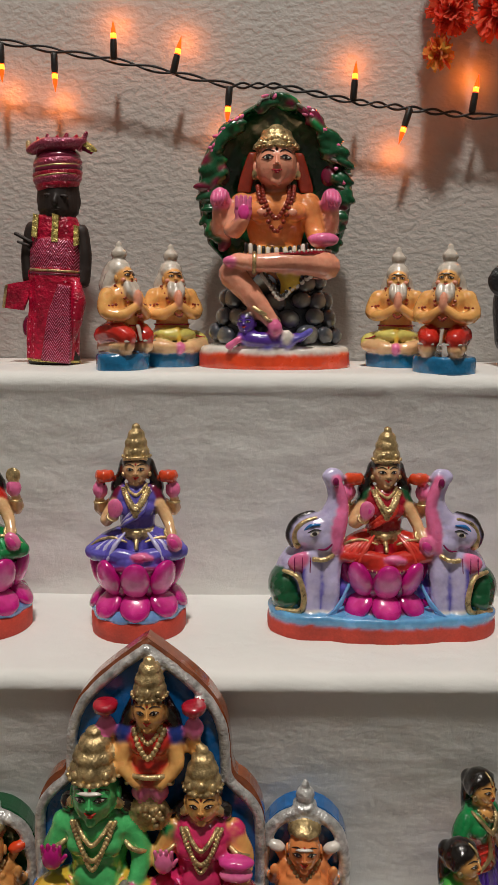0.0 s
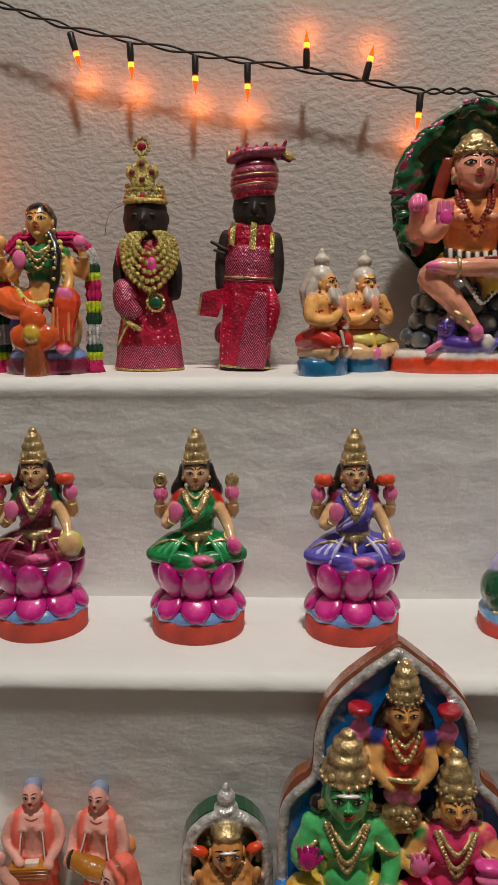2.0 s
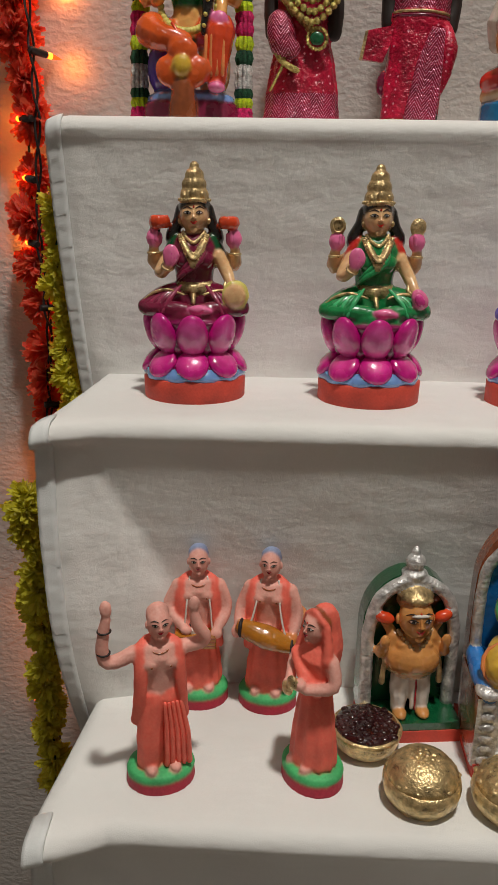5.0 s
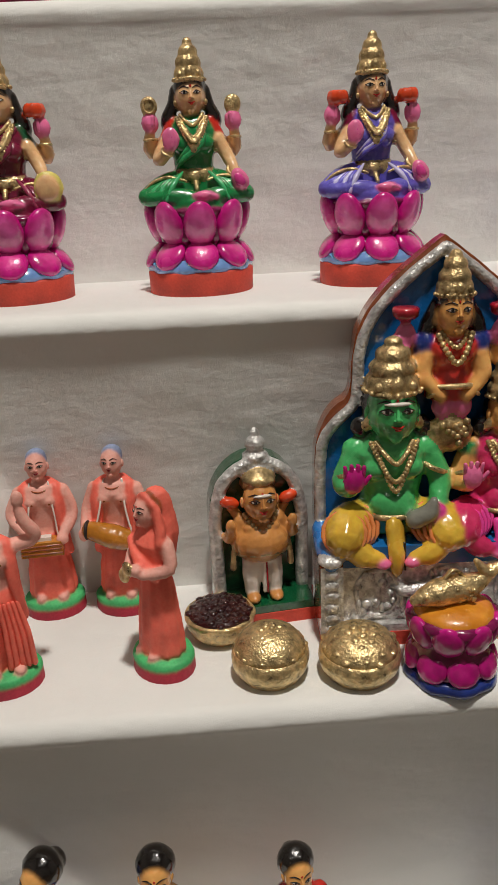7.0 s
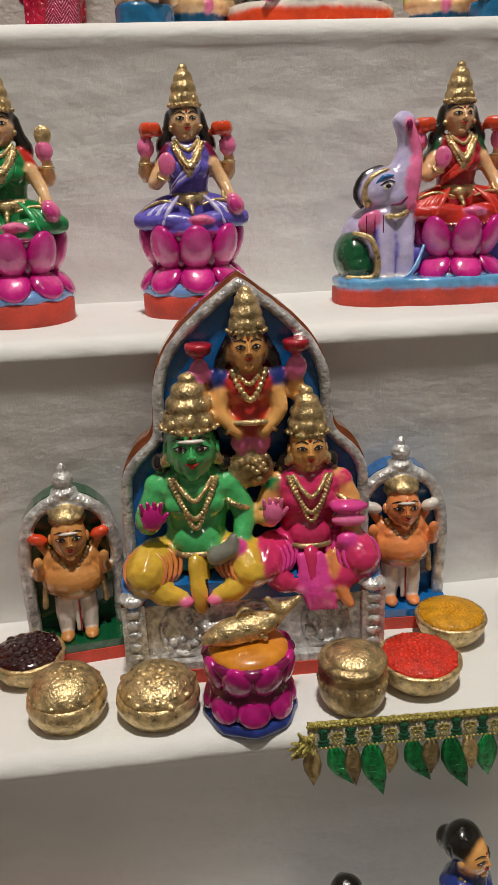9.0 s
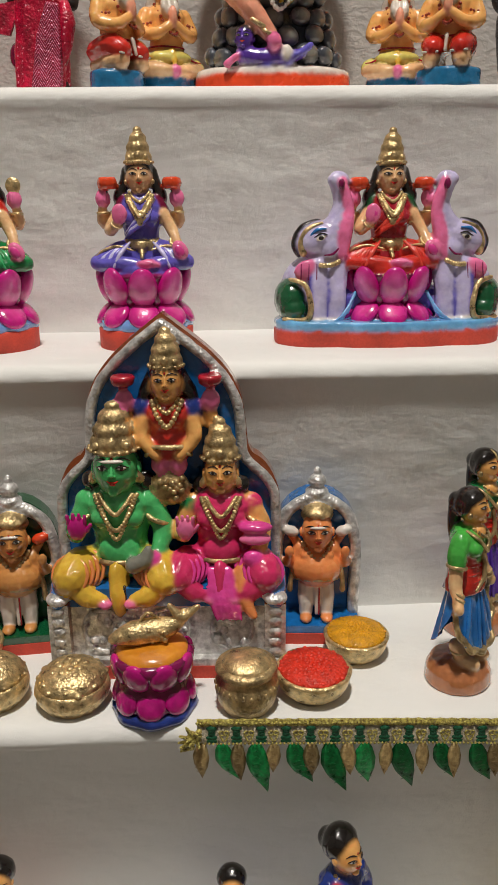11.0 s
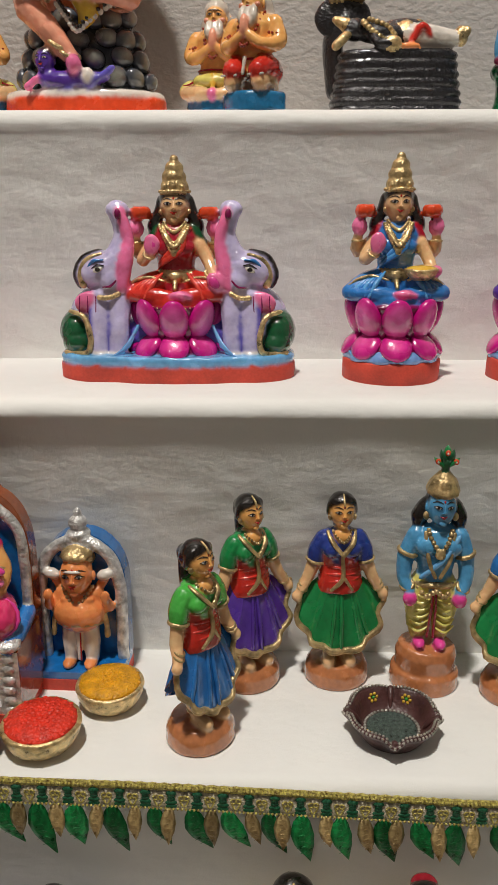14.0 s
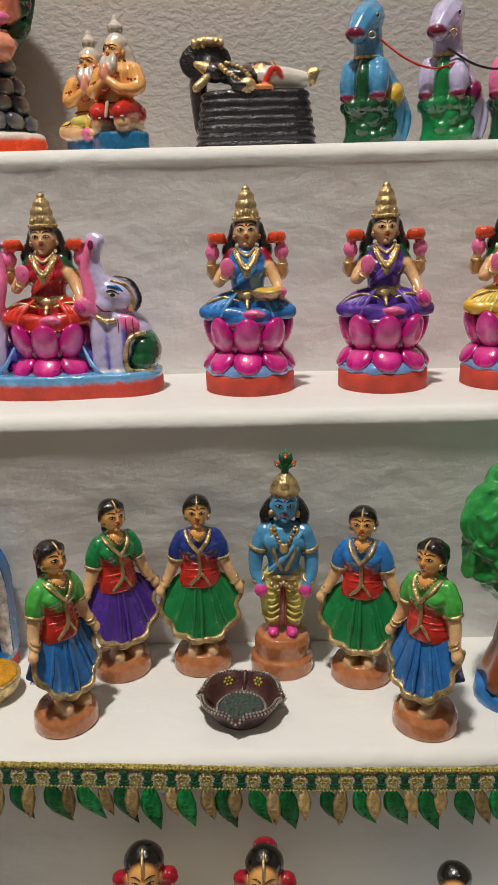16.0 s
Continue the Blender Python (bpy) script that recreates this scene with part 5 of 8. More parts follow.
    c.limb([(2.1, -0.6, 11.4), (2.8, -1.0, 9.4), (2.8, -2.3, 8.0)], [0.6, 0.6, 0.4], SKIN2)
    c.ball(2.8, -2.7, 7.8, 0.8, 0.5, 0.9, PINK)
    for d in (1.0, 1.7, 2.5):
        necklace(c, -1.55, 12.9, 1.2 + 0.1 * d, d, GOLD, 0.2, 15)
    c.limb([(0, 0, 12.6), (0, 0, 13.8)], [0.65, 0.65], SKIN2)
    head(c, -0.1, -0.3, 15.0, 1.5, SKIN2, mark=RED, hair=HAIR)
    c.ball(-0.1, 0.5, 15.1, 1.55, 1.3, 1.7, HAIR)
    c.limb([(0.8, -0.4, 14.0), (1.6, -1.2, 12.2), (1.8, -2.2, 9.8), (1.5, -2.9, 7.0)], [0.55, 0.6, 0.55, 0.35], HAIR)
    c.beads([(0.8, -1.0, 13.6), (1.65, -1.9, 12.0), (1.8, -2.8, 9.8), (1.5, -3.2, 7.4)], 0.2, LEMON, 8)
    c.limb([(-0.1, -1.25, 15.75), (-0.1, -0.9, 16.3), (-0.1, -0.3, 16.65)], [0.14, 0.14, 0.1], GOLD, seg=6)
    for s in (-1, 1):
        c.ball(-0.1 + s * 1.5, -0.5, 14.1, 0.25, 0.25, 0.35, GOLD, seg=7, rings=5)
    return c.object("seated_lady_figurine", "painted clay seated lady in green and orange with long plait", "figurine", cast=0.15)


def flower_collar():
    """A braided garland of pink, lime, green and silver over the seated lady."""
    c = Clay()
    PINKF = material("pink_yarn", lin("d81868"), 0.8, vary=0.3, big=300, fine=900, bump=1.0)
    LIME = material("lime_yarn", lin("c8e01c"), 0.8, vary=0.3, big=300, fine=900, bump=1.0)
    GRN = material("green_yarn", lin("0f4a2c"), 0.8, vary=0.3, big=300, fine=900, bump=1.0)
    SIL = material("silver_yarn", lin("cfcfcb"), 0.4, metal=0.3, vary=0.3, big=300, fine=900, bump=1.0)
    path = [(-5.0, -0.5, 0.6), (-5.0, -0.4, 4.0), (-5.0, 0.2, 9.0), (-4.7, 0.7, 12.4), (-2.9, 1.0, 14.3), (0, 1.2, 14.2), (2.9, 1.0, 14.3), (4.7, 0.7, 12.4), (5.0, 0.2, 9.0), (5.0, -0.4, 4.0), (5.0, -0.5, 0.6)]
    half = [PINKF, LIME, GRN, SIL, SIL, GRN, LIME, PINKF, PINKF, LIME, GRN, SIL, SIL, PINKF, PINKF, PINKF, PINKF, PINKF, PINKF, PINKF]
    seq = half + half[::-1]
    pts = [Vector(p) for p in path]
    n = len(seq)
    for i in range(n):
        s = (i + 0.5) / n * (len(pts) - 1)
        k = min(int(s), len(pts) - 2)
        p = pts[k].lerp(pts[k + 1], s - k)
        d = (pts[k + 1] - pts[k]).normalized() * 0.62
        for j in range(9):
            a = 2 * math.pi * j / 9
            side = d.cross(Vector((0, 1, 0))).normalized()
            o = side * 0.55 * math.cos(a) + Vector((0, 1, 0)) * 0.55 * math.sin(a)
            c.limb([p + o - d, p + o * 1.25, p + o + d], [0.2, 0.26, 0.2], seq[i], seg=5, steps=1)
    for s in (-1, 1):
        c.lathe([(1.1, 0), (0.8, 0.9), (0.35, 1.6)], PINKF, at=(s * 5.0, -0.6, 0), seg=14, flute=7, amp=0.1)
    return c.object("flower_garland", "pink, lime, green and silver yarn garland round the seated lady", "garland")


throne_lady().matrix_basis = pose(-0.426, 0.822, ZT) @ Matrix.Scale(1.06, 4)
flower_collar().matrix_basis = pose(-0.426, 0.832, ZT)


def reclining_figure():
    """A black and gold figure lying on a coiled serpent couch with a hood."""
    GLITTER = material("black_glitter_paint", (0.012, 0.012, 0.016), 0.3, coat=0.6, vary=0.5, big=260, fine=420, bump=0.5, height=0.003)
    c = Clay()
    for i in range(7):
        z = 0.55 + i * 0.95
        k = 1 - 0.02 * i
        c.grid([[(6.6 * k * q * math.copysign(abs(math.cos(a)) ** 0.6, math.cos(a)), 2.9 * k * q * math.copysign(abs(math.sin(a)) ** 0.6, math.sin(a)), z + dz) for a in (2 * math.pi * j / 36 for j in range(36))]
                for q, dz in ((0.93, -0.55), (1.0, -0.25), (1.02, 0), (1.0, 0.3), (0.93, 0.55))], GLITTER)
    c.limb([(-6.0, 1.4, 3.0), (-6.2, 1.6, 8.0), (-5.4, 1.4, 10.2)], [1.0, 1.3, 1.5], GLITTER, flat=0.6)
    c.ball(-5.3, 1.3, 10.5, 2.9, 0.7, 2.4, GLITTER)
    for i in range(7):
        c.ball(-6.5 + i * 0.5, 0.5, 12.7 - 0.1 * abs(i - 3), 0.33, 0.5, 0.55, GOLD, seg=8, rings=6)
    c.ball(-4.3, -0.8, 8.9, 1.15, 1.0, 1.2, GLITTER)
    c.limb([(-5.2, -0.8, 9.4), (-6.2, -0.7, 9.9)], [0.8, 0.4], GOLD)
    c.limb([(-5.2, -1.6, 8.2), (-6.2, -2.2, 7.0)], [0.5, 0.5], GOLD)
    c.limb([(-3.4, -0.9, 8.6), (-1.6, -1.0, 8.4), (0.2, -0.9, 8.2)], [0.9, 1.2, 1.1], GLITTER)
    c.beads([(-3.6, -1.9, 9.4), (-2.6, -2.1, 8.4), (-1.4, -2.0, 7.6)], 0.34, GOLD, 8)
    c.beads([(-3.0, -1.3, 9.8), (-1.6, -1.9, 9.2), (-0.6, -2.0, 8.2)], 0.3, GOLD, 8)
    c.limb([(-2.6, -1.8, 8.2), (-2.2, -2.4, 7.4), (-1.0, -2.5, 7.2)], [0.5, 0.5, 0.5], GLITTER)
    c.ball(-0.8, -2.5, 7.3, 0.9, 0.5, 0.8, GOLD)
    c.limb([(-1.0, -0.6, 9.3), (0.6, -0.6, 9.6), (2.0, -0.9, 9.3)], [0.5, 0.5, 0.45], GLITTER)
    c.ball(0.6, -1.2, 8.6, 0.9, 0.8, 1.2, GOLD)
    c.limb([(0.8, -0.9, 8.3), (3.0, -1.0, 8.2), (5.2, -1.0, 7.9)], [1.3, 1.2, 0.9], WHITE)
    c.limb([(1.0, -2.1, 7.4), (2.0, -2.1, 9.0), (2.9, -2.0, 8.0)], [0.3, 0.45, 0.25], RED)
    c.limb([(1.8, -0.8, 9.6), (3.0, -1.0, 9.0)], [0.4, 0.3], GOLD)
    c.ball(6.0, -1.0, 8.2, 0.7, 0.8, 1.1, GOLD)
    c.ball(6.4, -1.2, 8.6, 0.5, 0.6, 0.6, GOLD)
    c.limb([(0.4, -2.4, 7.0), (1.6, -2.4, 7.0)], [0.35, 0.3], ORANGE)
    return c.object("reclining_figurine", "glossy black and gold figure reclining on coiled serpent couch", "figurine", cast=0.15)


def horse(body, belly, base, nose, label, saddle):
    """A rearing horse figurine on a leafy green mount."""
    c = Clay()
    c.lathe([(2.7, 0), (2.75, 0.5), (2.5, 1.4), (2.5, 2.6), (2.8, 3.8), (2.9, 4.3), (2.0, 4.8)], base, at=(0, 0, 0), sy=0.85, flute=5, amp=0.03, seg=40)
    for i in range(7):
        a = math.pi * (1.0 + i / 6)
        c.ball(2.55 * math.cos(a), 2.3 * math.sin(a), 4.1, 0.8, 0.6, 0.75, base, rot=(0, 0, math.degrees(a) + 90))
    random.seed(21)
    for i in range(14):
        a = math.pi * random.uniform(1.5, 2.2)
        c.ball(2.3 * math.cos(a), 1.9 * math.sin(a), random.uniform(0.8, 3.4), 0.9, 0.7, 0.7, base, seg=10, rings=6)
    c.limb([(1.9, 2.2, 1.6), (1.8, 2.0, 4.0), (0.6, 0.9, 6.6), (0.0, -0.2, 8.2)], [1.6, 2.0, 2.1, 1.6], body)
    c.ball(2.5, 1.0, 5.0, 1.0, 1.5, 1.5, saddle, rot=(0, 25, 0))
    c.limb([(2.9, 2.6, 5.0), (3.6, 2.4, 3.0), (3.4, 2.2, 0.9)], [0.6, 0.6, 0.4], body)
    c.ball(0, -0.6, 7.2, 2.3, 1.5, 1.7, body)
    for s in (-1, 1):
        c.limb([(s * 1.45, -1.1, 7.7), (s * 1.65, -1.7, 6.2), (s * 1.7, -1.8, 5.2)], [1.2, 1.05, 0.75], body)
        c.ball(s * 1.7, -2.0, 4.9, 0.85, 0.7, 0.55, MAROON)
    c.limb([(0, -1.5, 8.2), (0, -2.1, 6.8), (0, -1.9, 4.4)], [0.65, 0.85, 0.8], belly)
    c.ring(0, -0.3, 8.5, 1.55, 0.2, GOLD, rot=(-12, 0, 0))
    c.limb([(0, 0, 8.2), (0, -0.4, 10.2), (0, -0.8, 12.0)], [1.75, 1.5, 1.45], body)
    c.limb([(0, 0.0, 12.9), (-0.1, -1.4, 12.2), (-0.5, -2.8, 10.9)], [1.7, 1.6, 1.15], body)
    c.ball(-0.55, -3.2, 10.8, 1.05, 0.85, 0.7, nose)
    c.ring(-0.1, -2.1, 11.3, 1.05, 0.14, nose, rot=(55, 0, 0))
    for s in (-1, 1):
        c.ball(s * 1.3, -1.6, 12.6, 0.25, 0.35, 0.3, WHITE, seg=8, rings=5)
        c.ball(s * 1.4, -1.78, 12.6, 0.16, 0.22, 0.22, BLACK, seg=7, rings=4)
        c.limb([(s * 0.6, -0.2, 13.4), (s * 0.75, -0.2, 14.2)], [0.35, 0.12], body, seg=7)
        c.ring(s * 1.1, -2.6, 10.6, 0.35, 0.08, OLDGOLD, rot=(90, 0, 20), seg=10)
    c.limb([(0, -0.7, 13.6), (0, 0.6, 13.0), (0, 1.1, 10.8), (0.2, 1.6, 9.0)], [0.35, 0.5, 0.5, 0.4], nose)
    c.ring(0, -0.5, 10.6, 1.3, 0.14, OLDGOLD, rot=(-20, 0, 0))
    return c.object("horse_figurine", label, "figurine", "horse figurines", cast=0.13)


reclining_figure().matrix_basis = pose(0.344, 0.848, ZT) @ Matrix.Diagonal((1.02, 1, 0.91, 1))
horse(SUBLUE, DKGREEN, DKGREEN, MAROON, "blue clay horse rearing over dark green leaves", YELLOW).matrix_basis = pose(0.466, 0.828, ZT, 0, 0, -26)
horse(LAVENDER, GREEN, GREEN, MAROON, "pale lavender clay horse rearing over bright green leaves", DEEPMAG).matrix_basis = pose(0.549, 0.825, ZT, 0, 0, -26)
horse(PINK, DKGREEN, DKGREEN, MAROON, "pink clay horse rearing over dark green leaves", YELLOW).matrix_basis = pose(0.625, 0.828, ZT, 0, 0, -26)
for a, b, mt, lab in (((0.474, 0.815, 1.376), (0.551, 0.80, 1.358), RED, "thin red cord tied between two horse figurines"), ((0.543, 0.80, 1.362), (0.619, 0.80, 1.36), BLACK, "thin black cord tied between two horse figurines")):
    c = Clay()
    A, B = Vector(a) * 100, Vector(b) * 100
    c.limb([A, A.lerp(B, 0.35) - Vector((0, 0.6, 1.6)), A.lerp(B, 0.7) - Vector((0, 0.5, 2.0)), B - Vector((0, 0, 1.0))], [0.12] * 4, mt, seg=6, steps=6)
    c.object("cord", lab, "cord", "cords between the horses", jitter=0.0)


# ---- figurines of the low step ----
def oval_base(c):
    c.lathe([(2.5, 0), (2.6, 0.15), (2.55, 1.05), (2.4, 1.15)], CHERRY, sy=0.85, seg=26)
    c.lathe([(2.5, 1.1), (2.6, 1.3), (2.45, 1.6), (1.5, 1.8)], MINT, sy=0.85, seg=26)


def robe_skirt(c, mat, z0, z1, w0, w1, n=11, sy=0.75):
    c.lathe([(w0 * 0.98, z0), (w0, z0 + 0.3), (w0 * 0.72 + w1 * 0.28, z0 + (z1 - z0) * 0.4), (w0 * 0.3 + w1 * 0.7, z0 + (z1 - z0) * 0.75), (w1, z1)], mat, sy=sy, flute=n, amp=0.055, seg=n * 5)


def monk(kind, label):
    c = Clay()
    oval_base(c)
    for s in (-1, 1):
        c.ball(s * 0.9, -1.2, 1.95, 0.45, 0.8, 0.35, PALESKIN)
    if kind == "dancer":
        c.limb([(0.4, 0, 7.6), (0.8, 0.1, 5.0), (0.9, 0.1, 2.1)], [1.1, 1.15, 1.25], CORAL)
        c.limb([(-0.4, 0, 7.6), (-0.8, -0.4, 5.0), (-0.9, -0.4, 2.1)], [1.05, 1.0, 0.95], CORAL)
        for q in range(5):
            c.limb([(0.2 + 0.3 * q, -1.05, 7.2), (0.3 + 0.38 * q, -1.25, 4.8), (0.3 + 0.42 * q, -1.2, 2.1)], [0.14, 0.2, 0.24], CORAL, seg=6)
    else:
        robe_skirt(c, CORAL, 1.9, 7.6, 2.0, 1.35)
    c.lathe([(1.35, 7.2), (1.3, 8.2), (1.45, 9.6), (1.75, 10.9), (1.3, 11.7), (0.55, 12.0)], PALESKIN, sy=0.68)
    for s in (-1, 1):
        c.ball(s * 0.65, -0.85, 10.5, 0.65, 0.4, 0.5, PALESKIN)
        c.ball(s * 0.7, -1.2, 10.35, 0.1, 0.06, 0.1, BROWN, seg=6, rings=4)
        c.limb([(s * 0.6, 0.5, 11.9), (s * 1.4, -0.3, 11.4), (s * 1.45, -0.8, 9.4), (s * 1.6, -0.7, 7.4), (s * 1.9, -0.3, 5.6)], [0.4, 0.5, 0.55, 0.5, 0.35], CORAL, flat=0.7)
    c.ring(0, -0.3, 11.75, 0.85, 0.07, BROWN, rot=(28, 0, 0), sy=0.95)
    c.limb([(0, 0, 11.6), (0, -0.15, 12.5)], [0.5, 0.5], PALESKIN)
    head(c, 0, -0.25, 13.4, 1.02, PALESKIN, long=1.2, lips=CRIMSON)
    c.ball(0, 0.14, 13.85, 0.9, 0.86, 0.95, BLUEGREY if kind != "dancer" else PALESKIN)
    if kind == "dancer":
        c.limb([(-1.7, 0, 11.1), (-3.7, -0.3, 10.7), (-4.0, -0.3, 12.2), (-3.7, -0.4, 14.3)], [0.6, 0.5, 0.48, 0.36], PALESKIN)
        c.ball(-3.7, -0.45, 15.0, 0.45, 0.35, 0.7, PALESKIN)
        c.limb([(1.7, 0, 11.1), (3.3, -0.4, 11.7), (2.7, -0.6, 13.1), (2.5, -0.6, 14.0)], [0.6, 0.5, 0.48, 0.36], PALESKIN)
        c.ball(2.5, -0.6, 14.7, 0.45, 0.35, 0.7, PALESKIN)
        for x, z in ((-3.95, 11.6), (-3.85, 13.3), (2.7, 13.0)):
            c.ring(x, -0.35, z, 0.46, 0.07, EBONY)
    elif kind == "drummer":
        c.limb([(-1.7, 0, 11.1), (-2.4, -0.3, 9.4), (-2.5, -1.2, 8.0)], [0.6, 0.5, 0.4], PALESKIN)
        c.ball(-2.6, -1.5, 7.5, 0.45, 0.4, 0.6, PALESKIN)
        c.limb([(1.7, 0, 11.1), (2.4, -0.4, 9.2), (2.2, -1.4, 7.8)], [0.6, 0.5, 0.4], PALESKIN)
        c.ball(2.2, -1.6, 7.6, 0.5, 0.4, 0.5, ORANGE)
        c.limb([(-1.9, -1.8, 8.1), (0, -2.0, 7.6), (1.9, -1.9, 7.0)], [0.75, 1.05, 0.75], TAN, seg=14)
        for x, z in ((-2.1, 8.15), (2.2, 6.9)):
            c.ball(x, -1.9, z, 0.25, 0.8, 0.8, EBONY, seg=10, rings=6)
        for s in (-1, 1):
            c.limb([(s * 0.75, -0.4, 12.0), (s * 1.1, -1.4, 9.6), (s * 1.6, -1.9, 7.9)], [0.1, 0.1, 0.1], WHITE, seg=5)
        c.ball(2.3, 0.2, 8.5, 1.0, 0.7, 1.2, ORANGE)
    else:
        c.limb([(-1.7, 0, 11.1), (-2.5, -0.4, 9.2), (-1.2, -1.6, 7.9)], [0.6, 0.52, 0.4], PALESKIN)
        c.ball(-1.0, -1.9, 7.8, 0.5, 0.4, 0.4, PALESKIN)
        c.limb([(1.7, 0, 11.1), (2.4, -0.4, 9.2), (1.6, -1.7, 7.8)], [0.6, 0.52, 0.4], PALESKIN)
        c.ball(1.5, -1.9, 7.5, 0.55, 0.4, 0.5, PALESKIN)
        c.slab([(-1.9, 6.2), (1.5, 6.2), (1.5, 7.5), (-1.9, 7.5)], -2.3, -1.0, TAN, round_=0.05)
        for q in (6.5, 6.85, 7.2):
            c.limb([(-1.8, -2.3, q), (1.4, -2.3, q)], [0.07, 0.07], BROWN, seg=5, steps=1)
        c.slab([(-0.6, 7.4), (0.6, 7.4), (0.6, 7.8), (-0.6, 7.8)], -2.0, -1.4, WHITE)
        for s in (-1, 1):
            c.limb([(s * 0.75, -0.4, 12.0), (s * 1.0, -1.3, 9.6), (s * 1.2, -1.6, 7.6)], [0.09, 0.09, 0.09], WHITE, seg=5)
    return c.object("monk_figurine", label, "figurine", "coral robed figurines", cast=0.12)


def cymbal_lady():
    c = Clay()
    oval_base(c)
    for s in (-1, 1):
        c.ball(s * 0.8, -1.1, 1.95, 0.45, 0.8, 0.35, PALESKIN)
    robe_skirt(c, CORAL, 1.9, 8.0, 2.05, 1.35)
    c.lathe([(1.4, 7.6), (1.3, 8.4), (1.6, 9.8), (1.75, 10.8), (1.2, 11.5), (0.6, 11.9)], CORAL, sy=0.72)
    for s in (-1, 1):
        c.limb([(s * 1.6, 0, 10.9), (s * 2.2, -0.3, 9.3), (s * 0.9, -1.8, 8.9)], [0.55, 0.5, 0.38], PALESKIN)
        c.ball(s * 0.6, -2.1, 9.0 + 0.3 * s, 0.55, 0.45, 0.5, PALESKIN)
        c.ball(s * 0.3, -2.5, 9.1 + 0.4 * s, 0.55, 0.3, 0.55, GOLD)
    c.limb([(-1.5, -0.8, 10.6), (0, -1.3, 9.6), (1.2, -0.9, 8.4)], [0.4, 0.5, 0.4], CORAL)
    head(c, 0, -0.35, 13.1, 1.0, PALESKIN, long=1.2, lips=CRIMSON, mark=RED)
    c.ball(0, 0.0, 13.35, 1.08, 0.95, 1.2, BROWN)
    c.limb([(0, 0.55, 13.8), (0, 0.7, 12.8), (0, 0.6, 11.4), (0, 0.4, 9.6)], [0.95, 1.1, 1.4, 1.3], CORAL, seg=14)
    c.limb([(-1.05, -0.2, 13.4), (-1.3, -0.2, 12.0), (-1.5, -0.4, 11.0)], [0.3, 0.4, 0.4], CORAL)
    c.limb([(1.05, -0.2, 13.4), (1.3, -0.2, 12.0), (1.5, -0.4, 11.0)], [0.3, 0.4, 0.4], CORAL)
    c.limb([(-0.95, -0.3, 13.7), (0, -0.45, 14.3), (0.95, -0.3, 13.7)], [0.25, 0.3, 0.25], CORAL)
    return c.object("sari_figurine", "clay figurine of a coral sari with hood and brass cymbals", "figurine", "coral robed figurines", cast=0.12)


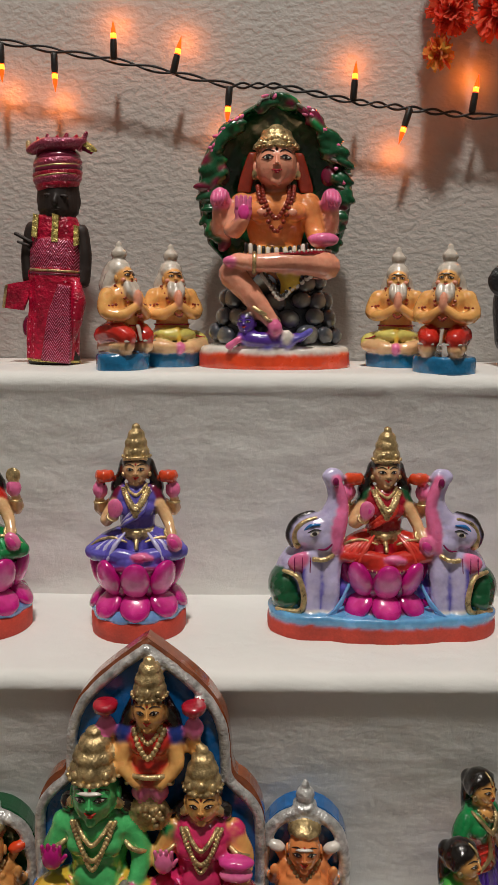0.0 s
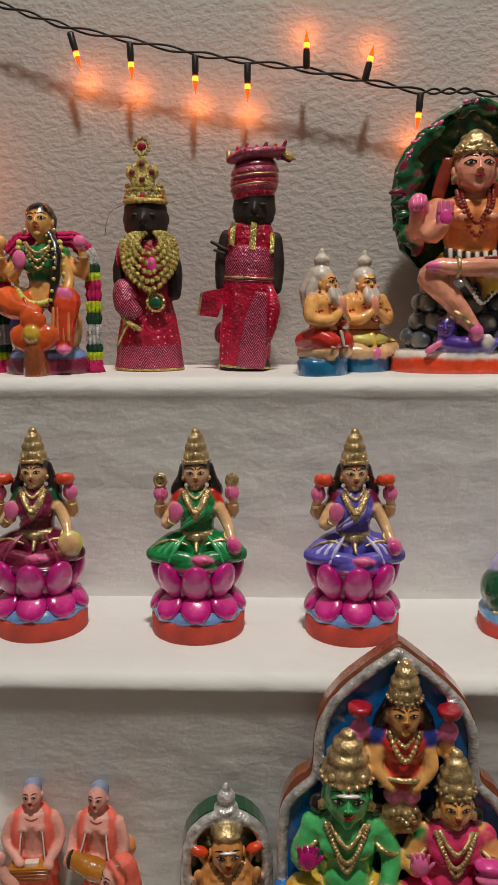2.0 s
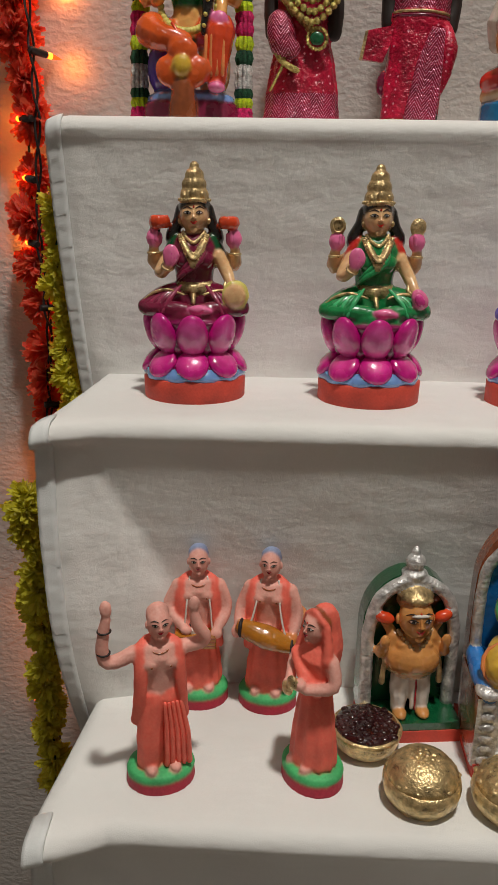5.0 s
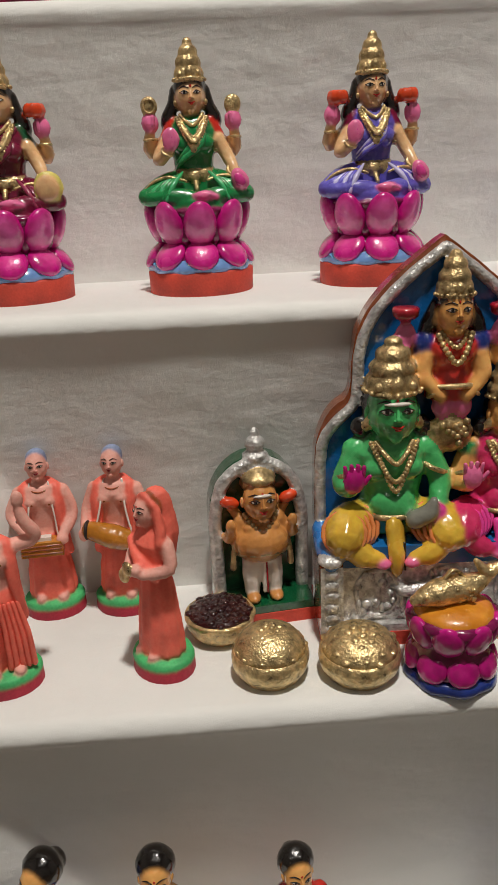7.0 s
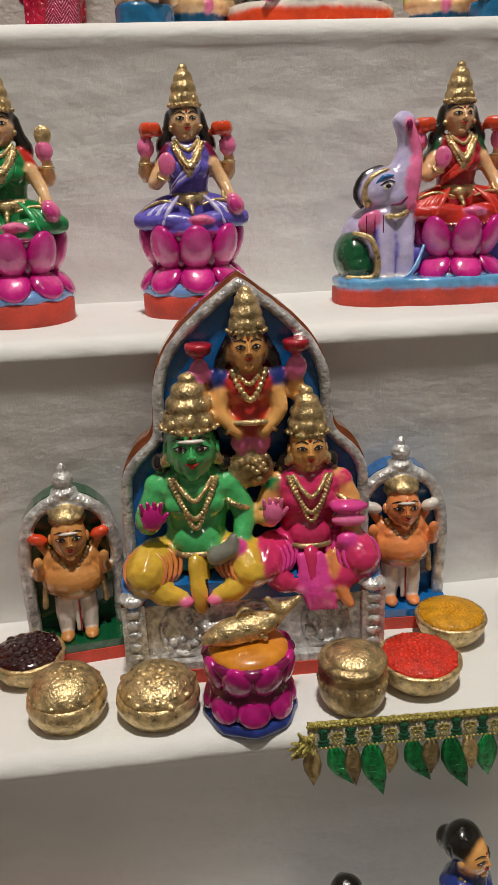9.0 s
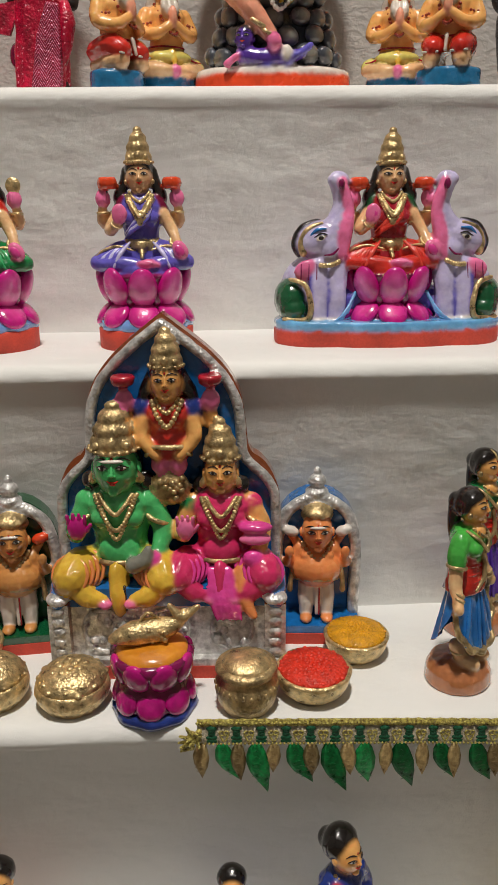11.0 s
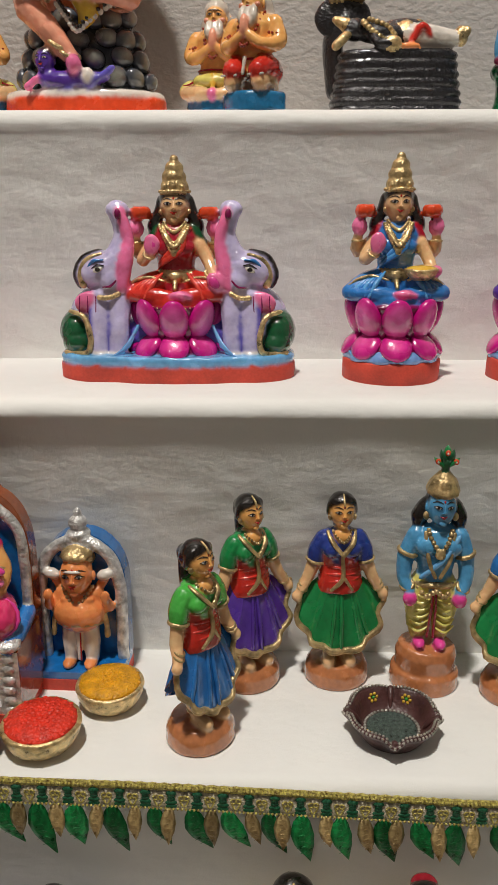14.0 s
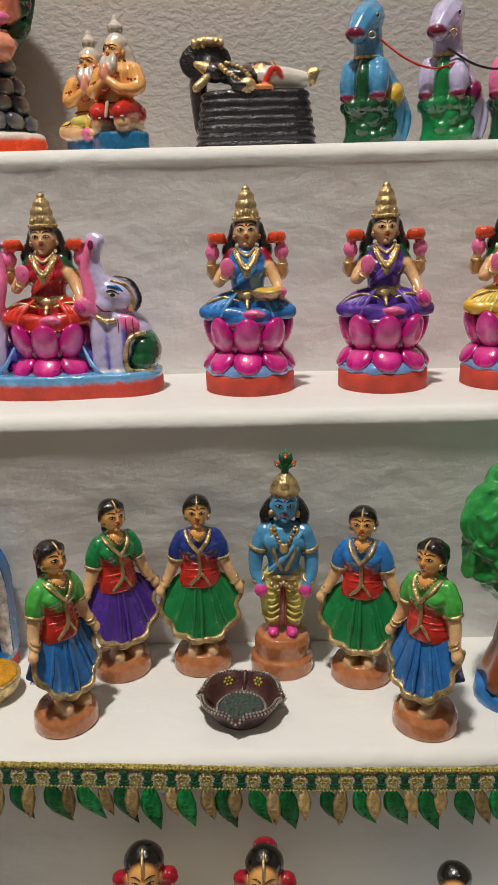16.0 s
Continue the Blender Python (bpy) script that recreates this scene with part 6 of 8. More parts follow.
def niche_figure(wall, skin, cap, conch, label):
    """A small pot-bellied figure in a silver-rimmed arched niche."""
    c = Clay()
    out = [(-4.0, 0), (4.0, 0), (4.0, 1.2), (-4.0, 1.2)]
    c.slab(out, -3.0, 1.6, TERRA, round_=0.02)
    c.slab([(-4.0, 1.15), (4.0, 1.15), (3.9, 1.9), (-3.9, 1.9)], -2.9, 1.6, wall, round_=0.03)
    arch = [(-3.7, 1.5), (3.7, 1.5), (3.7, 9.0)] + [(3.7 * math.cos(a), 9.0 + 4.6 * math.sin(a)) for a in (math.pi * k / 14 for k in range(1, 14))] + [(-3.7, 9.0)]
    c.slab([(x * 1.06, z * 1.015) for x, z in arch], 0.4, 2.2, wall, round_=0.0)
    c.limb([(-3.5, -0.1, 1.9), (-3.55, -0.1, 6.0), (-3.5, -0.1, 9.2), (-2.6, -0.1, 12.0), (0, -0.1, 13.4), (2.6, -0.1, 12.0), (3.5, -0.1, 9.2), (3.55, -0.1, 6.0), (3.5, -0.1, 1.9)], [0.55] * 9, SILVER, steps=5)
    c.lathe([(1.0, 0), (1.1, 0.4), (0.6, 0.7), (0.85, 1.2), (0.7, 1.7), (0.3, 2.0), (0.4, 2.3), (0.05, 2.7)], SILVER, at=(0, 0.3, 13.5), seg=16)
    for s in (-1, 1):
        c.limb([(s * 0.75, -0.8, 5.6), (s * 0.9, -1.0, 3.6), (s * 0.95, -1.1, 2.2)], [0.95, 0.8, 0.6], WHITE)
        c.limb([(s * 0.8, -1.6, 3.4), (s * 1.3, -1.5, 3.3)], [0.15, 0.12], CRIMSON, seg=5)
        c.ball(s * 0.95, -1.8, 2.2, 0.6, 0.9, 0.45, skin)
        c.limb([(s * 1.5, -0.5, 8.6), (s * 2.6, -0.6, 7.2), (s * 2.5, -1.3, 8.0)], [0.6, 0.55, 0.42], skin)
        c.ball(s * 2.5, -1.5, 8.6, 0.45, 0.35, 0.65, skin)
        c.limb([(s * 1.7, -0.2, 8.9), (s * 2.3, -0.2, 9.8)], [0.45, 0.4], skin)
        c.ball(s * 2.35, -0.6, 10.3, 0.8, 0.5, 0.5, conch, rot=(0, s * -20, 0))
        c.limb([(s * 2.3, -0.9, 6.6), (s * 2.4, -1.0, 4.6)], [0.2, 0.3], OLDGOLD, seg=7)
    c.limb([(0, -1.6, 5.4), (0, -1.8, 2.6)], [0.3, 0.22], WHITE, seg=7)
    c.limb([(0.2, -1.85, 5.2), (0.2, -2.05, 2.6)], [0.08, 0.08], CRIMSON, seg=5)
    c.ball(0, -1.0, 6.8, 2.3, 1.6, 1.75, skin)
    c.ring(0, -0.9, 5.9, 1.9, 0.22, OLDGOLD, rot=(-14, 0, 0), sy=0.75)
    c.ball(0, -0.6, 8.3, 1.8, 1.0, 1.0, skin)
    for s in (-1, 1):
        c.ball(s * 0.8, -1.35, 8.2, 0.75, 0.45, 0.5, skin)
    necklace(c, -1.5, 9.3, 1.3, 1.3, GOLD, 0.2, 13)
    head(c, 0, -1.0, 10.5, 1.65, skin, mark=RED, long=1.05)
    c.ball(0, -2.3, 11.3, 0.8, 0.2, 0.14, WHITE, seg=9, rings=4)
    c.ball(0, -0.2, 11.75, 1.5, 1.1, 0.85, cap)
    c.lathe([(1.3, 0), (1.42, 0.25), (1.15, 0.6), (0.6, 0.95), (0.1, 1.1)], cap, at=(0, -0.7, 12.0), seg=18, flute=9, amp=0.05)
    return c.object("niche_figurine", label, "figurine", "arched niche figurines", cast=0.12)


def throne_group():
    """Three crowned figures on a blue throne with a silver front."""
    c = Clay()
    half = [(9.6, 1.0), (9.7, 13.5), (9.3, 16.0), (8.2, 17.9), (6.8, 18.7), (6.7, 21.8), (6.2, 24.2), (4.7, 26.5), (2.4, 28.5), (0.0, 30.3)]
    for _ in range(2):
        cut = [half[0]]
        for (x0, z0), (x1, z1) in zip(half, half[1:]):
            cut += [(x0 * 0.75 + x1 * 0.25, z0 * 0.75 + z1 * 0.25), (x0 * 0.25 + x1 * 0.75, z0 * 0.25 + z1 * 0.75)]
        half = cut + [half[-1]]
    out = half + [(-x, z) for x, z in half[-2::-1]]
    c.slab(out, 0.5, 2.0, BROWN, round_=0.0)
    c.slab([(x * 0.93, 1.2 + (z - 1.2) * 0.955) for x, z in out], 0.36, 1.2, ROYAL, round_=0.0)
    rim = [(-9.2, 0.1, 6.5), (-9.2, 0.1, 13.4), (-8.6, 0.1, 16.0), (-6.7, 0.1, 18.0), (-6.3, 0.1, 19.5), (-6.2, 0.1, 21.8), (-5.6, 0.1, 24.0), (-4.2, 0.1, 26.0), (-2.1, 0.1, 27.9), (0, 0.1, 29.5)]
    for s in (-1, 1):
        pts = [(-s * x, y, z) for x, y, z in rim]
        c.limb(pts, [0.46] * len(pts), SILVER, steps=4)
        c.limb([(s * 9.2, -0.2, 8.0), (s * 9.2, -2.5, 7.6), (s * 9.0, -4.6, 7.2)], [0.8, 0.85, 0.75], BLUE)
        c.slab([(s * 9.0 - 0.9, 1.0), (s * 9.0 + 0.9, 1.0), (s * 9.0 + 0.9, 7.2), (s * 9.0 - 0.9, 7.2)], -5.0, 0.5, SILVER, side=BROWN, round_=0.05)
        for q in range(6):
            c.ball(s * 9.0, -5.05, 1.7 + 0.95 * q, 0.55, 0.2, 0.42, SILVER, seg=9, rings=5)
        c.lathe([(1.0, 0), (1.05, 0.4), (0.5, 0.7)], SILVER, at=(s * 9.0, -4.4, 7.2), seg=14)
    # silver front with reliefs, red plinth, blue seat
    c.slab([(-9.8, 0), (9.8, 0), (9.8, 1.3), (-9.8, 1.3)], -5.1, 2.6, TERRA, round_=0.01)
    c.slab([(-8.1, 1.2), (8.1, 1.2), (8.1, 6.7), (-8.1, 6.7)], -4.2, 0.5, SILVER)
    c.slab([(-8.1, 1.25), (8.1, 1.25), (8.1, 1.9), (-8.1, 1.9)], -5.0, -4.1, SILVER, round_=0.02)
    random.seed(5)
    for i in range(3):
        x0 = -5.4 + 5.4 * i
        c.ring(x0, -4.25, 4.3, 1.7, 0.2, SILVER, rot=(90, 0, 0), sy=1.15, seg=22)
        for q in range(14):
            c.ball(x0 + random.uniform(-1.5, 1.5), -4.3, 4.3 + random.uniform(-1.7, 1.7), random.uniform(0.2, 0.45), 0.25, random.uniform(0.2, 0.5), SILVER, seg=7, rings=4)
    c.limb([(-3.6, -4.5, 4.6), (-1.6, -4.6, 4.7), (-0.8, -4.6, 5.3)], [0.6, 0.6, 0.4], SILVER)
    for x in (-3.5, -3.0, -1.9, -1.4):
        c.limb([(x, -4.5, 4.4), (x, -4.5, 3.1)], [0.22, 0.18], SILVER, seg=6)
    c.slab([(-8.6, 6.6), (8.6, 6.6), (8.6, 8.3), (-8.6, 8.3)], -4.4, 0.6, ROYAL, round_=0.03)

    # green crowned figure
    def sitter(x, skin, robe, top, z, k, crown_h, size):
        old = c.top
        c.top = old @ Matrix.Translation((x, -1.2, z)) @ Matrix.Scale(k, 4)
        fold = ORANGE if robe is YELLOW else HOTPINK
        for s in (-1, 1):
            c.limb([(s * 1.0, 0.6, 1.0), (s * 3.0, -1.3, 1.6), (s * 3.6, -2.6, 1.2)], [1.4, 1.6, 1.5], robe)
            for q in range(4):
                c.ring(s * (2.6 + 0.35 * q), -1.6 - 0.35 * q, 1.45, 1.5, 0.16, fold, rot=(60, s * 35, 0), seg=14)
            c.limb([(s * 3.3, -2.5, 0.7), (s * 2.3, -2.9, -0.2), (s * 1.3, -2.9, -0.5)], [1.1, 0.95, 0.6], robe)
            c.ball(s * 1.0, -3.3, -0.7, 0.6, 0.5, 0.4, PINK)
        c.limb([(0, -2.0, 1.4), (0.1, -2.5, -0.3), (0.1, -2.7, -1.3)], [1.1, 1.1, 0.8], robe, flat=0.6)
        c.limb([(0.5, -2.9, 0.6), (0.6, -3.0, -1.4)], [0.12, 0.1], BLACK, seg=5)
        c.lathe([(2.2, 0.6), (2.3, 2.2), (2.1, 3.4), (2.4, 5.2), (2.6, 6.6), (1.9, 7.6), (0.9, 8.1)], top, sy=0.72)
        c.ball(0, -1.3, 2.8, 1.7, 0.9, 1.3, top)
        c.ring(0, -0.4, 1.9, 2.05, 0.24, OLDGOLD, rot=(-10, 0, 0), sy=0.85)
        for s in (-1, 1):
            c.ball(s * 1.1, -1.3, 5.6, 1.0, 0.6, 0.8, top)
            c.limb([(s * 2.4, 0, 6.7), (s * 3.4, -0.5, 4.4), (s * 3.0, -1.8, 4.4 if s < 0 else 2.8)], [0.9, 0.85, 0.6], skin)
            c.ring(s * 3.0, -0.3, 5.3, 0.95, 0.2, GOLD, rot=(0, s * 25, 0))
            c.ball(s * 2.5, 0, 6.5, 1.0, 0.95, 1.0, skin if robe is YELLOW else (GREEN if s < 0 else ROSE))
        hand(c, -2.9, -2.3, 5.2, 1.0, MAGENTA if skin is BODYGREEN else PINK)
        c.ball(2.6, -2.5, 2.6, 0.9, 0.6, 0.8, HOTPINK)
        for d, w in ((1.3, 1.2), (2.6, 1.6), (3.3, 1.3)):
            necklace(c, -1.75, 7.5, w, d, GOLD, 0.19, 27)
        c.limb([(0, 0, 7.2), (0, -0.1, 8.2)], [0.8, 0.75], skin)
        head(c, 0, -0.5, 9.5, size, skin, mark=RED, long=1.12)
        c.ball(0, 0.5, 9.6, size, 1.3, size, HAIR)
        for s in (-1, 1):
            c.ball(s * 1.05 * size, 0.1, 8.2, 0.75, 0.7, 0.8, HAIR)
            c.ball(s * 0.9 * size, -0.7, 8.7, 0.3, 0.3, 0.5, GOLD, seg=8, rings=5)
        crown(c, 0, -0.2, 9.5 + 0.68 * size, 0.9 * size, crown_h, OLDGOLD)
        c.top = old
    sitter(-4.0, BODYGREEN, YELLOW, BODYGREEN, 7.8, 1.08, 3.8, 2.0)
    c.ball(-4.0, -3.55, 19.1, 1.05, 0.25, 0.16, WHITE, seg=10, rings=4)
    c.limb([(-2.6, -4.0, 10.2), (-1.6, -4.2, 10.9), (-1.3, -4.2, 11.8)], [0.8, 0.7, 0.35], GREY)
    sitter(4.6, SKIN2, ROSE, ROSE, 8.0, 1.0, 3.6, 1.6)
    for q in range(5):
        c.limb([(3.6 + 0.4 * q, -3.6, 9.6), (3.8 + 0.45 * q, -4.6, 7.4), (4.2 + 0.5 * q, -4.8, 5.6)], [0.3, 0.32, 0.2], HOTPINK, seg=7)
    c.limb([(6.2, -3.4, 9.4), (6.6, -4.5, 7.2), (7.2, -4.9, 6.0)], [0.6, 0.6, 0.4], ORANGE)
    c.ball(7.4, -3.2, 13.2, 1.5, 0.8, 0.5, HOTPINK)
    c.ball(7.4, -3.3, 12.2, 1.4, 0.8, 0.5, PINK)
    # the upper figure
    old = c.top
    c.top = Matrix.Translation((0.4, -0.9, 16.3))
    c.ball(0, -0.6, -0.2, 1.7, 0.7, 1.6, OLDGOLD)
    for i in range(14):
        c.ball(random.uniform(-1.1, 1.1), -1.25, random.uniform(-1.3, 0.9), 0.3, 0.25, 0.3, OLDGOLD, seg=7, rings=4)
    c.lathe([(1.9, 2.4), (1.9, 3.4), (1.5, 4.6), (2.0, 5.8), (2.1, 6.5), (1.3, 7.2), (0.6, 7.5)], RED, sy=0.65)
    for s in (-1, 1):
        c.ball(s * 0.75, -0.7, 1.9, 0.8, 0.6, 0.9, PINK)
        c.ball(s * 2.0, 0, 6.4, 0.9, 0.8, 1.0, NAVY)
        c.limb([(s * 2.0, -0.3, 5.8), (s * 2.15, -0.8, 4.2), (s * 1.0, -1.2, 2.8)], [0.65, 0.6, 0.45], SKIN2)
        c.ring(s * 1.5, -0.9, 3.1, 0.5, 0.16, GOLD, rot=(0, s * 45, 0))
        c.limb([(s * 2.4, 0.4, 6.2), (s * 3.4, 0.2, 5.0), (s * 3.6, -0.2, 6.4)], [0.5, 0.5, 0.45], SKIN2)
        c.ball(s * 3.5, -0.3, 7.2, 0.8, 0.5, 1.0, PINK)
        c.lathe([(0.5, 0), (0.95, 0.3), (1.05, 0.9), (0.9, 1.0)], CRIMSON, at=(s * 3.5, -0.3, 8.3), seg=14)
        c.limb([(s * 1.0, 0.2, 9.4), (s * 1.7, 0.2, 7.9), (s * 2.1, 0.2, 7.2)], [0.6, 0.7, 0.5], HAIR)
        c.ball(s * 0.7, -0.9, 5.9, 0.75, 0.5, 0.7, RED)
    c.ring(0, -0.3, 3.3, 1.85, 0.22, GOLD, rot=(-12, 0, 0), sy=0.7)
    necklace(c, -1.3, 7.2, 1.2, 1.9, GOLD, 0.24, 15)
    necklace(c, -1.0, 7.3, 0.9, 0.9, GOLD, 0.22, 11)
    head(c, 0, -0.4, 8.8, 1.5, SKIN2, mark=RED, hair=HAIR)
    c.ball(0, 0.35, 9.0, 1.55, 1.1, 1.6, HAIR)
    crown(c, 0, -0.1, 9.9, 1.3, 3.3, OLDGOLD)
    c.top = old
    return c.object("throne_figurine", "three crowned clay figures on a blue throne with silver front", "figurine", cast=0.16)


def dancer(skirt, blouse, label, spread=1.0):
    """A standing dancer holding her pleated skirt out to both sides."""
    c = Clay()
    c.lathe([(2.7, 0), (2.9, 0.4), (2.8, 1.4), (2.4, 2.1), (0.5, 2.4)], CLAY, sy=0.95, seg=30)
    for s in (-1, 1):
        c.limb([(s * 0.8, 0, 3.6), (s * 0.8, -0.6, 2.6), (s * 0.95, -1.7, 2.5)], [0.65, 0.6, 0.55], SKIN)
        c.ring(s * 0.8, -0.2, 3.1, 0.55, 0.13, OLDGOLD)
    n, rows = 66, []
    for i in range(11):
        u = i / 10
        row = []
        for j in range(n):
            a = 2 * math.pi * j / n
            sn = math.sin(a)
            pleat = 1 + 0.085 * u * math.cos(11 * a + 0.7 * math.sin(3 * a))
            x = math.cos(a) * (1.5 + (3.75 * spread - 1.5) * u ** 0.75) * pleat
            y = sn * (1.1 + 1.0 * u) * pleat - 0.45 * u * (1 - abs(sn))
            z = 9.9 - u * (1.6 + 4.9 * abs(sn) ** 0.65)
            row.append((x, y, z))
        rows.append(row)
    c.grid(rows, skirt, caps=False)
    c.grid([[(x * 0.9, y * 0.9, z + 0.1) for x, y, z in rows[-1]], rows[-1]], skirt, caps=False)
    c.limb([(x, y - 0.03, z + 0.12) for x, y, z in (rows[-1][j % n] for j in range(n // 2, n + 1))], [0.16] * (n // 2 + 1), OLDGOLD, seg=6, steps=1)
    c.limb([(x, y - 0.05, z + 0.4) for x, y, z in (rows[-1][j % n] for j in range(n // 2, n + 1))], [0.27] * (n // 2 + 1), OLDGOLD, seg=6, steps=1)
    for j in (2, 4, 5, 7, 8):
        u = (j - 5) / 5
        a = -math.pi / 2 + u * 1.25
        c.limb([((1.3 + 0.1) * math.cos(a), 1.12 * math.sin(a), 9.4), (2.6 * math.cos(a), 1.75 * math.sin(a), 8.9 - 2.4 * abs(math.sin(a)) ** 0.65), (3.55 * math.cos(a), 2.1 * math.sin(a), 8.4 - 4.4 * abs(math.sin(a)) ** 0.65)], [0.1, 0.2, 0.14], skirt, seg=7)
    c.lathe([(2.0, 8.7), (2.05, 9.3), (1.8, 10.3), (1.62, 11.2), (1.75, 12.1)], RED, sy=0.76, flute=5, amp=0.02, seg=30)
    for q in range(3):
        c.ring(0, 0.0, 9.7 + 0.6 * q, 1.8 - 0.1 * q, 0.14, RED, rot=(-8, 6 * (q - 1), 0), sy=0.76)
    c.limb([(-0.9, -1.35, 9.1), (0, -1.55, 10.2), (0, -1.25, 12.2)], [0.16, 0.2, 0.16], OLDGOLD, seg=7)
    c.limb([(0.9, -1.35, 9.1), (0.2, -1.55, 10.2)], [0.14, 0.14], OLDGOLD, seg=7)
    c.lathe([(1.65, 11.4), (1.8, 12.3), (1.85, 13.2), (1.4, 13.95), (0.65, 14.3)], blouse, sy=0.75)
    for s in (-1, 1):
        c.ball(s * 0.8, -0.95, 12.6, 0.85, 0.65, 0.75, blouse)
        c.limb([(s * 1.45, 0, 13.3), (s * 2.0, 0, 12.3), (s * 2.15, -0.1, 11.5)], [0.8, 0.82, 0.76], blouse)
        c.ring(s * 2.18, -0.1, 11.35, 0.74, 0.14, OLDGOLD, rot=(0, s * -15, 0))
        c.limb([(s * 2.2, -0.1, 11.4), (s * (1.3 + 1.5 * spread), -0.3, 9.9), (s * 3.5 * spread, -0.6 - 2 * (1 - spread), 8.7)], [0.62, 0.55, 0.42], SKIN)
        for q in (0, 0.35):
            c.ring(s * (3.3 - q * 0.4) * spread, -0.5 + q * 0.2 - 2 * (1 - spread), 9.0 + q, 0.42, 0.12, OLDGOLD, rot=(25, s * -20, 0))
        c.ball(s * 3.75 * spread, -0.7 - 2 * (1 - spread), 8.3, 0.48, 0.45, 0.5, SKIN)
    c.raw = True
    for s in (-1, 1):
        c.limb([(s * 1.15, -0.35, 14.0), (s * 0.85, -1.3, 13.35), (0, -1.62, 12.35)], [0.2, 0.24, 0.22], OLDGOLD, seg=7, flat=0.6)
    c.raw = False
    c.ball(0, -0.75, 13.75, 0.8, 0.62, 0.75, SKIN2)
    necklace(c, -1.15, 14.2, 0.8, 0.75, OLDGOLD, 0.13, 13)
    c.limb([(0, 0, 13.9), (0, -0.15, 15.0)], [0.55, 0.52], SKIN2)
    head(c, 0, -0.25, 15.75, 1.25, SKIN2, mark=CRIMSON, long=1.12, hair=HAIR)
    c.ball(0, 0.4, 15.9, 1.2, 1.05, 1.3, HAIR)
    for s in (-1, 1):
        c.limb([(0, -0.45, 17.0), (s * 0.8, -0.35, 16.6), (s * 1.08, 0.0, 15.6)], [0.25, 0.4, 0.3], HAIR)
        c.ball(s * 1.05, -0.45, 15.3, 0.2, 0.2, 0.28, OLDGOLD, seg=7, rings=5)
    c.limb([(0, -1.2, 16.6), (0, -0.98, 17.02), (0, -0.5, 17.3)], [0.1, 0.09, 0.07], OLDGOLD, seg=6)
    c.ball(0, 1.2, 15.9, 0.75, 0.7, 0.8, HAIR)
    c.limb([(0, 1.3, 15.4), (0, 1.3, 13.4), (0, 1.2, 12.2)], [0.6, 0.5, 0.3], HAIR)
    return c.object("dancer_figurine", label, "figurine", "dancers in a ring", cast=0.12)


def flute_figure():
    """The blue crowned figure on a two-tier clay stand."""
    c = Clay()
    c.lathe([(2.9, 0), (3.05, 0.3), (3.0, 1.6), (2.6, 1.9), (2.65, 2.3), (2.7, 3.2), (2.4, 3.9), (1.0, 4.1)], CLAY, sy=0.9, seg=34)
    for s in (-1, 1):
        c.ball(s * 0.9, -0.9, 4.45, 0.55, 1.0, 0.45, HOTPINK)
        c.limb([(s * 0.8, 0, 9.6), (s * 1.15, -0.1, 7.6), (s * 0.95, 0, 5.0)], [1.25, 1.15, 0.8], LEMON)
        for q in range(6):
            z = 5.6 + 0.65 * q
            c.limb([(s * 0.25, -1.0, z + 0.4), (s * 1.1, -1.25, z), (s * 1.95, -0.6, z + 0.3)], [0.1, 0.16, 0.1], LEMON, seg=6)
        c.limb([(s * 0.12, -1.2, 9.4), (s * 0.2, -1.2, 7.0), (s * 0.25, -1.0, 5.0)], [0.12, 0.12, 0.12], CRIMSON, seg=6)
    c.lathe([(1.7, 9.2), (1.6, 10.0), (1.5, 10.8), (1.75, 12.4), (1.95, 13.6), (1.5, 14.5), (0.7, 14.9)], SUBLUE, sy=0.72)
    c.ring(0, 0, 9.7, 1.7, 0.3, OLDGOLD, rot=(-8, 0, 0), sy=0.75)
    c.beads([(-1.6, -0.6, 9.8), (-0.8, -1.5, 9.0), (0, -1.7, 9.6), (0.8, -1.5, 9.0), (1.6, -0.6, 9.8)], 0.24, OLDGOLD, 13)
    for s in (-1, 1):
        c.ball(s * 0.95, -1.0, 13.2, 0.95, 0.6, 0.8, SUBLUE)
        c.limb([(s * 1.8, 0, 13.9), (s * 2.5, 0, 12.0), (s * 2.6, -0.5, 10.2), (s * 2.1, -1.2, 9.2)], [0.8, 0.78, 0.62, 0.45], SUBLUE)
        c.ring(s * 2.4, 0, 12.3, 0.78, 0.2, OLDGOLD, rot=(0, s * -18, 0))
        c.ring(s * 2.35, -0.9, 9.7, 0.52, 0.16, OLDGOLD, rot=(30, s * 20, 0))
        c.ball(s * 2.1, -1.4, 8.7, 0.6, 0.5, 0.7, HOTPINK)
        c.limb([(s * 1.1, 0.4, 16.4), (s * 1.6, 0.4, 15.4), (s * 1.7, 0.3, 14.6)], [0.7, 0.8, 0.5], HAIR)
        c.ball(s * 1.2, -0.4, 15.7, 0.28, 0.25, 0.38, OLDGOLD, seg=8, rings=5)
        c.limb([(s * 1.2, -0.9, 14.4), (s * 0.9, -1.5, 12.4), (s * 0.2, -1.6, 10.8)], [0.18, 0.18, 0.16], OLDGOLD, seg=7)
    necklace(c, -1.35, 14.6, 1.0, 1.5, OLDGOLD, 0.22, 13)
    c.ball(0, -1.75, 12.9, 0.45, 0.2, 0.5, OLDGOLD, seg=9, rings=5)
    c.limb([(1.6, -1.0, 14.2), (0.2, -1.6, 12.2), (-1.3, -1.2, 10.6)], [0.2, 0.25, 0.2], SKY, seg=8)
    c.limb([(0, 0, 14.6), (0, -0.1, 15.6)], [0.62, 0.6], SUBLUE)
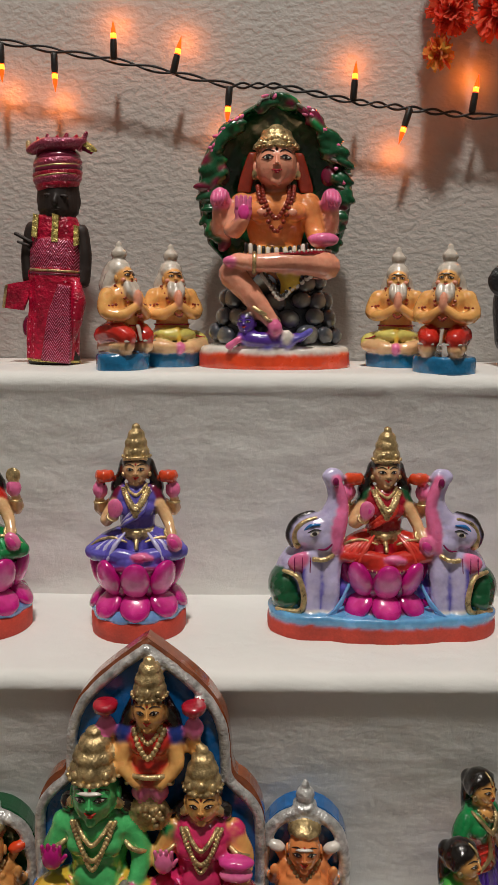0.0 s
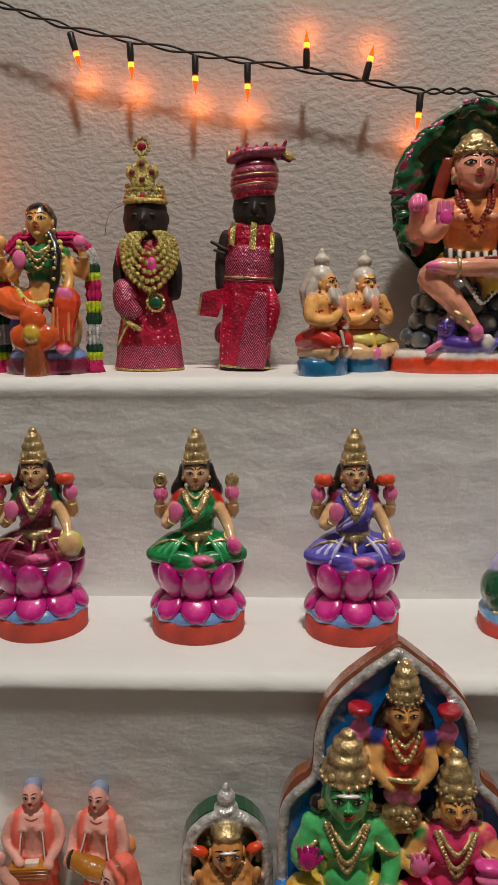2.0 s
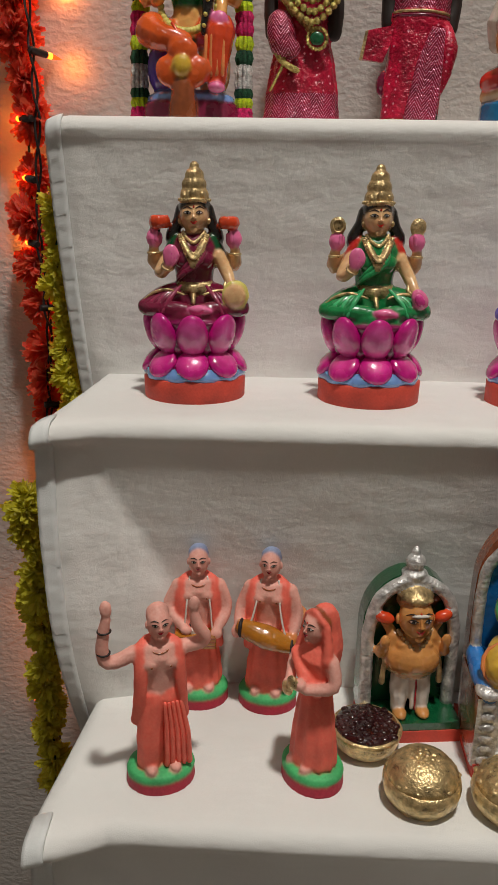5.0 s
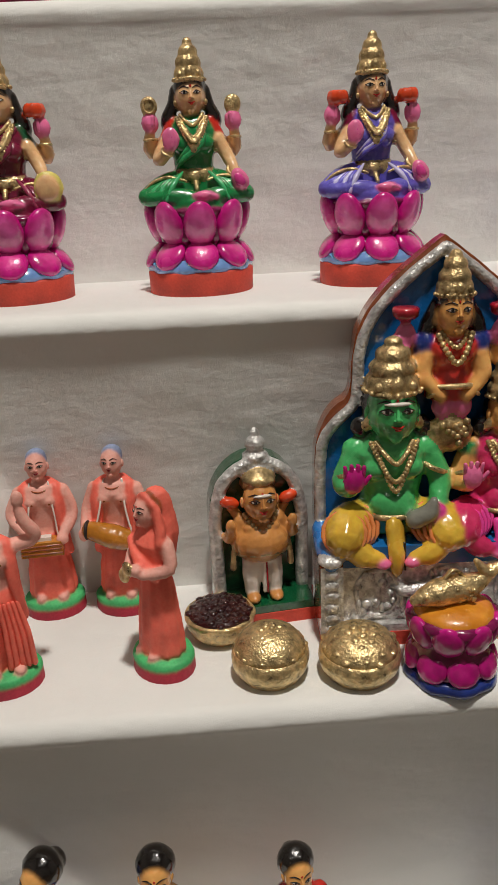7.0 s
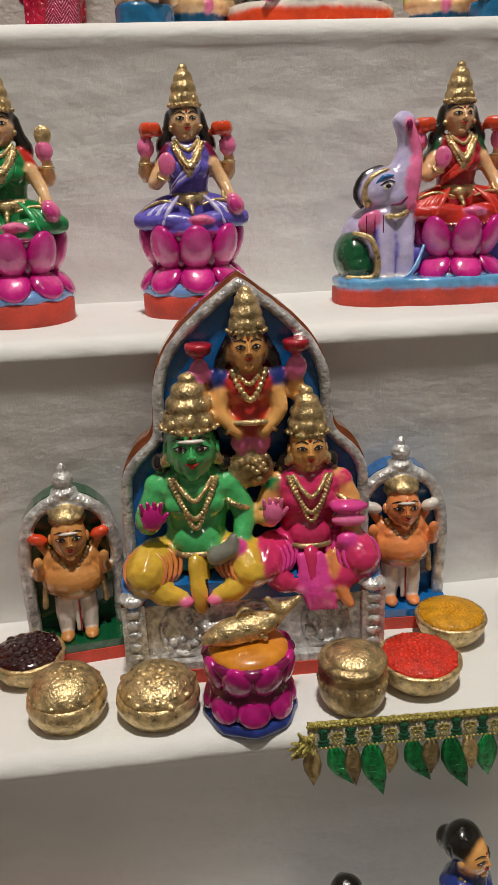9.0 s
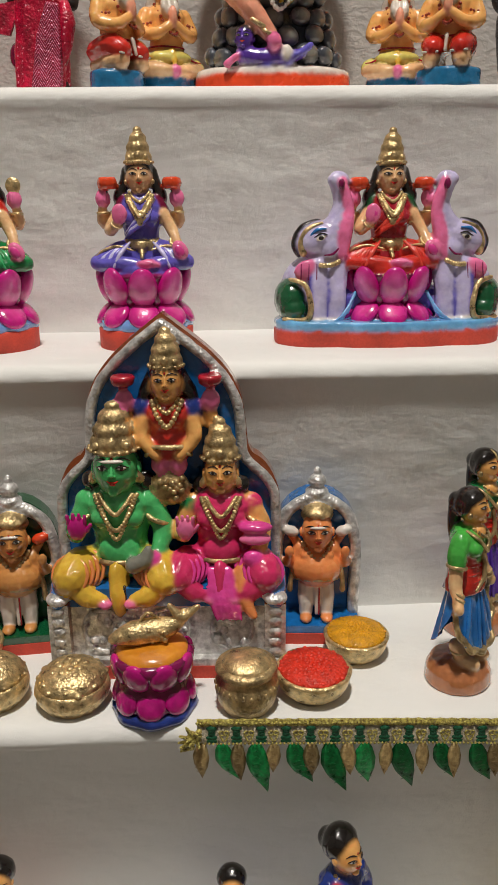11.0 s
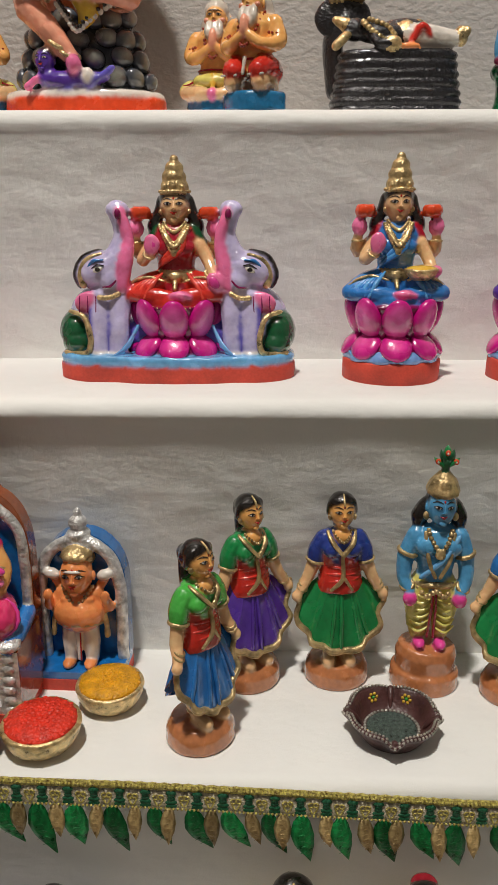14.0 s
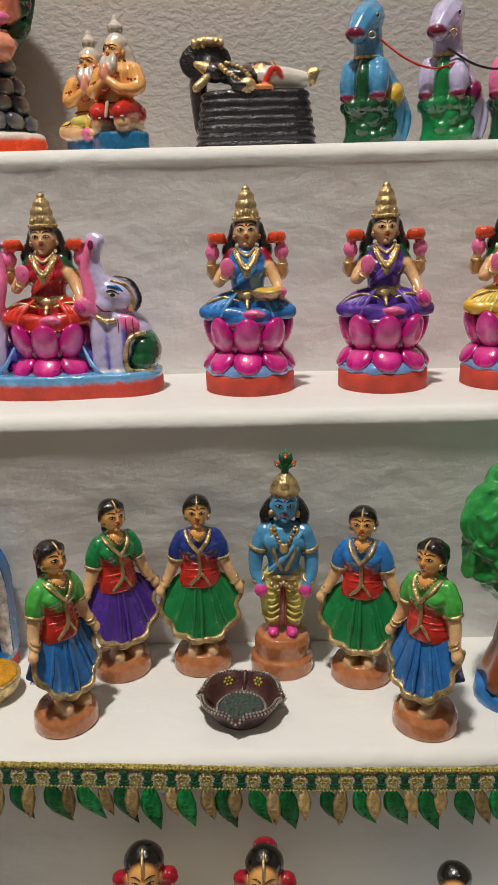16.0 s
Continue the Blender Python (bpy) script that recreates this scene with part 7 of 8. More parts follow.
    head(c, 0, -0.3, 16.5, 1.38, SUBLUE, mark=RED, lips=CRIMSON)
    c.ball(0, 0.3, 16.9, 1.35, 1.05, 1.35, HAIR)
    c.lathe([(1.3, 0), (1.42, 0.25), (1.3, 0.6), (1.1, 1.1), (0.7, 1.6), (0.3, 2.0), (0.1, 2.2)], OLDGOLD, at=(0, -0.05, 17.55), flute=9, amp=0.05, seg=27)
    c.ball(0, -1.15, 18.4, 0.45, 0.2, 0.6, OLDGOLD, seg=8, rings=5)
    c.limb([(0, -0.15, 19.3), (0, -0.2, 20.2)], [0.3, 0.45], DKGREEN, seg=9)
    for ang, tall in ((-52, 1.25), (-20, 1.5), (20, 1.5), (52, 1.25), (0, 1.75)):
        q = radians(ang)
        c.limb([(0.2 * math.sin(q), -0.25, 19.8), (0.75 * tall * math.sin(q), -0.3, 19.8 + 0.7 * tall * math.cos(q)), (tall * math.sin(q), -0.25, 19.8 + tall * math.cos(q))], [0.22, 0.4, 0.1], DKGREEN if ang % 52 else GREEN, seg=8, flat=0.55)
        if abs(ang) != 20:
            x, z = 0.72 * tall * math.sin(q), 19.8 + 0.72 * tall * math.cos(q)
            c.ball(x, -0.52, z, 0.24, 0.12, 0.26, SCARLET, seg=9, rings=6)
            c.ball(x, -0.6, z - 0.03, 0.1, 0.08, 0.11, WHITE, seg=7, rings=5)
    return c.object("flute_figurine", "blue painted clay figure with peacock crown on clay stand", "figurine", cast=0.12)


monk("player", "coral robed clay monk playing a small box organ").matrix_basis = pose(-0.397, 0.610, ZL, 0, 0, 5)
monk("drummer", "coral robed clay monk with a hanging drum").matrix_basis = pose(-0.336, 0.608, ZL, 0, 0, -8)
monk("dancer", "coral robed clay monk dancing with raised arms").matrix_basis = pose(-0.415, 0.508, ZL, 0, 0, 18)
cymbal_lady().matrix_basis = pose(-0.300, 0.515, ZL, 0, 0, -52)
niche_figure(DKGREEN, BRONZE, OLDGOLD, SCARLET, "small clay figure in a dark green niche with silver rim").matrix_basis = pose(-0.220, 0.588, ZL, 0, 0, 7)
niche_figure(ROYAL, ORANGE, OLDGOLD, WHITE, "small clay figure in a blue niche with silver rim").matrix_basis = pose(0.052, 0.594, ZL, 0, 0, -3)
throne_group().matrix_basis = pose(-0.079, 0.568, ZL, 0, 0, -2)
for x, y, rz, sk, bl, lab in ((0.163, 0.508, 50, BLUE, LEAFGREEN, "clay dancer in green blouse and blue skirt on brown base"), (0.200, 0.588, 34, VIOLET, GREEN, "clay dancer in green blouse and violet skirt on brown base"),
                              (0.279, 0.594, 4, GREEN, NAVY, "clay dancer in blue blouse and green skirt on brown base"), (0.431, 0.569, -16, GREEN, BLUE, "clay dancer in bright blue blouse and green skirt on brown base"),
                              (0.476, 0.494, -46, BLUE, LEAFGREEN, "clay dancer in leaf green blouse and blue skirt on brown base")):
    dancer(sk, bl, lab, 0.86 if sk is BLUE else 1.0).matrix_basis = pose(x, y, ZL, 0, 0, rz) @ Matrix.Diagonal((1, 1, 1.03 if y > 0.58 else 1.0, 1))
flute_figure().matrix_basis = pose(0.356, 0.586, ZL, 0, 1.5, -2) @ Matrix.Diagonal((1, 1, 1.035, 1))


def clay_tree():
    """A carved tree with a smooth green crown and a painted trunk."""
    t = thing("clay_tree", pose(0.575, 0.53, ZL), "carved clay tree with bright green crown and painted trunk", "tree ornament")
    c = Clay()
    c.lathe([(4.6, 0), (4.7, 0.5), (4.5, 2.0)], BLUE, sy=0.8)
    part("base", c, None, t, "blue painted base")
    c = Clay()
    c.lathe([(4.4, 1.9), (4.0, 3.0), (3.2, 5.0), (2.7, 8.0), (2.6, 11.0)], BROWN, sy=0.8, flute=5, amp=0.08, seg=30)
    c.limb([(-2.6, -1.8, 2.2), (-2.0, -1.9, 4.5), (-1.6, -1.6, 7.0)], [0.9, 0.7, 0.5], CRIMSON)
    part("trunk", c, None, t)
    c = Clay()
    LEAF = gloss("crown_green", "1c9440", "36ad55")
    random.seed(3)
    c.ball(0, 0.4, 16.0, 6.6, 3.6, 7.2, LEAF, seg=22, rings=14)
    for i in range(34):
        a = random.uniform(0, 2 * math.pi)
        q = random.uniform(0.35, 0.98)
        c.ball(6.2 * q * math.cos(a), -0.6 - 2.2 * (1 - q), 16.0 + 6.8 * q * math.sin(a), random.uniform(1.8, 2.8), random.uniform(1.2, 2.0), random.uniform(1.0, 1.8), LEAF if i % 4 else DKGREEN, rot=(random.uniform(-40, 40), random.uniform(-50, 50), 0), seg=10, rings=6)
    c.fused(0.28)
    c.v = [tuple(Vector(p) + noise.noise_vector(Vector(p) * 0.3) * 0.9 + noise.noise_vector(Vector(p) * 0.85) * 0.5 + noise.noise_vector(Vector(p) * 2.2) * 0.14) for p in c.v]
    part("crown", c, None, t)


clay_tree()


# ---- bowls, pots, lamp ----
def bowl(x, y, r, h, fill, seeds, label, group="", dark=False, lid=0.0):
    t = thing("bowl" if not lid else "round_pot", pose(x, y, ZL), label, "bowl" if not lid else "pot", group)
    c = Clay()
    m = OLDGOLD if dark else GOLD
    c.lathe([(r * 0.5, 0), (r * 0.78, 0.2), (r * 0.96, h * 0.45), (r * 1.01, h * 0.75), (r * 0.97, h * 1.02), (r * 0.9, h * 1.05)] if lid else [(r * 0.5, 0), (r * 0.62, 0.1), (r * 0.86, h * 0.3), (r * 0.98, h * 0.62), (r * 1.0, h * 0.82), (r * 1.04, h * 0.92), (r * 1.0, h), (r * 0.9, h * 0.98)], m, seg=36, flute=9, amp=0.008)
    part("body", c, None, t)
    c = Clay()
    rise = lid if lid else r * 0.16
    c.lathe([(r * 0.95, h * 0.9), (r * 0.9, h + rise * 0.3), (r * 0.7, h + rise * 0.7), (r * 0.4, h + rise * 0.93), (r * 0.05, h + rise)], fill, seg=32)
    random.seed(int(abs(x) * 1000))
    for i in range(seeds):
        a, q = 2.399963 * i, math.sqrt((i + 0.5) / seeds)
        s = r * 1.15 / math.sqrt(seeds)
        z = h + rise * (1 - 0.85 * q * q)
        c.ball(r * 0.9 * q * math.cos(a), r * 0.9 * q * math.sin(a), z, s * 0.75, s * 0.75, s * 0.4, fill, rot=(0, 0, random.uniform(0, 90)), seg=8, rings=5)
    tagged(part("filling" if not lid else "heaped_grain", c, None, t), kind="stuff")
    return t


COFFEE = gloss("dark_bean_glaze", "2a0d10", "3d181a", 0.18)
bowl(-0.256, 0.550, 2.75, 2.3, COFFEE, 40, "gold bowl filled with glossy dark brown beans")
bowl(-0.221, 0.495, 2.85, 2.3, GOLD, 90, "round gold painted pot heaped with small grains", "gold grain pots", lid=1.7)
bowl(-0.156, 0.489, 3.0, 2.2, GOLD, 46, "round gold painted pot heaped with large coins", "gold grain pots", lid=1.5)
bowl(0.039, 0.494, 3.05, 2.4, material("red_grain", lin("d9321c"), 0.5, coat=0.2, vary=0.2, big=120, fine=500, bump=0.6), 130, "gold bowl heaped with bright red grains")
bowl(0.083, 0.547, 2.8, 2.3, material("yellow_grain", lin("d99a0c"), 0.5, coat=0.2, vary=0.2, big=120, fine=500, bump=0.6), 180, "gold bowl heaped with yellow grains")

gp = thing("water_pot", pose(-0.016, 0.478, ZL), "dull gold painted water pot with carved band", "pot")
c = Clay()
c.lathe([(1.6, 0), (1.9, 0.15), (2.3, 0.9), (2.5, 1.8), (2.45, 2.6), (2.1, 3.1), (2.3, 3.5), (2.5, 3.7), (2.4, 4.0), (1.9, 4.1)], OLDGOLD, seg=34)
part("body", c, None, gp)
c = Clay()
c.ball(0, 0, 4.0, 2.0, 2.0, 0.75, GOLD, seg=20, rings=10)
part("lid", c, None, gp)
c = Clay()
for i in range(26):
    a = 2 * math.pi * i / 26
    c.ball(2.45 * math.cos(a), 2.45 * math.sin(a), 2.3 + 0.12 * (i % 2), 0.16, 0.16, 0.26, OLDGOLD, seg=7, rings=4)
part("carved_band", c, None, gp)

lp = thing("lotus_pot", pose(-0.090, 0.484, ZL), "magenta lotus shaped clay pot topped by a gold fish", "pot")
c = Clay()
c.lathe([(3.3, 0), (3.4, 0.3), (3.2, 0.9)], NAVY, seg=36, flute=8, amp=0.03)
part("base", c, None, lp)
c = Clay()
c.lathe([(2.8, 0.7), (3.1, 1.2), (2.9, 2.4), (2.6, 3.0), (2.9, 4.2), (3.25, 5.1), (2.8, 5.3)], DEEPMAG, seg=48, flute=8, amp=0.03)
part("body", c, None, lp)
for i in range(8):
    c = Clay()
    c.ball(2.75, 0, 4.1, 0.55, 1.15, 1.35, MAGENTA, rot=(0, 14, 0))
    o = part("upper_petal", c, None, lp)
    o.matrix_basis = pose(0, 0, 0, 0, 0, 45 * i + 22)
    c = Clay()
    c.ball(2.8, 0, 1.75, 0.5, 1.2, 1.1, MAGENTA, rot=(0, -20, 0))
    o = part("lower_petal", c, None, lp)
    o.matrix_basis = pose(0, 0, 0, 0, 0, 45 * i)
c = Clay()
c.ball(0, 0, 5.2, 2.9, 2.9, 0.9, gloss("orange_fill", "e08818", "ee9e34"), seg=20, rings=10)
part("filling", c, None, lp, "orange painted filling")
c = Clay()
c.limb([(-2.9, -0.6, 6.5), (-1.4, -0.4, 6.8), (0.6, 0, 6.9), (2.0, 0.1, 7.4), (2.6, 0.2, 8.2)], [0.45, 1.0, 1.05, 0.6, 0.35], GOLD)
c.limb([(2.3, 0.1, 7.9), (1.5, 0.1, 8.9)], [0.5, 0.2], GOLD)
c.limb([(2.5, 0.1, 7.9), (3.7, 0.2, 8.7)], [0.5, 0.2], GOLD)
c.limb([(-0.9, -0.2, 7.6), (-0.2, -0.1, 8.4), (0.7, 0, 7.8)], [0.25, 0.3, 0.2], GOLD, flat=0.5)
c.ball(-2.3, -1.1, 6.9, 0.22, 0.15, 0.22, OLDGOLD, seg=8, rings=5)
random.seed(8)
for i in range(40):
    c.ball(-1.4 + 2.6 * random.random(), -0.95 + 0.1 * random.random(), 6.3 + 1.1 * random.random(), 0.2, 0.15, 0.17, GOLD, seg=6, rings=4)
part("fish", c, None, lp, "gold painted clay fish")

dl = thing("oil_lamp", pose(0.317, 0.513, ZL, 0, 0, -6), "dark brown clay oil lamp with beaded rim and painted flowers", "oil lamp")
CLAYB = material("dark_glazed_clay", lin("4a2c2a"), 0.4, coat=0.3, vary=0.25, big=60, fine=300, bump=0.4)
DOT = material("silver_dots", lin("b8b4aa"), 0.35, metal=0.6, vary=0.3, big=200, fine=700, bump=0.5)


def spout(a):
    """How near the angle is to one of the four pinched spouts."""
    d = (a + math.pi / 4) % (math.pi / 2) - math.pi / 4
    return math.exp(-(d / 0.17) ** 2)


def lamp_row(r, z, lip):
    out = []
    for j in range(72):
        a = 2 * math.pi * j / 72
        q = r * (1 + lip * (0.13 * spout(a) + 0.035 * math.cos(4 * a + math.pi)))
        out.append((q * math.cos(a), q * math.sin(a), z - lip * 0.45 * spout(a)))
    return out


c = Clay()
c.grid([lamp_row(r, z, q) for r, z, q in ((2.0, 0, 0), (2.4, 0.08, 0), (2.75, 0.6, 0.2), (3.1, 1.2, 0.6), (3.4, 1.75, 1), (3.62, 2.0, 1), (3.66, 2.2, 1), (3.5, 2.32, 1), (3.2, 2.2, 1), (2.95, 1.7, 0.7), (2.6, 1.0, 0.2), (2.25, 0.65, 0), (0.2, 0.6, 0))], CLAYB)
for k in range(4):
    a = math.pi / 2 * k
    c.limb([(3.55 * math.cos(a), 3.55 * math.sin(a), 1.85), (3.0 * math.cos(a), 3.0 * math.sin(a), 1.5), (2.5 * math.cos(a), 2.5 * math.sin(a), 0.85)], [0.3, 0.26, 0.12], CLAYB, seg=8)
part("bowl", c, None, dl)
c = Clay()
for k, dz in ((3.38, 0.03), (3.62, -0.08)):
    for x, y, z in lamp_row(k, 2.3 + dz, 1):
        c.ball(x, y, z, 0.12, 0.12, 0.12, DOT, seg=6, rings=4)
part("beaded_rim", c, None, dl)
for ang in (64, 120, 230, 305):
    c = Clay()
    for q in range(7):
        b = 2 * math.pi * q / 6
        e = 0.0 if q == 6 else 0.34
        c.ball(2.9 + 0.34 * e * math.sin(b), e * math.cos(b), 1.6 + 0.85 * e * math.sin(b), 0.13, 0.15, 0.15, LEAFGREEN if q == 6 else YELLOW, seg=7, rings=5)
    o = part("painted_flower", c, None, dl)
    o.matrix_basis = pose(0, 0, 0, 0, 0, ang)
c = Clay()
for j in range(40):
    a = 2 * math.pi * j / 40
    c.ball(2.15 * math.cos(a), 2.15 * math.sin(a), 0.72, 0.16, 0.16, 0.1, DOT, seg=6, rings=4)
part("silver_ring", c, None, dl)
c = Clay()
c.lathe([(2.0, 0.7), (1.9, 0.69), (0.1, 0.68)], material("glitter_teal", lin("53635c"), 0.3, metal=0.4, vary=0.5, big=400, fine=900, bump=0.8), seg=24)
part("glitter_bottom", c, None, dl)


# ---- dolls on the bottom step, seen from above ----
def low_doll(hair, cloth, side, label, cap=None):
    c = Clay()
    c.lathe([(2.4, 0), (2.5, 0.4), (2.3, 1.4), (1.2, 1.6)], CLAY, seg=24)
    c.lathe([(2.2, 1.4), (1.9, 4.5), (1.5, 7.8), (1.9, 10.5), (2.0, 11.6), (1.3, 12.5), (0.6, 12.9)], cloth, sy=0.75, flute=9, amp=0.03, seg=45)
    for s in (-1, 1):
        c.limb([(s * 1.8, 0, 11.6), (s * 2.5, -0.3, 9.8), (s * 1.6, -1.5, 8.6)], [0.7, 0.62, 0.45], cloth)
        c.ball(s * 1.3, -1.7, 8.5, 0.5, 0.4, 0.45, SKIN2)
        if side:
            c.ball(s * 1.7, 0.1, 13.5, 0.7, 0.6, 0.7, side)
            for q in range(5):
                a = 2 * math.pi * q / 5
                c.ball(s * 1.7 + 0.4 * math.cos(a), -0.1, 13.5 + 0.4 * math.sin(a), 0.34, 0.5, 0.34, side, seg=7, rings=5)
    c.limb([(-1.4, -0.8, 12.0), (0, -1.5, 10.4), (1.2, -1.3, 8.8)], [0.4, 0.45, 0.4], side or SCARLET)
    necklace(c, -0.8, 12.6, 1.0, 1.0, GOLD, 0.17, 11)
    head(c, 0, -0.4, 14.2, 1.35, SKIN2, mark=RED)
    c.ball(0, 0.25, 14.8, 1.5, 1.35, 1.45, hair)
    if side:
        c.limb([(0, -1.5, 15.0), (0, -1.1, 15.8), (0, -0.2, 16.2)], [0.12, 0.13, 0.1], GOLD, seg=6)
    c.ball(0, 1.4, 14.4, 0.9, 0.8, 0.9, cap or hair)
    if cap:
        c.ball(0, 1.3, 15.3, 1.0, 0.8, 0.75, cap)
    return c.object("standing_doll", label, "doll", "dolls on the bottom step", cast=0.15)


for x, z, rz, cl, sd, cap, lab in ((-0.391, 0.695, -30, NAVY, None, None, "clay doll with black hair in navy dress"), (-0.312, 0.689, 0, SKIN2, None, None, "clay doll with black hair in ochre dress"),
                                   (-0.213, 0.680, 10, RED, None, None, "clay doll with black hair in red dress"), (-0.031, 0.665, 0, LILAC, None, None, "clay doll with black hair in lilac dress"),
                                   (0.056, 0.701, 40, NAVY, None, None, "clay doll with black hair in navy blouse and red sari"), (0.236, 0.715, 4, YELLOW, CRIMSON, None, "clay doll with black hair and red flower garland"),
                                   (0.334, 0.709, -4, YELLOW, CRIMSON, CRIMSON, "clay doll with black hair, crimson cap and garland"), (0.490, 0.689, -12, BLUE, None, None, "clay doll with black hair in blue dress")):
    o = low_doll(HAIR, cl, sd, lab, cap)
    k = (z - ZB) / 0.1625
    o.matrix_basis = pose(x, 0.428, ZB, 0, 0, rz) @ Matrix.Scale(k, 4)


# ---- string lights ----
WIRE = material("black_wire", (0.012, 0.012, 0.012), 0.45, vary=0.2, big=200, fine=600)
SOCKET = material("black_socket", (0.016, 0.015, 0.014), 0.4, vary=0.2, big=200, fine=600)
BULB = material("orange_bulb", (1.0, 0.075, 0.006), 0.15, vary=0.05, glow=2.6)
CORE = material("bulb_filament", (1.0, 0.17, 0.012), 0.2, vary=0.05, glow=9.0)


def bulb_mesh():
    s = Clay()
    s.lathe([(0.3, 0), (0.38, 0.15), (0.38, 1.5), (0.33, 1.9), (0.34, 2.0)], SOCKET, seg=12)
    g = Clay()
    g.lathe([(0.3, 1.95), (0.3, 2.5), (0.24, 3.0), (0.12, 3.5), (0.03, 3.9)], BULB, seg=12)
    f = Clay()
    f.lathe([(0.31, 2.1), (0.325, 2.35), (0.31, 2.6)], CORE, seg=12)
    return s, g, f


def light_string(wires, bulbs, label, watts=0.045):
    st = thing("string_light", pose(0, 0, 0), label, "string light", "orange string lights")
    for w in wires:
        c = Clay()
        for ph in (0, math.pi):
            pts = []
            P = [Vector(p) for p in w]
            n = 24 * (len(P) - 1)
            for i in range(n + 1):
                s = i / n * (len(P) - 1)
                k = min(int(s), len(P) - 2)
                p = P[k].lerp(P[k + 1], s - k)
                a = i * 0.42 + ph
                d = (P[k + 1] - P[k]).normalized()
                side = d.cross(Vector((0, 1, 0))).normalized()
                pts.append((p + side * 0.0026 * math.cos(a) + Vector((0, 0.0026 * math.sin(a), 0))) * 100)
            c.limb(pts, [0.13] * len(pts), WIRE, seg=6, steps=1)
        part("wire", c, None, st)
    s, g, f = bulb_mesh()
    for (x, y, z, ang, tip) in bulbs:
        glow = bpy.data.lights.new("bulb_glow", "POINT")
        glow.energy, glow.color, glow.shadow_soft_size = watts, (1.0, 0.2, 0.015), 0.004
        new("bulb_glow", glow).matrix_world = Matrix.Translation((0, 0.018, 0)) @ pose(x, y, z, tip, ang, 0) @ Matrix.Translation((0, 0, 0.043))
    first = None
    for (x, y, z, ang, tip) in bulbs:
        m = pose(x, y, z, tip, ang, 0)
        if first is None:
            so = part("socket", s, None, st)
            go = part("bulb", g, None, so, "glowing orange bulb")
            fo = part("filament", f, None, so, "bright glowing filament")
            first = (so, go, fo)
            so.matrix_basis = m
        else:
            so = new("socket", first[0].data)
            so.parent, so.matrix_basis = st, m
            for nm, src in (("bulb", first[1]), ("filament", first[2])):
                o = new(nm, src.data)
                o.parent = so
    return st


light_string([[(-0.60, 0.902, 1.76), (-0.50, 0.895, 1.672), (-0.404, 0.893, 1.640), (-0.268, 0.893, 1.612), (-0.147, 0.893, 1.594), (-0.023, 0.893, 1.570), (0.03, 0.893, 1.570), (0.111, 0.893, 1.555), (0.172, 0.893, 1.548), (0.243, 0.893, 1.541), (0.40, 0.895, 1.548), (0.75, 0.9, 1.63)]],
             [(-0.404, 0.89, 1.635, 165, 0), (-0.339, 0.89, 1.624, 178, 0), (-0.268, 0.89, 1.609, 180, 0), (-0.211, 0.89, 1.600, 180, 0), (-0.147, 0.89, 1.594, 0, 0), (-0.084, 0.89, 1.580, 14, 0), (-0.023, 0.89, 1.568, 184, 0), (0.111, 0.89, 1.556, 3, 0), (0.173, 0.89, 1.548, 196, 0), (0.240, 0.89, 1.544, 8, 0), (0.34, 0.89, 1.546, 175, 0), (0.45, 0.89, 1.56, 5, 0)],
             "twisted black wire string of glowing orange bulbs along the wall", 0.042)
VB = [(1.525, 85, 0), (1.467, 88, 0), (1.402, 80, -60), (1.340, 100, -50), (1.276, -85, -40), (1.217, -80, -50), (1.152, -85, -50), (1.085, 95, -40), (0.976, 90, -30), (0.876, -95, 0), (0.68, -90, -20), (0.61, -130, 0)]
light_string([[(-0.60, 0.902, 1.76), (-0.583, 0.868, 1.60), (-0.587, 0.862, 1.525), (-0.592, 0.862, 1.40), (-0.588, 0.862, 1.28), (-0.594, 0.862, 1.15), (-0.589, 0.862, 1.05), (-0.600, 0.865, 0.90), (-0.606, 0.868, 0.75), (-0.610, 0.87, 0.50)]],
             [(-0.588 - 0.0001 * (1.5 - z) * 200, 0.858, z, a, b) for z, a, b in VB], "twisted black wire string of orange bulbs hanging beside the garland", 0.058)


# ---- flower garlands ----
def pompom(seed, r, mats, n=150, squash=0.7):
    """A ruffled cloth flower of many small curled petals."""
    rnd = random.Random(seed)
    v, f, mi = [], [], []
    for i in range(n):
        a, b = rnd.uniform(0, 2 * math.pi), math.acos(rnd.uniform(-1, 1))
        d = Vector((math.sin(b) * math.cos(a), math.sin(b) * math.sin(a), math.cos(b) * squash))
        t = d.cross(Vector((rnd.uniform(-1, 1), rnd.uniform(-1, 1), rnd.uniform(-1, 1)))).normalized()
        u = d.cross(t).normalized()
        w, k = r * rnd.uniform(0.07, 0.15), len(v)
        q = rnd.uniform(0.4, 0.85)
        curl = u * r * rnd.uniform(-0.3, 0.3)
        for lev, ww in ((0.2, 0.5), (q, 1.0), (q + 0.22, 0.6)):
            o = curl * lev * lev
            v += [tuple(d * r * lev + t * w * ww + o), tuple(d * r * lev - t * w * ww + o)]
        for lev in range(2):
            e = k + lev * 2
            f.append((e, e + 1, e + 3, e + 2))
            mi.append(i % len(mats))
    me = bpy.data.meshes.new("flower")
    me.from_pydata(v, [], f)
    for m in mats:
        me.materials.append(m)
    me.polygons.foreach_set("material_index", mi)
    me.polygons.foreach_set("use_smooth", [True] * len(f))
    return me


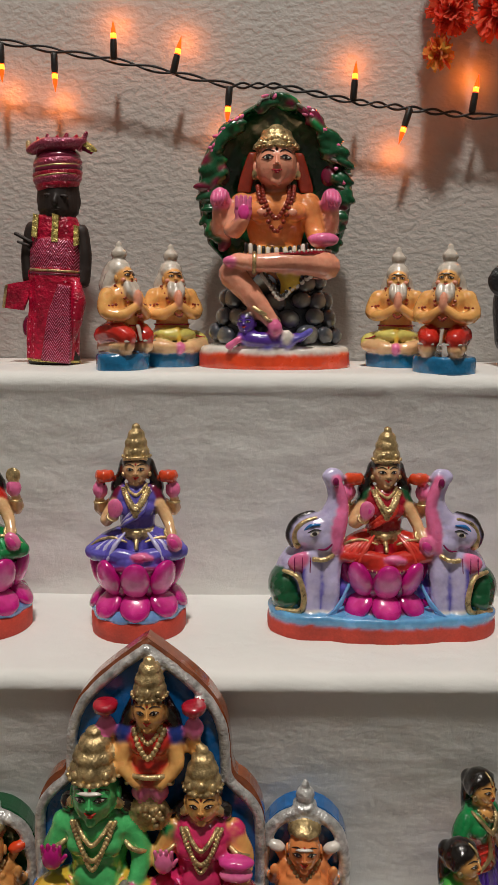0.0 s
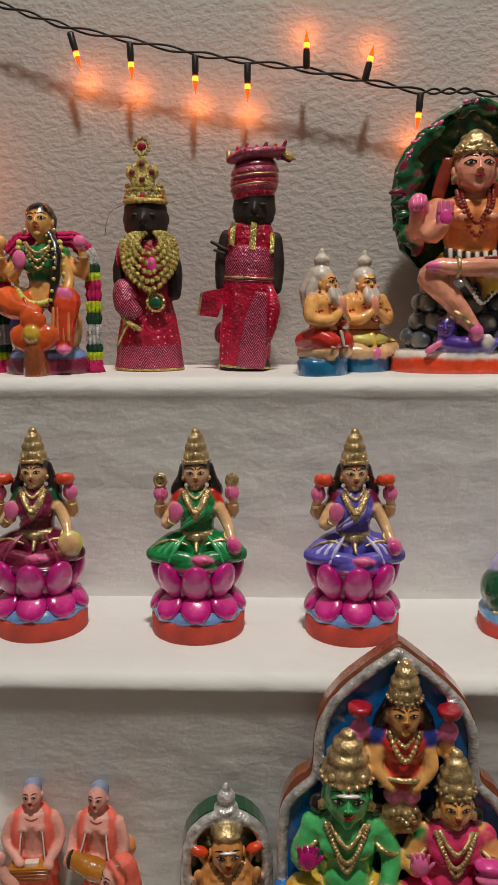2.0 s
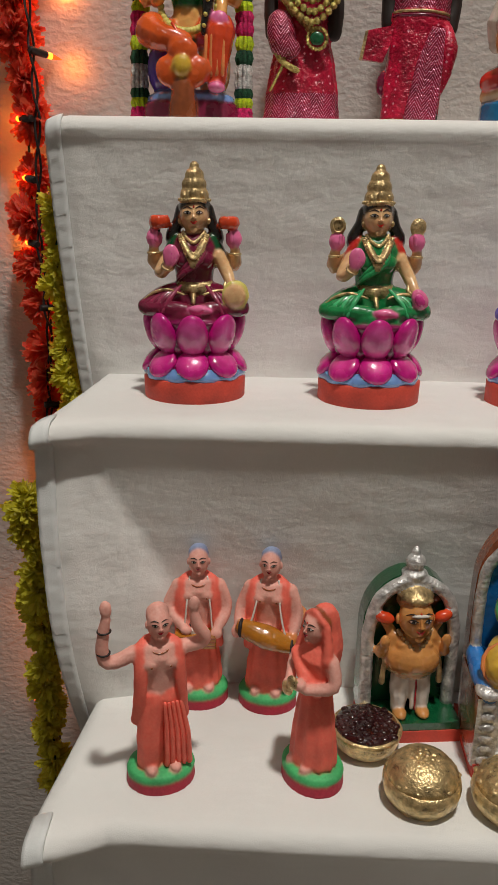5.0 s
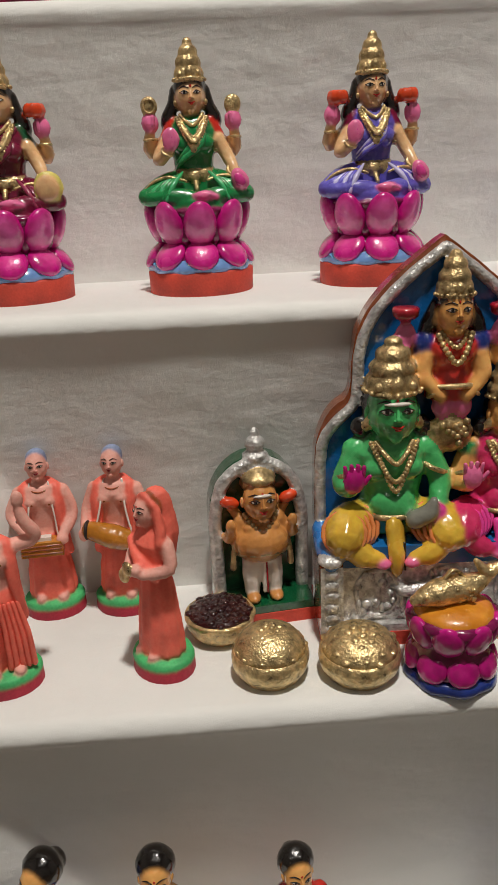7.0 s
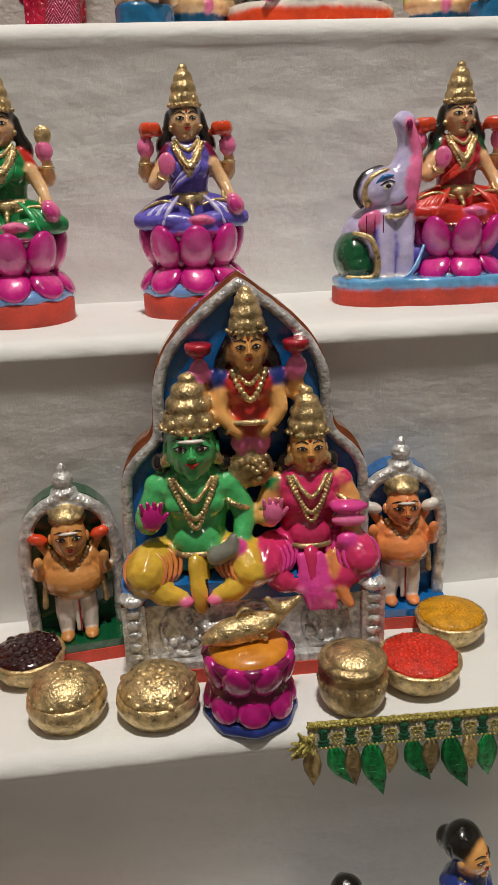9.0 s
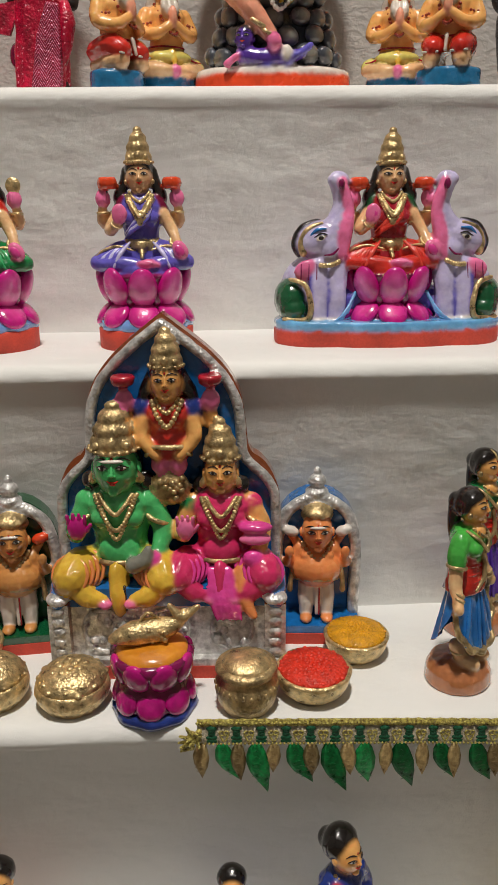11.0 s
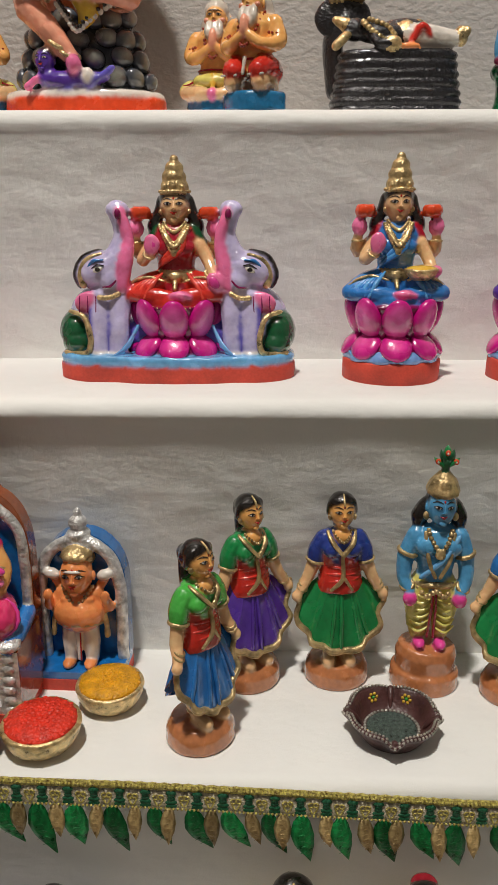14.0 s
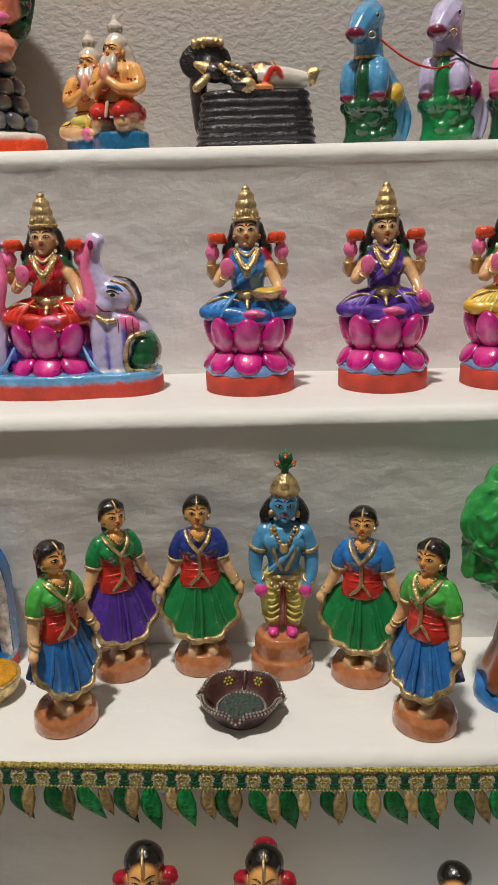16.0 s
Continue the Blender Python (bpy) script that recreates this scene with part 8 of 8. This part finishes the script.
def fabric(name, h, h2):
    m = material(name, lin(h), 0.7, vary=0.2, big=90, fine=700, second=lin(h2), bump=0.4, sheen=0.3)
    n, k = m.node_tree.nodes, m.node_tree.links
    tr, mx = n.new("ShaderNodeBsdfTranslucent"), n.new("ShaderNodeMixShader")
    tr.inputs["Color"].default_value = (*lin(h2), 1)
    mx.inputs[0].default_value = 0.45
    k.new(n["Principled BSDF"].outputs[0], mx.inputs[1])
    k.new(tr.outputs[0], mx.inputs[2])
    k.new(mx.outputs[0], n["Material Output"].inputs[0])
    return m


RED1, RED2 = fabric("red_petal_cloth", "ff5232", "ff7c58"), fabric("deep_red_petal_cloth", "f8402a", "ff6648")
ORA = fabric("orange_petal_cloth", "f07a28", "f8a848")
AMB = fabric("amber_petal_cloth", "f4b038", "f8cc60")
YEL = fabric("yellow_green_petal_cloth", "e2da20", "f4ee54")
redm = [pompom(k, 0.030, [RED1, RED2, RED1], 460) for k in range(4)]
yelm = [pompom(20 + k, 0.020, [YEL], 300) for k in range(3)]
oram = pompom(31, 0.022, [ORA, AMB, ORA, RED1], 260)


def garland(points, meshes, step, label, seed, squash=1.0, cord=DKGREEN, knot=None):
    g = thing("garland", pose(0, 0, 0), label, "garland", "cloth flower garlands")
    rnd = random.Random(seed)
    P = [Vector(p) for p in points]
    c = Clay()
    line = ([Vector(knot)] if knot else []) + P
    c.limb([p * 100 for p in line], [0.12] * len(line), cord, seg=6)
    part("cord", c, None, g)
    total = sum((P[i + 1] - P[i]).length for i in range(len(P) - 1))
    d, i = 0.0, 0
    while d < total:
        s, k = d, 0
        while k < len(P) - 2 and s > (P[k + 1] - P[k]).length:
            s -= (P[k + 1] - P[k]).length
            k += 1
        p = P[k] + (P[k + 1] - P[k]).normalized() * s
        o = new("flower", meshes[i % len(meshes)])
        o.parent = g
        q = rnd.uniform(0.82, 1.18)
        o.matrix_basis = Matrix.Translation(p + Vector((rnd.uniform(-0.005, 0.005), rnd.uniform(-0.004, 0.004), 0))) @ Euler((rnd.uniform(0, 6), rnd.uniform(0, 6), rnd.uniform(0, 6))).to_matrix().to_4x4() @ Matrix.Diagonal((q, q, q * squash, 1))
        d += step * rnd.uniform(0.75, 1.35)
        i += 1
    return g


garland([(-0.607, 0.888, 1.80), (-0.602, 0.885, 1.54), (-0.609, 0.885, 1.39), (-0.606, 0.885, 1.27), (-0.606, 0.885, 1.15), (-0.594, 0.885, 1.07), (-0.592, 0.885, 0.90)], redm, 0.043, "bright red ruffled cloth flower garland hanging on the wall", 1)
garland([(-0.556, 0.80, 1.19), (-0.558, 0.80, 1.10), (-0.546, 0.80, 0.975)], yelm, 0.019, "yellow green cloth flower garland hanging beside the steps", 2)
garland([(-0.556, 0.66, 0.945), (-0.555, 0.66, 0.86), (-0.548, 0.66, 0.765), (-0.548, 0.66, 0.62)], yelm, 0.019, "yellow green cloth flower garland hanging beside the low step", 3, knot=(-0.425, 0.66, 1.02))
garland([(0.205, 0.870, 1.85), (0.203, 0.870, 1.622)], redm, 0.040, "red cloth flower garland with an orange tail flower", 4)
tail = new("tassel_flower", oram)
tagged(tail, "orange and yellow cloth tail flower under the garland", "cloth flower")
tail.matrix_basis = pose(0.197, 0.870, 1.598) @ Matrix.Diagonal((0.75, 0.75, 1.25, 1))
garland([(0.262, 0.870, 1.85), (0.262, 0.870, 1.622)], redm, 0.040, "red cloth flower garland hanging from above", 5)


# ---- the leaf border along the low step's edge ----
def foil(name, h, h2, metal):
    m = material(name, lin(h), 0.3, metal=metal, vary=0.3, big=140, fine=500, second=lin(h2), bump=0.5)
    n, k = m.node_tree.nodes, m.node_tree.links
    oi = n.new("ShaderNodeObjectInfo")
    hs = n.new("ShaderNodeHueSaturation")
    mr = n.new("ShaderNodeMapRange")
    mr.inputs[3].default_value, mr.inputs[4].default_value = 0.55, 1.6
    k.new(oi.outputs["Random"], mr.inputs[0])
    k.new(mr.outputs[0], hs.inputs["Value"])
    p = n["Principled BSDF"]
    src = p.inputs["Base Color"].links[0].from_socket
    k.new(src, hs.inputs["Color"])
    k.new(hs.outputs[0], p.inputs["Base Color"])
    return m


GFOIL, AFOIL = foil("green_foil", "0e7038", "1fa656", 0.35), foil("gold_foil", "b09058", "dcc48c", 0.4)
BRAID = material("gold_braid", (0.95, 0.6, 0.16), 0.3, metal=0.2, vary=0.5, big=500, fine=1200, bump=1.0)
MOTIF = material("green_velvet_motif", lin("0d5c3a"), 0.6, vary=0.3, big=300, fine=900, bump=0.6)
BAND = material("sheer_gold_net", (0.7, 0.64, 0.48), 0.5, metal=0.1, vary=0.4, big=500, fine=1300, bump=0.9)
toran = thing("leaf_border", pose(0, 0, 0), "gold braid border with green and gold foil leaves", "toran")
TP = [Vector(p) for p in ((-0.058, 0.4485, 0.789), (0.12, 0.4485, 0.784), (0.25, 0.4485, 0.778), (0.364, 0.4485, 0.772), (0.52, 0.4485, 0.769), (0.95, 0.4485, 0.764))]


def border_at(x):
    for a, b in zip(TP, TP[1:]):
        if x <= b.x:
            return a.lerp(b, (x - a.x) / (b.x - a.x))
    return TP[-1]


def hang(x, d):
    """The place on the border d metres below its upper edge."""
    p = border_at(x)
    return Vector((x, p.y - 0.12 * d, p.z - d))


def strip(d0, d1, mat, name, thick, wave=0.0):
    c = Clay()
    rows = []
    for i in range(230):
        x = -0.055 + 1.0 * i / 229
        q = []
        for k in range(4):
            p = hang(x, d0 + (d1 - d0) * k / 3)
            q.append(p + Vector((0, -thick - wave * math.sin(x * 700), 0.0004)))
        rows.append([v * 100 for v in (*q, *(w + Vector((0, thick * 0.8, -0.0003)) for w in reversed(q)))])
    c.grid(rows, mat)
    part(name, c, None, toran)


strip(0.0, 0.0055, BRAID, "gold_braid", 0.0016, 0.0006)
strip(0.006, 0.021, BAND, "net_band", 0.0006)
c = Clay()
for w in ((0.0025, 0.12), (0.0195, 0.1)):
    c.beads([hang(-0.055 + i * 0.004, w[0]) * 100 + Vector((0, -0.2, 0)) for i in range(250)], w[1], BRAID, 330)
tagged(part("bead_trim", c, None, toran), kind="stuff")


def motif_mesh():
    c = Clay()
    for z, w in ((-0.75, 0.42), (-0.98, 0.28), (-1.25, 0.3), (-1.55, 0.5), (-1.85, 0.55)):
        c.ball(0, -0.14, z, w, 0.13, 0.24, MOTIF, seg=8, rings=5)
    ob = c.object("motif", "", "", jitter=0)
    return ob


def scroll_mesh():
    c = Clay()
    for s in (-1, 1):
        c.ring(s * 0.18, -0.16, -1.15, 0.2, 0.06, BRAID, rot=(90, 0, 0), seg=10)
        c.limb([(s * 0.3, -0.16, -1.4), (s * 0.12, -0.18, -1.75), (0, -0.16, -1.95)], [0.07, 0.08, 0.05], BRAID, seg=5)
    ob = c.object("scroll", "", "", jitter=0)
    return ob


def leaf_mesh(mat, name, w, h, bend):
    c = Clay()
    rows = []
    for i in range(9):
        u = i / 8
        half = w * math.sin(math.pi * (0.08 + 0.92 * u) ** 0.85) * (1 + 0.05 * (i % 2)) + 0.01
        cx, z, y = bend * u * u, -h * u, -0.12 - 0.3 * math.sin(math.pi * u * 0.8)
        rows.append([(cx - half, y + 0.13, z), (cx - half * 0.5, y + 0.02, z - 0.05), (cx, y + 0.08, z), (cx + half * 0.5, y + 0.02, z - 0.05), (cx + half, y + 0.13, z),
                     (cx + half * 0.5, y + 0.06, z - 0.05), (cx, y + 0.12, z), (cx - half * 0.5, y + 0.06, z - 0.05)])
    c.grid(rows, mat)
    for i in range(1, 7):
        u = i / 8
        cx, z, y = bend * u * u, -h * u, -0.12 - 0.3 * math.sin(math.pi * u * 0.8)
        for s in (-1, 1):
            c.limb([(cx, y + 0.05, z), (cx + s * w * 0.75 * math.sin(math.pi * u), y + 0.05, z - 0.22)], [0.03, 0.02], mat, seg=4, steps=1)
    return c.object(name, "", "", jitter=0)


rnd = random.Random(77)
protos = {"motif": motif_mesh(), "scroll": scroll_mesh(), "g1": leaf_mesh(GFOIL, "leaf", 0.82, 4.0, 1.1), "g2": leaf_mesh(GFOIL, "leaf", 0.84, 3.8, 0.85), "a1": leaf_mesh(AFOIL, "leaf", 0.6, 2.7, 0.3), "a2": leaf_mesh(AFOIL, "leaf", 0.6, 3.1, 0.4)}
used = set()


def border_piece(key, x, drop, rz=0.0, tip=0.0, sc=1.0):
    src = protos[key]
    o = src if key not in used else new(src.name.split(".")[0], src.data)
    used.add(key)
    o.parent = toran
    q = hang(x, drop)
    o.matrix_basis = Matrix.Translation((x, q.y - (0.0 if drop else 0.0008), q.z)) @ Euler((radians(tip), radians(rz), radians(rnd.uniform(-14, 14) if drop else 0))).to_matrix().to_4x4() @ Matrix.Scale(sc, 4)


x = -0.044
while x < 0.93:
    border_piece("motif", x, 0.0)
    border_piece("scroll", x + 0.0095, 0.0)
    x += 0.019
x = -0.036
while x < 0.93:
    border_piece(rnd.choice(("g1", "g1", "g2")), x + rnd.uniform(-0.002, 0.002), 0.0205, rnd.uniform(-12, 8), rnd.uniform(-4, 8), rnd.uniform(0.9, 1.1))
    border_piece(rnd.choice(("a1", "a2")), x - 0.014 + rnd.uniform(-0.002, 0.002), 0.0203, rnd.uniform(-10, 14), rnd.uniform(-10, 2), rnd.uniform(0.88, 1.06))
    x += 0.028
end = Clay()
for k in range(16):
    end.limb([(rnd.uniform(-0.5, 0.5), 0, rnd.uniform(-1.6, 0)), (rnd.uniform(-1.3, 0.3), rnd.uniform(-0.5, 0), rnd.uniform(-2.0, 0.4))], [0.22, 0.1], BRAID, seg=5)
eo = part("gathered_end", end, None, toran, "gathered gold braid end")
eo.matrix_basis = pose(-0.056, 0.440, 0.785)

# ---- ceiling light fittings ----
LENS = material("lamp_lens", (1.0, 0.87, 0.73), 0.4, vary=0.02, glow=6.0)
# The outer two fittings, also unseen, only go with the added fill lamps.
for x, y in ((-0.06, -0.17), (-1.1, -1.15), (1.0, -1.15)):
    t = thing("ceiling_light", pose(x, y, 3.6), "round white recessed ceiling light, lit, unseen", "ceiling light", "ceiling lights")
    c = Clay()
    c.lathe([(11.0, 0), (11.0, -1.0), (10.0, -1.4), (9.0, -1.2), (9.0, 0)], PLASTER, seg=32)
    part("frame", c, None, t)
    c = Clay()
    c.lathe([(8.8, -0.9), (4.0, -1.1), (0.1, -1.15)], LENS, seg=28)
    part("diffuser", c, None, t)
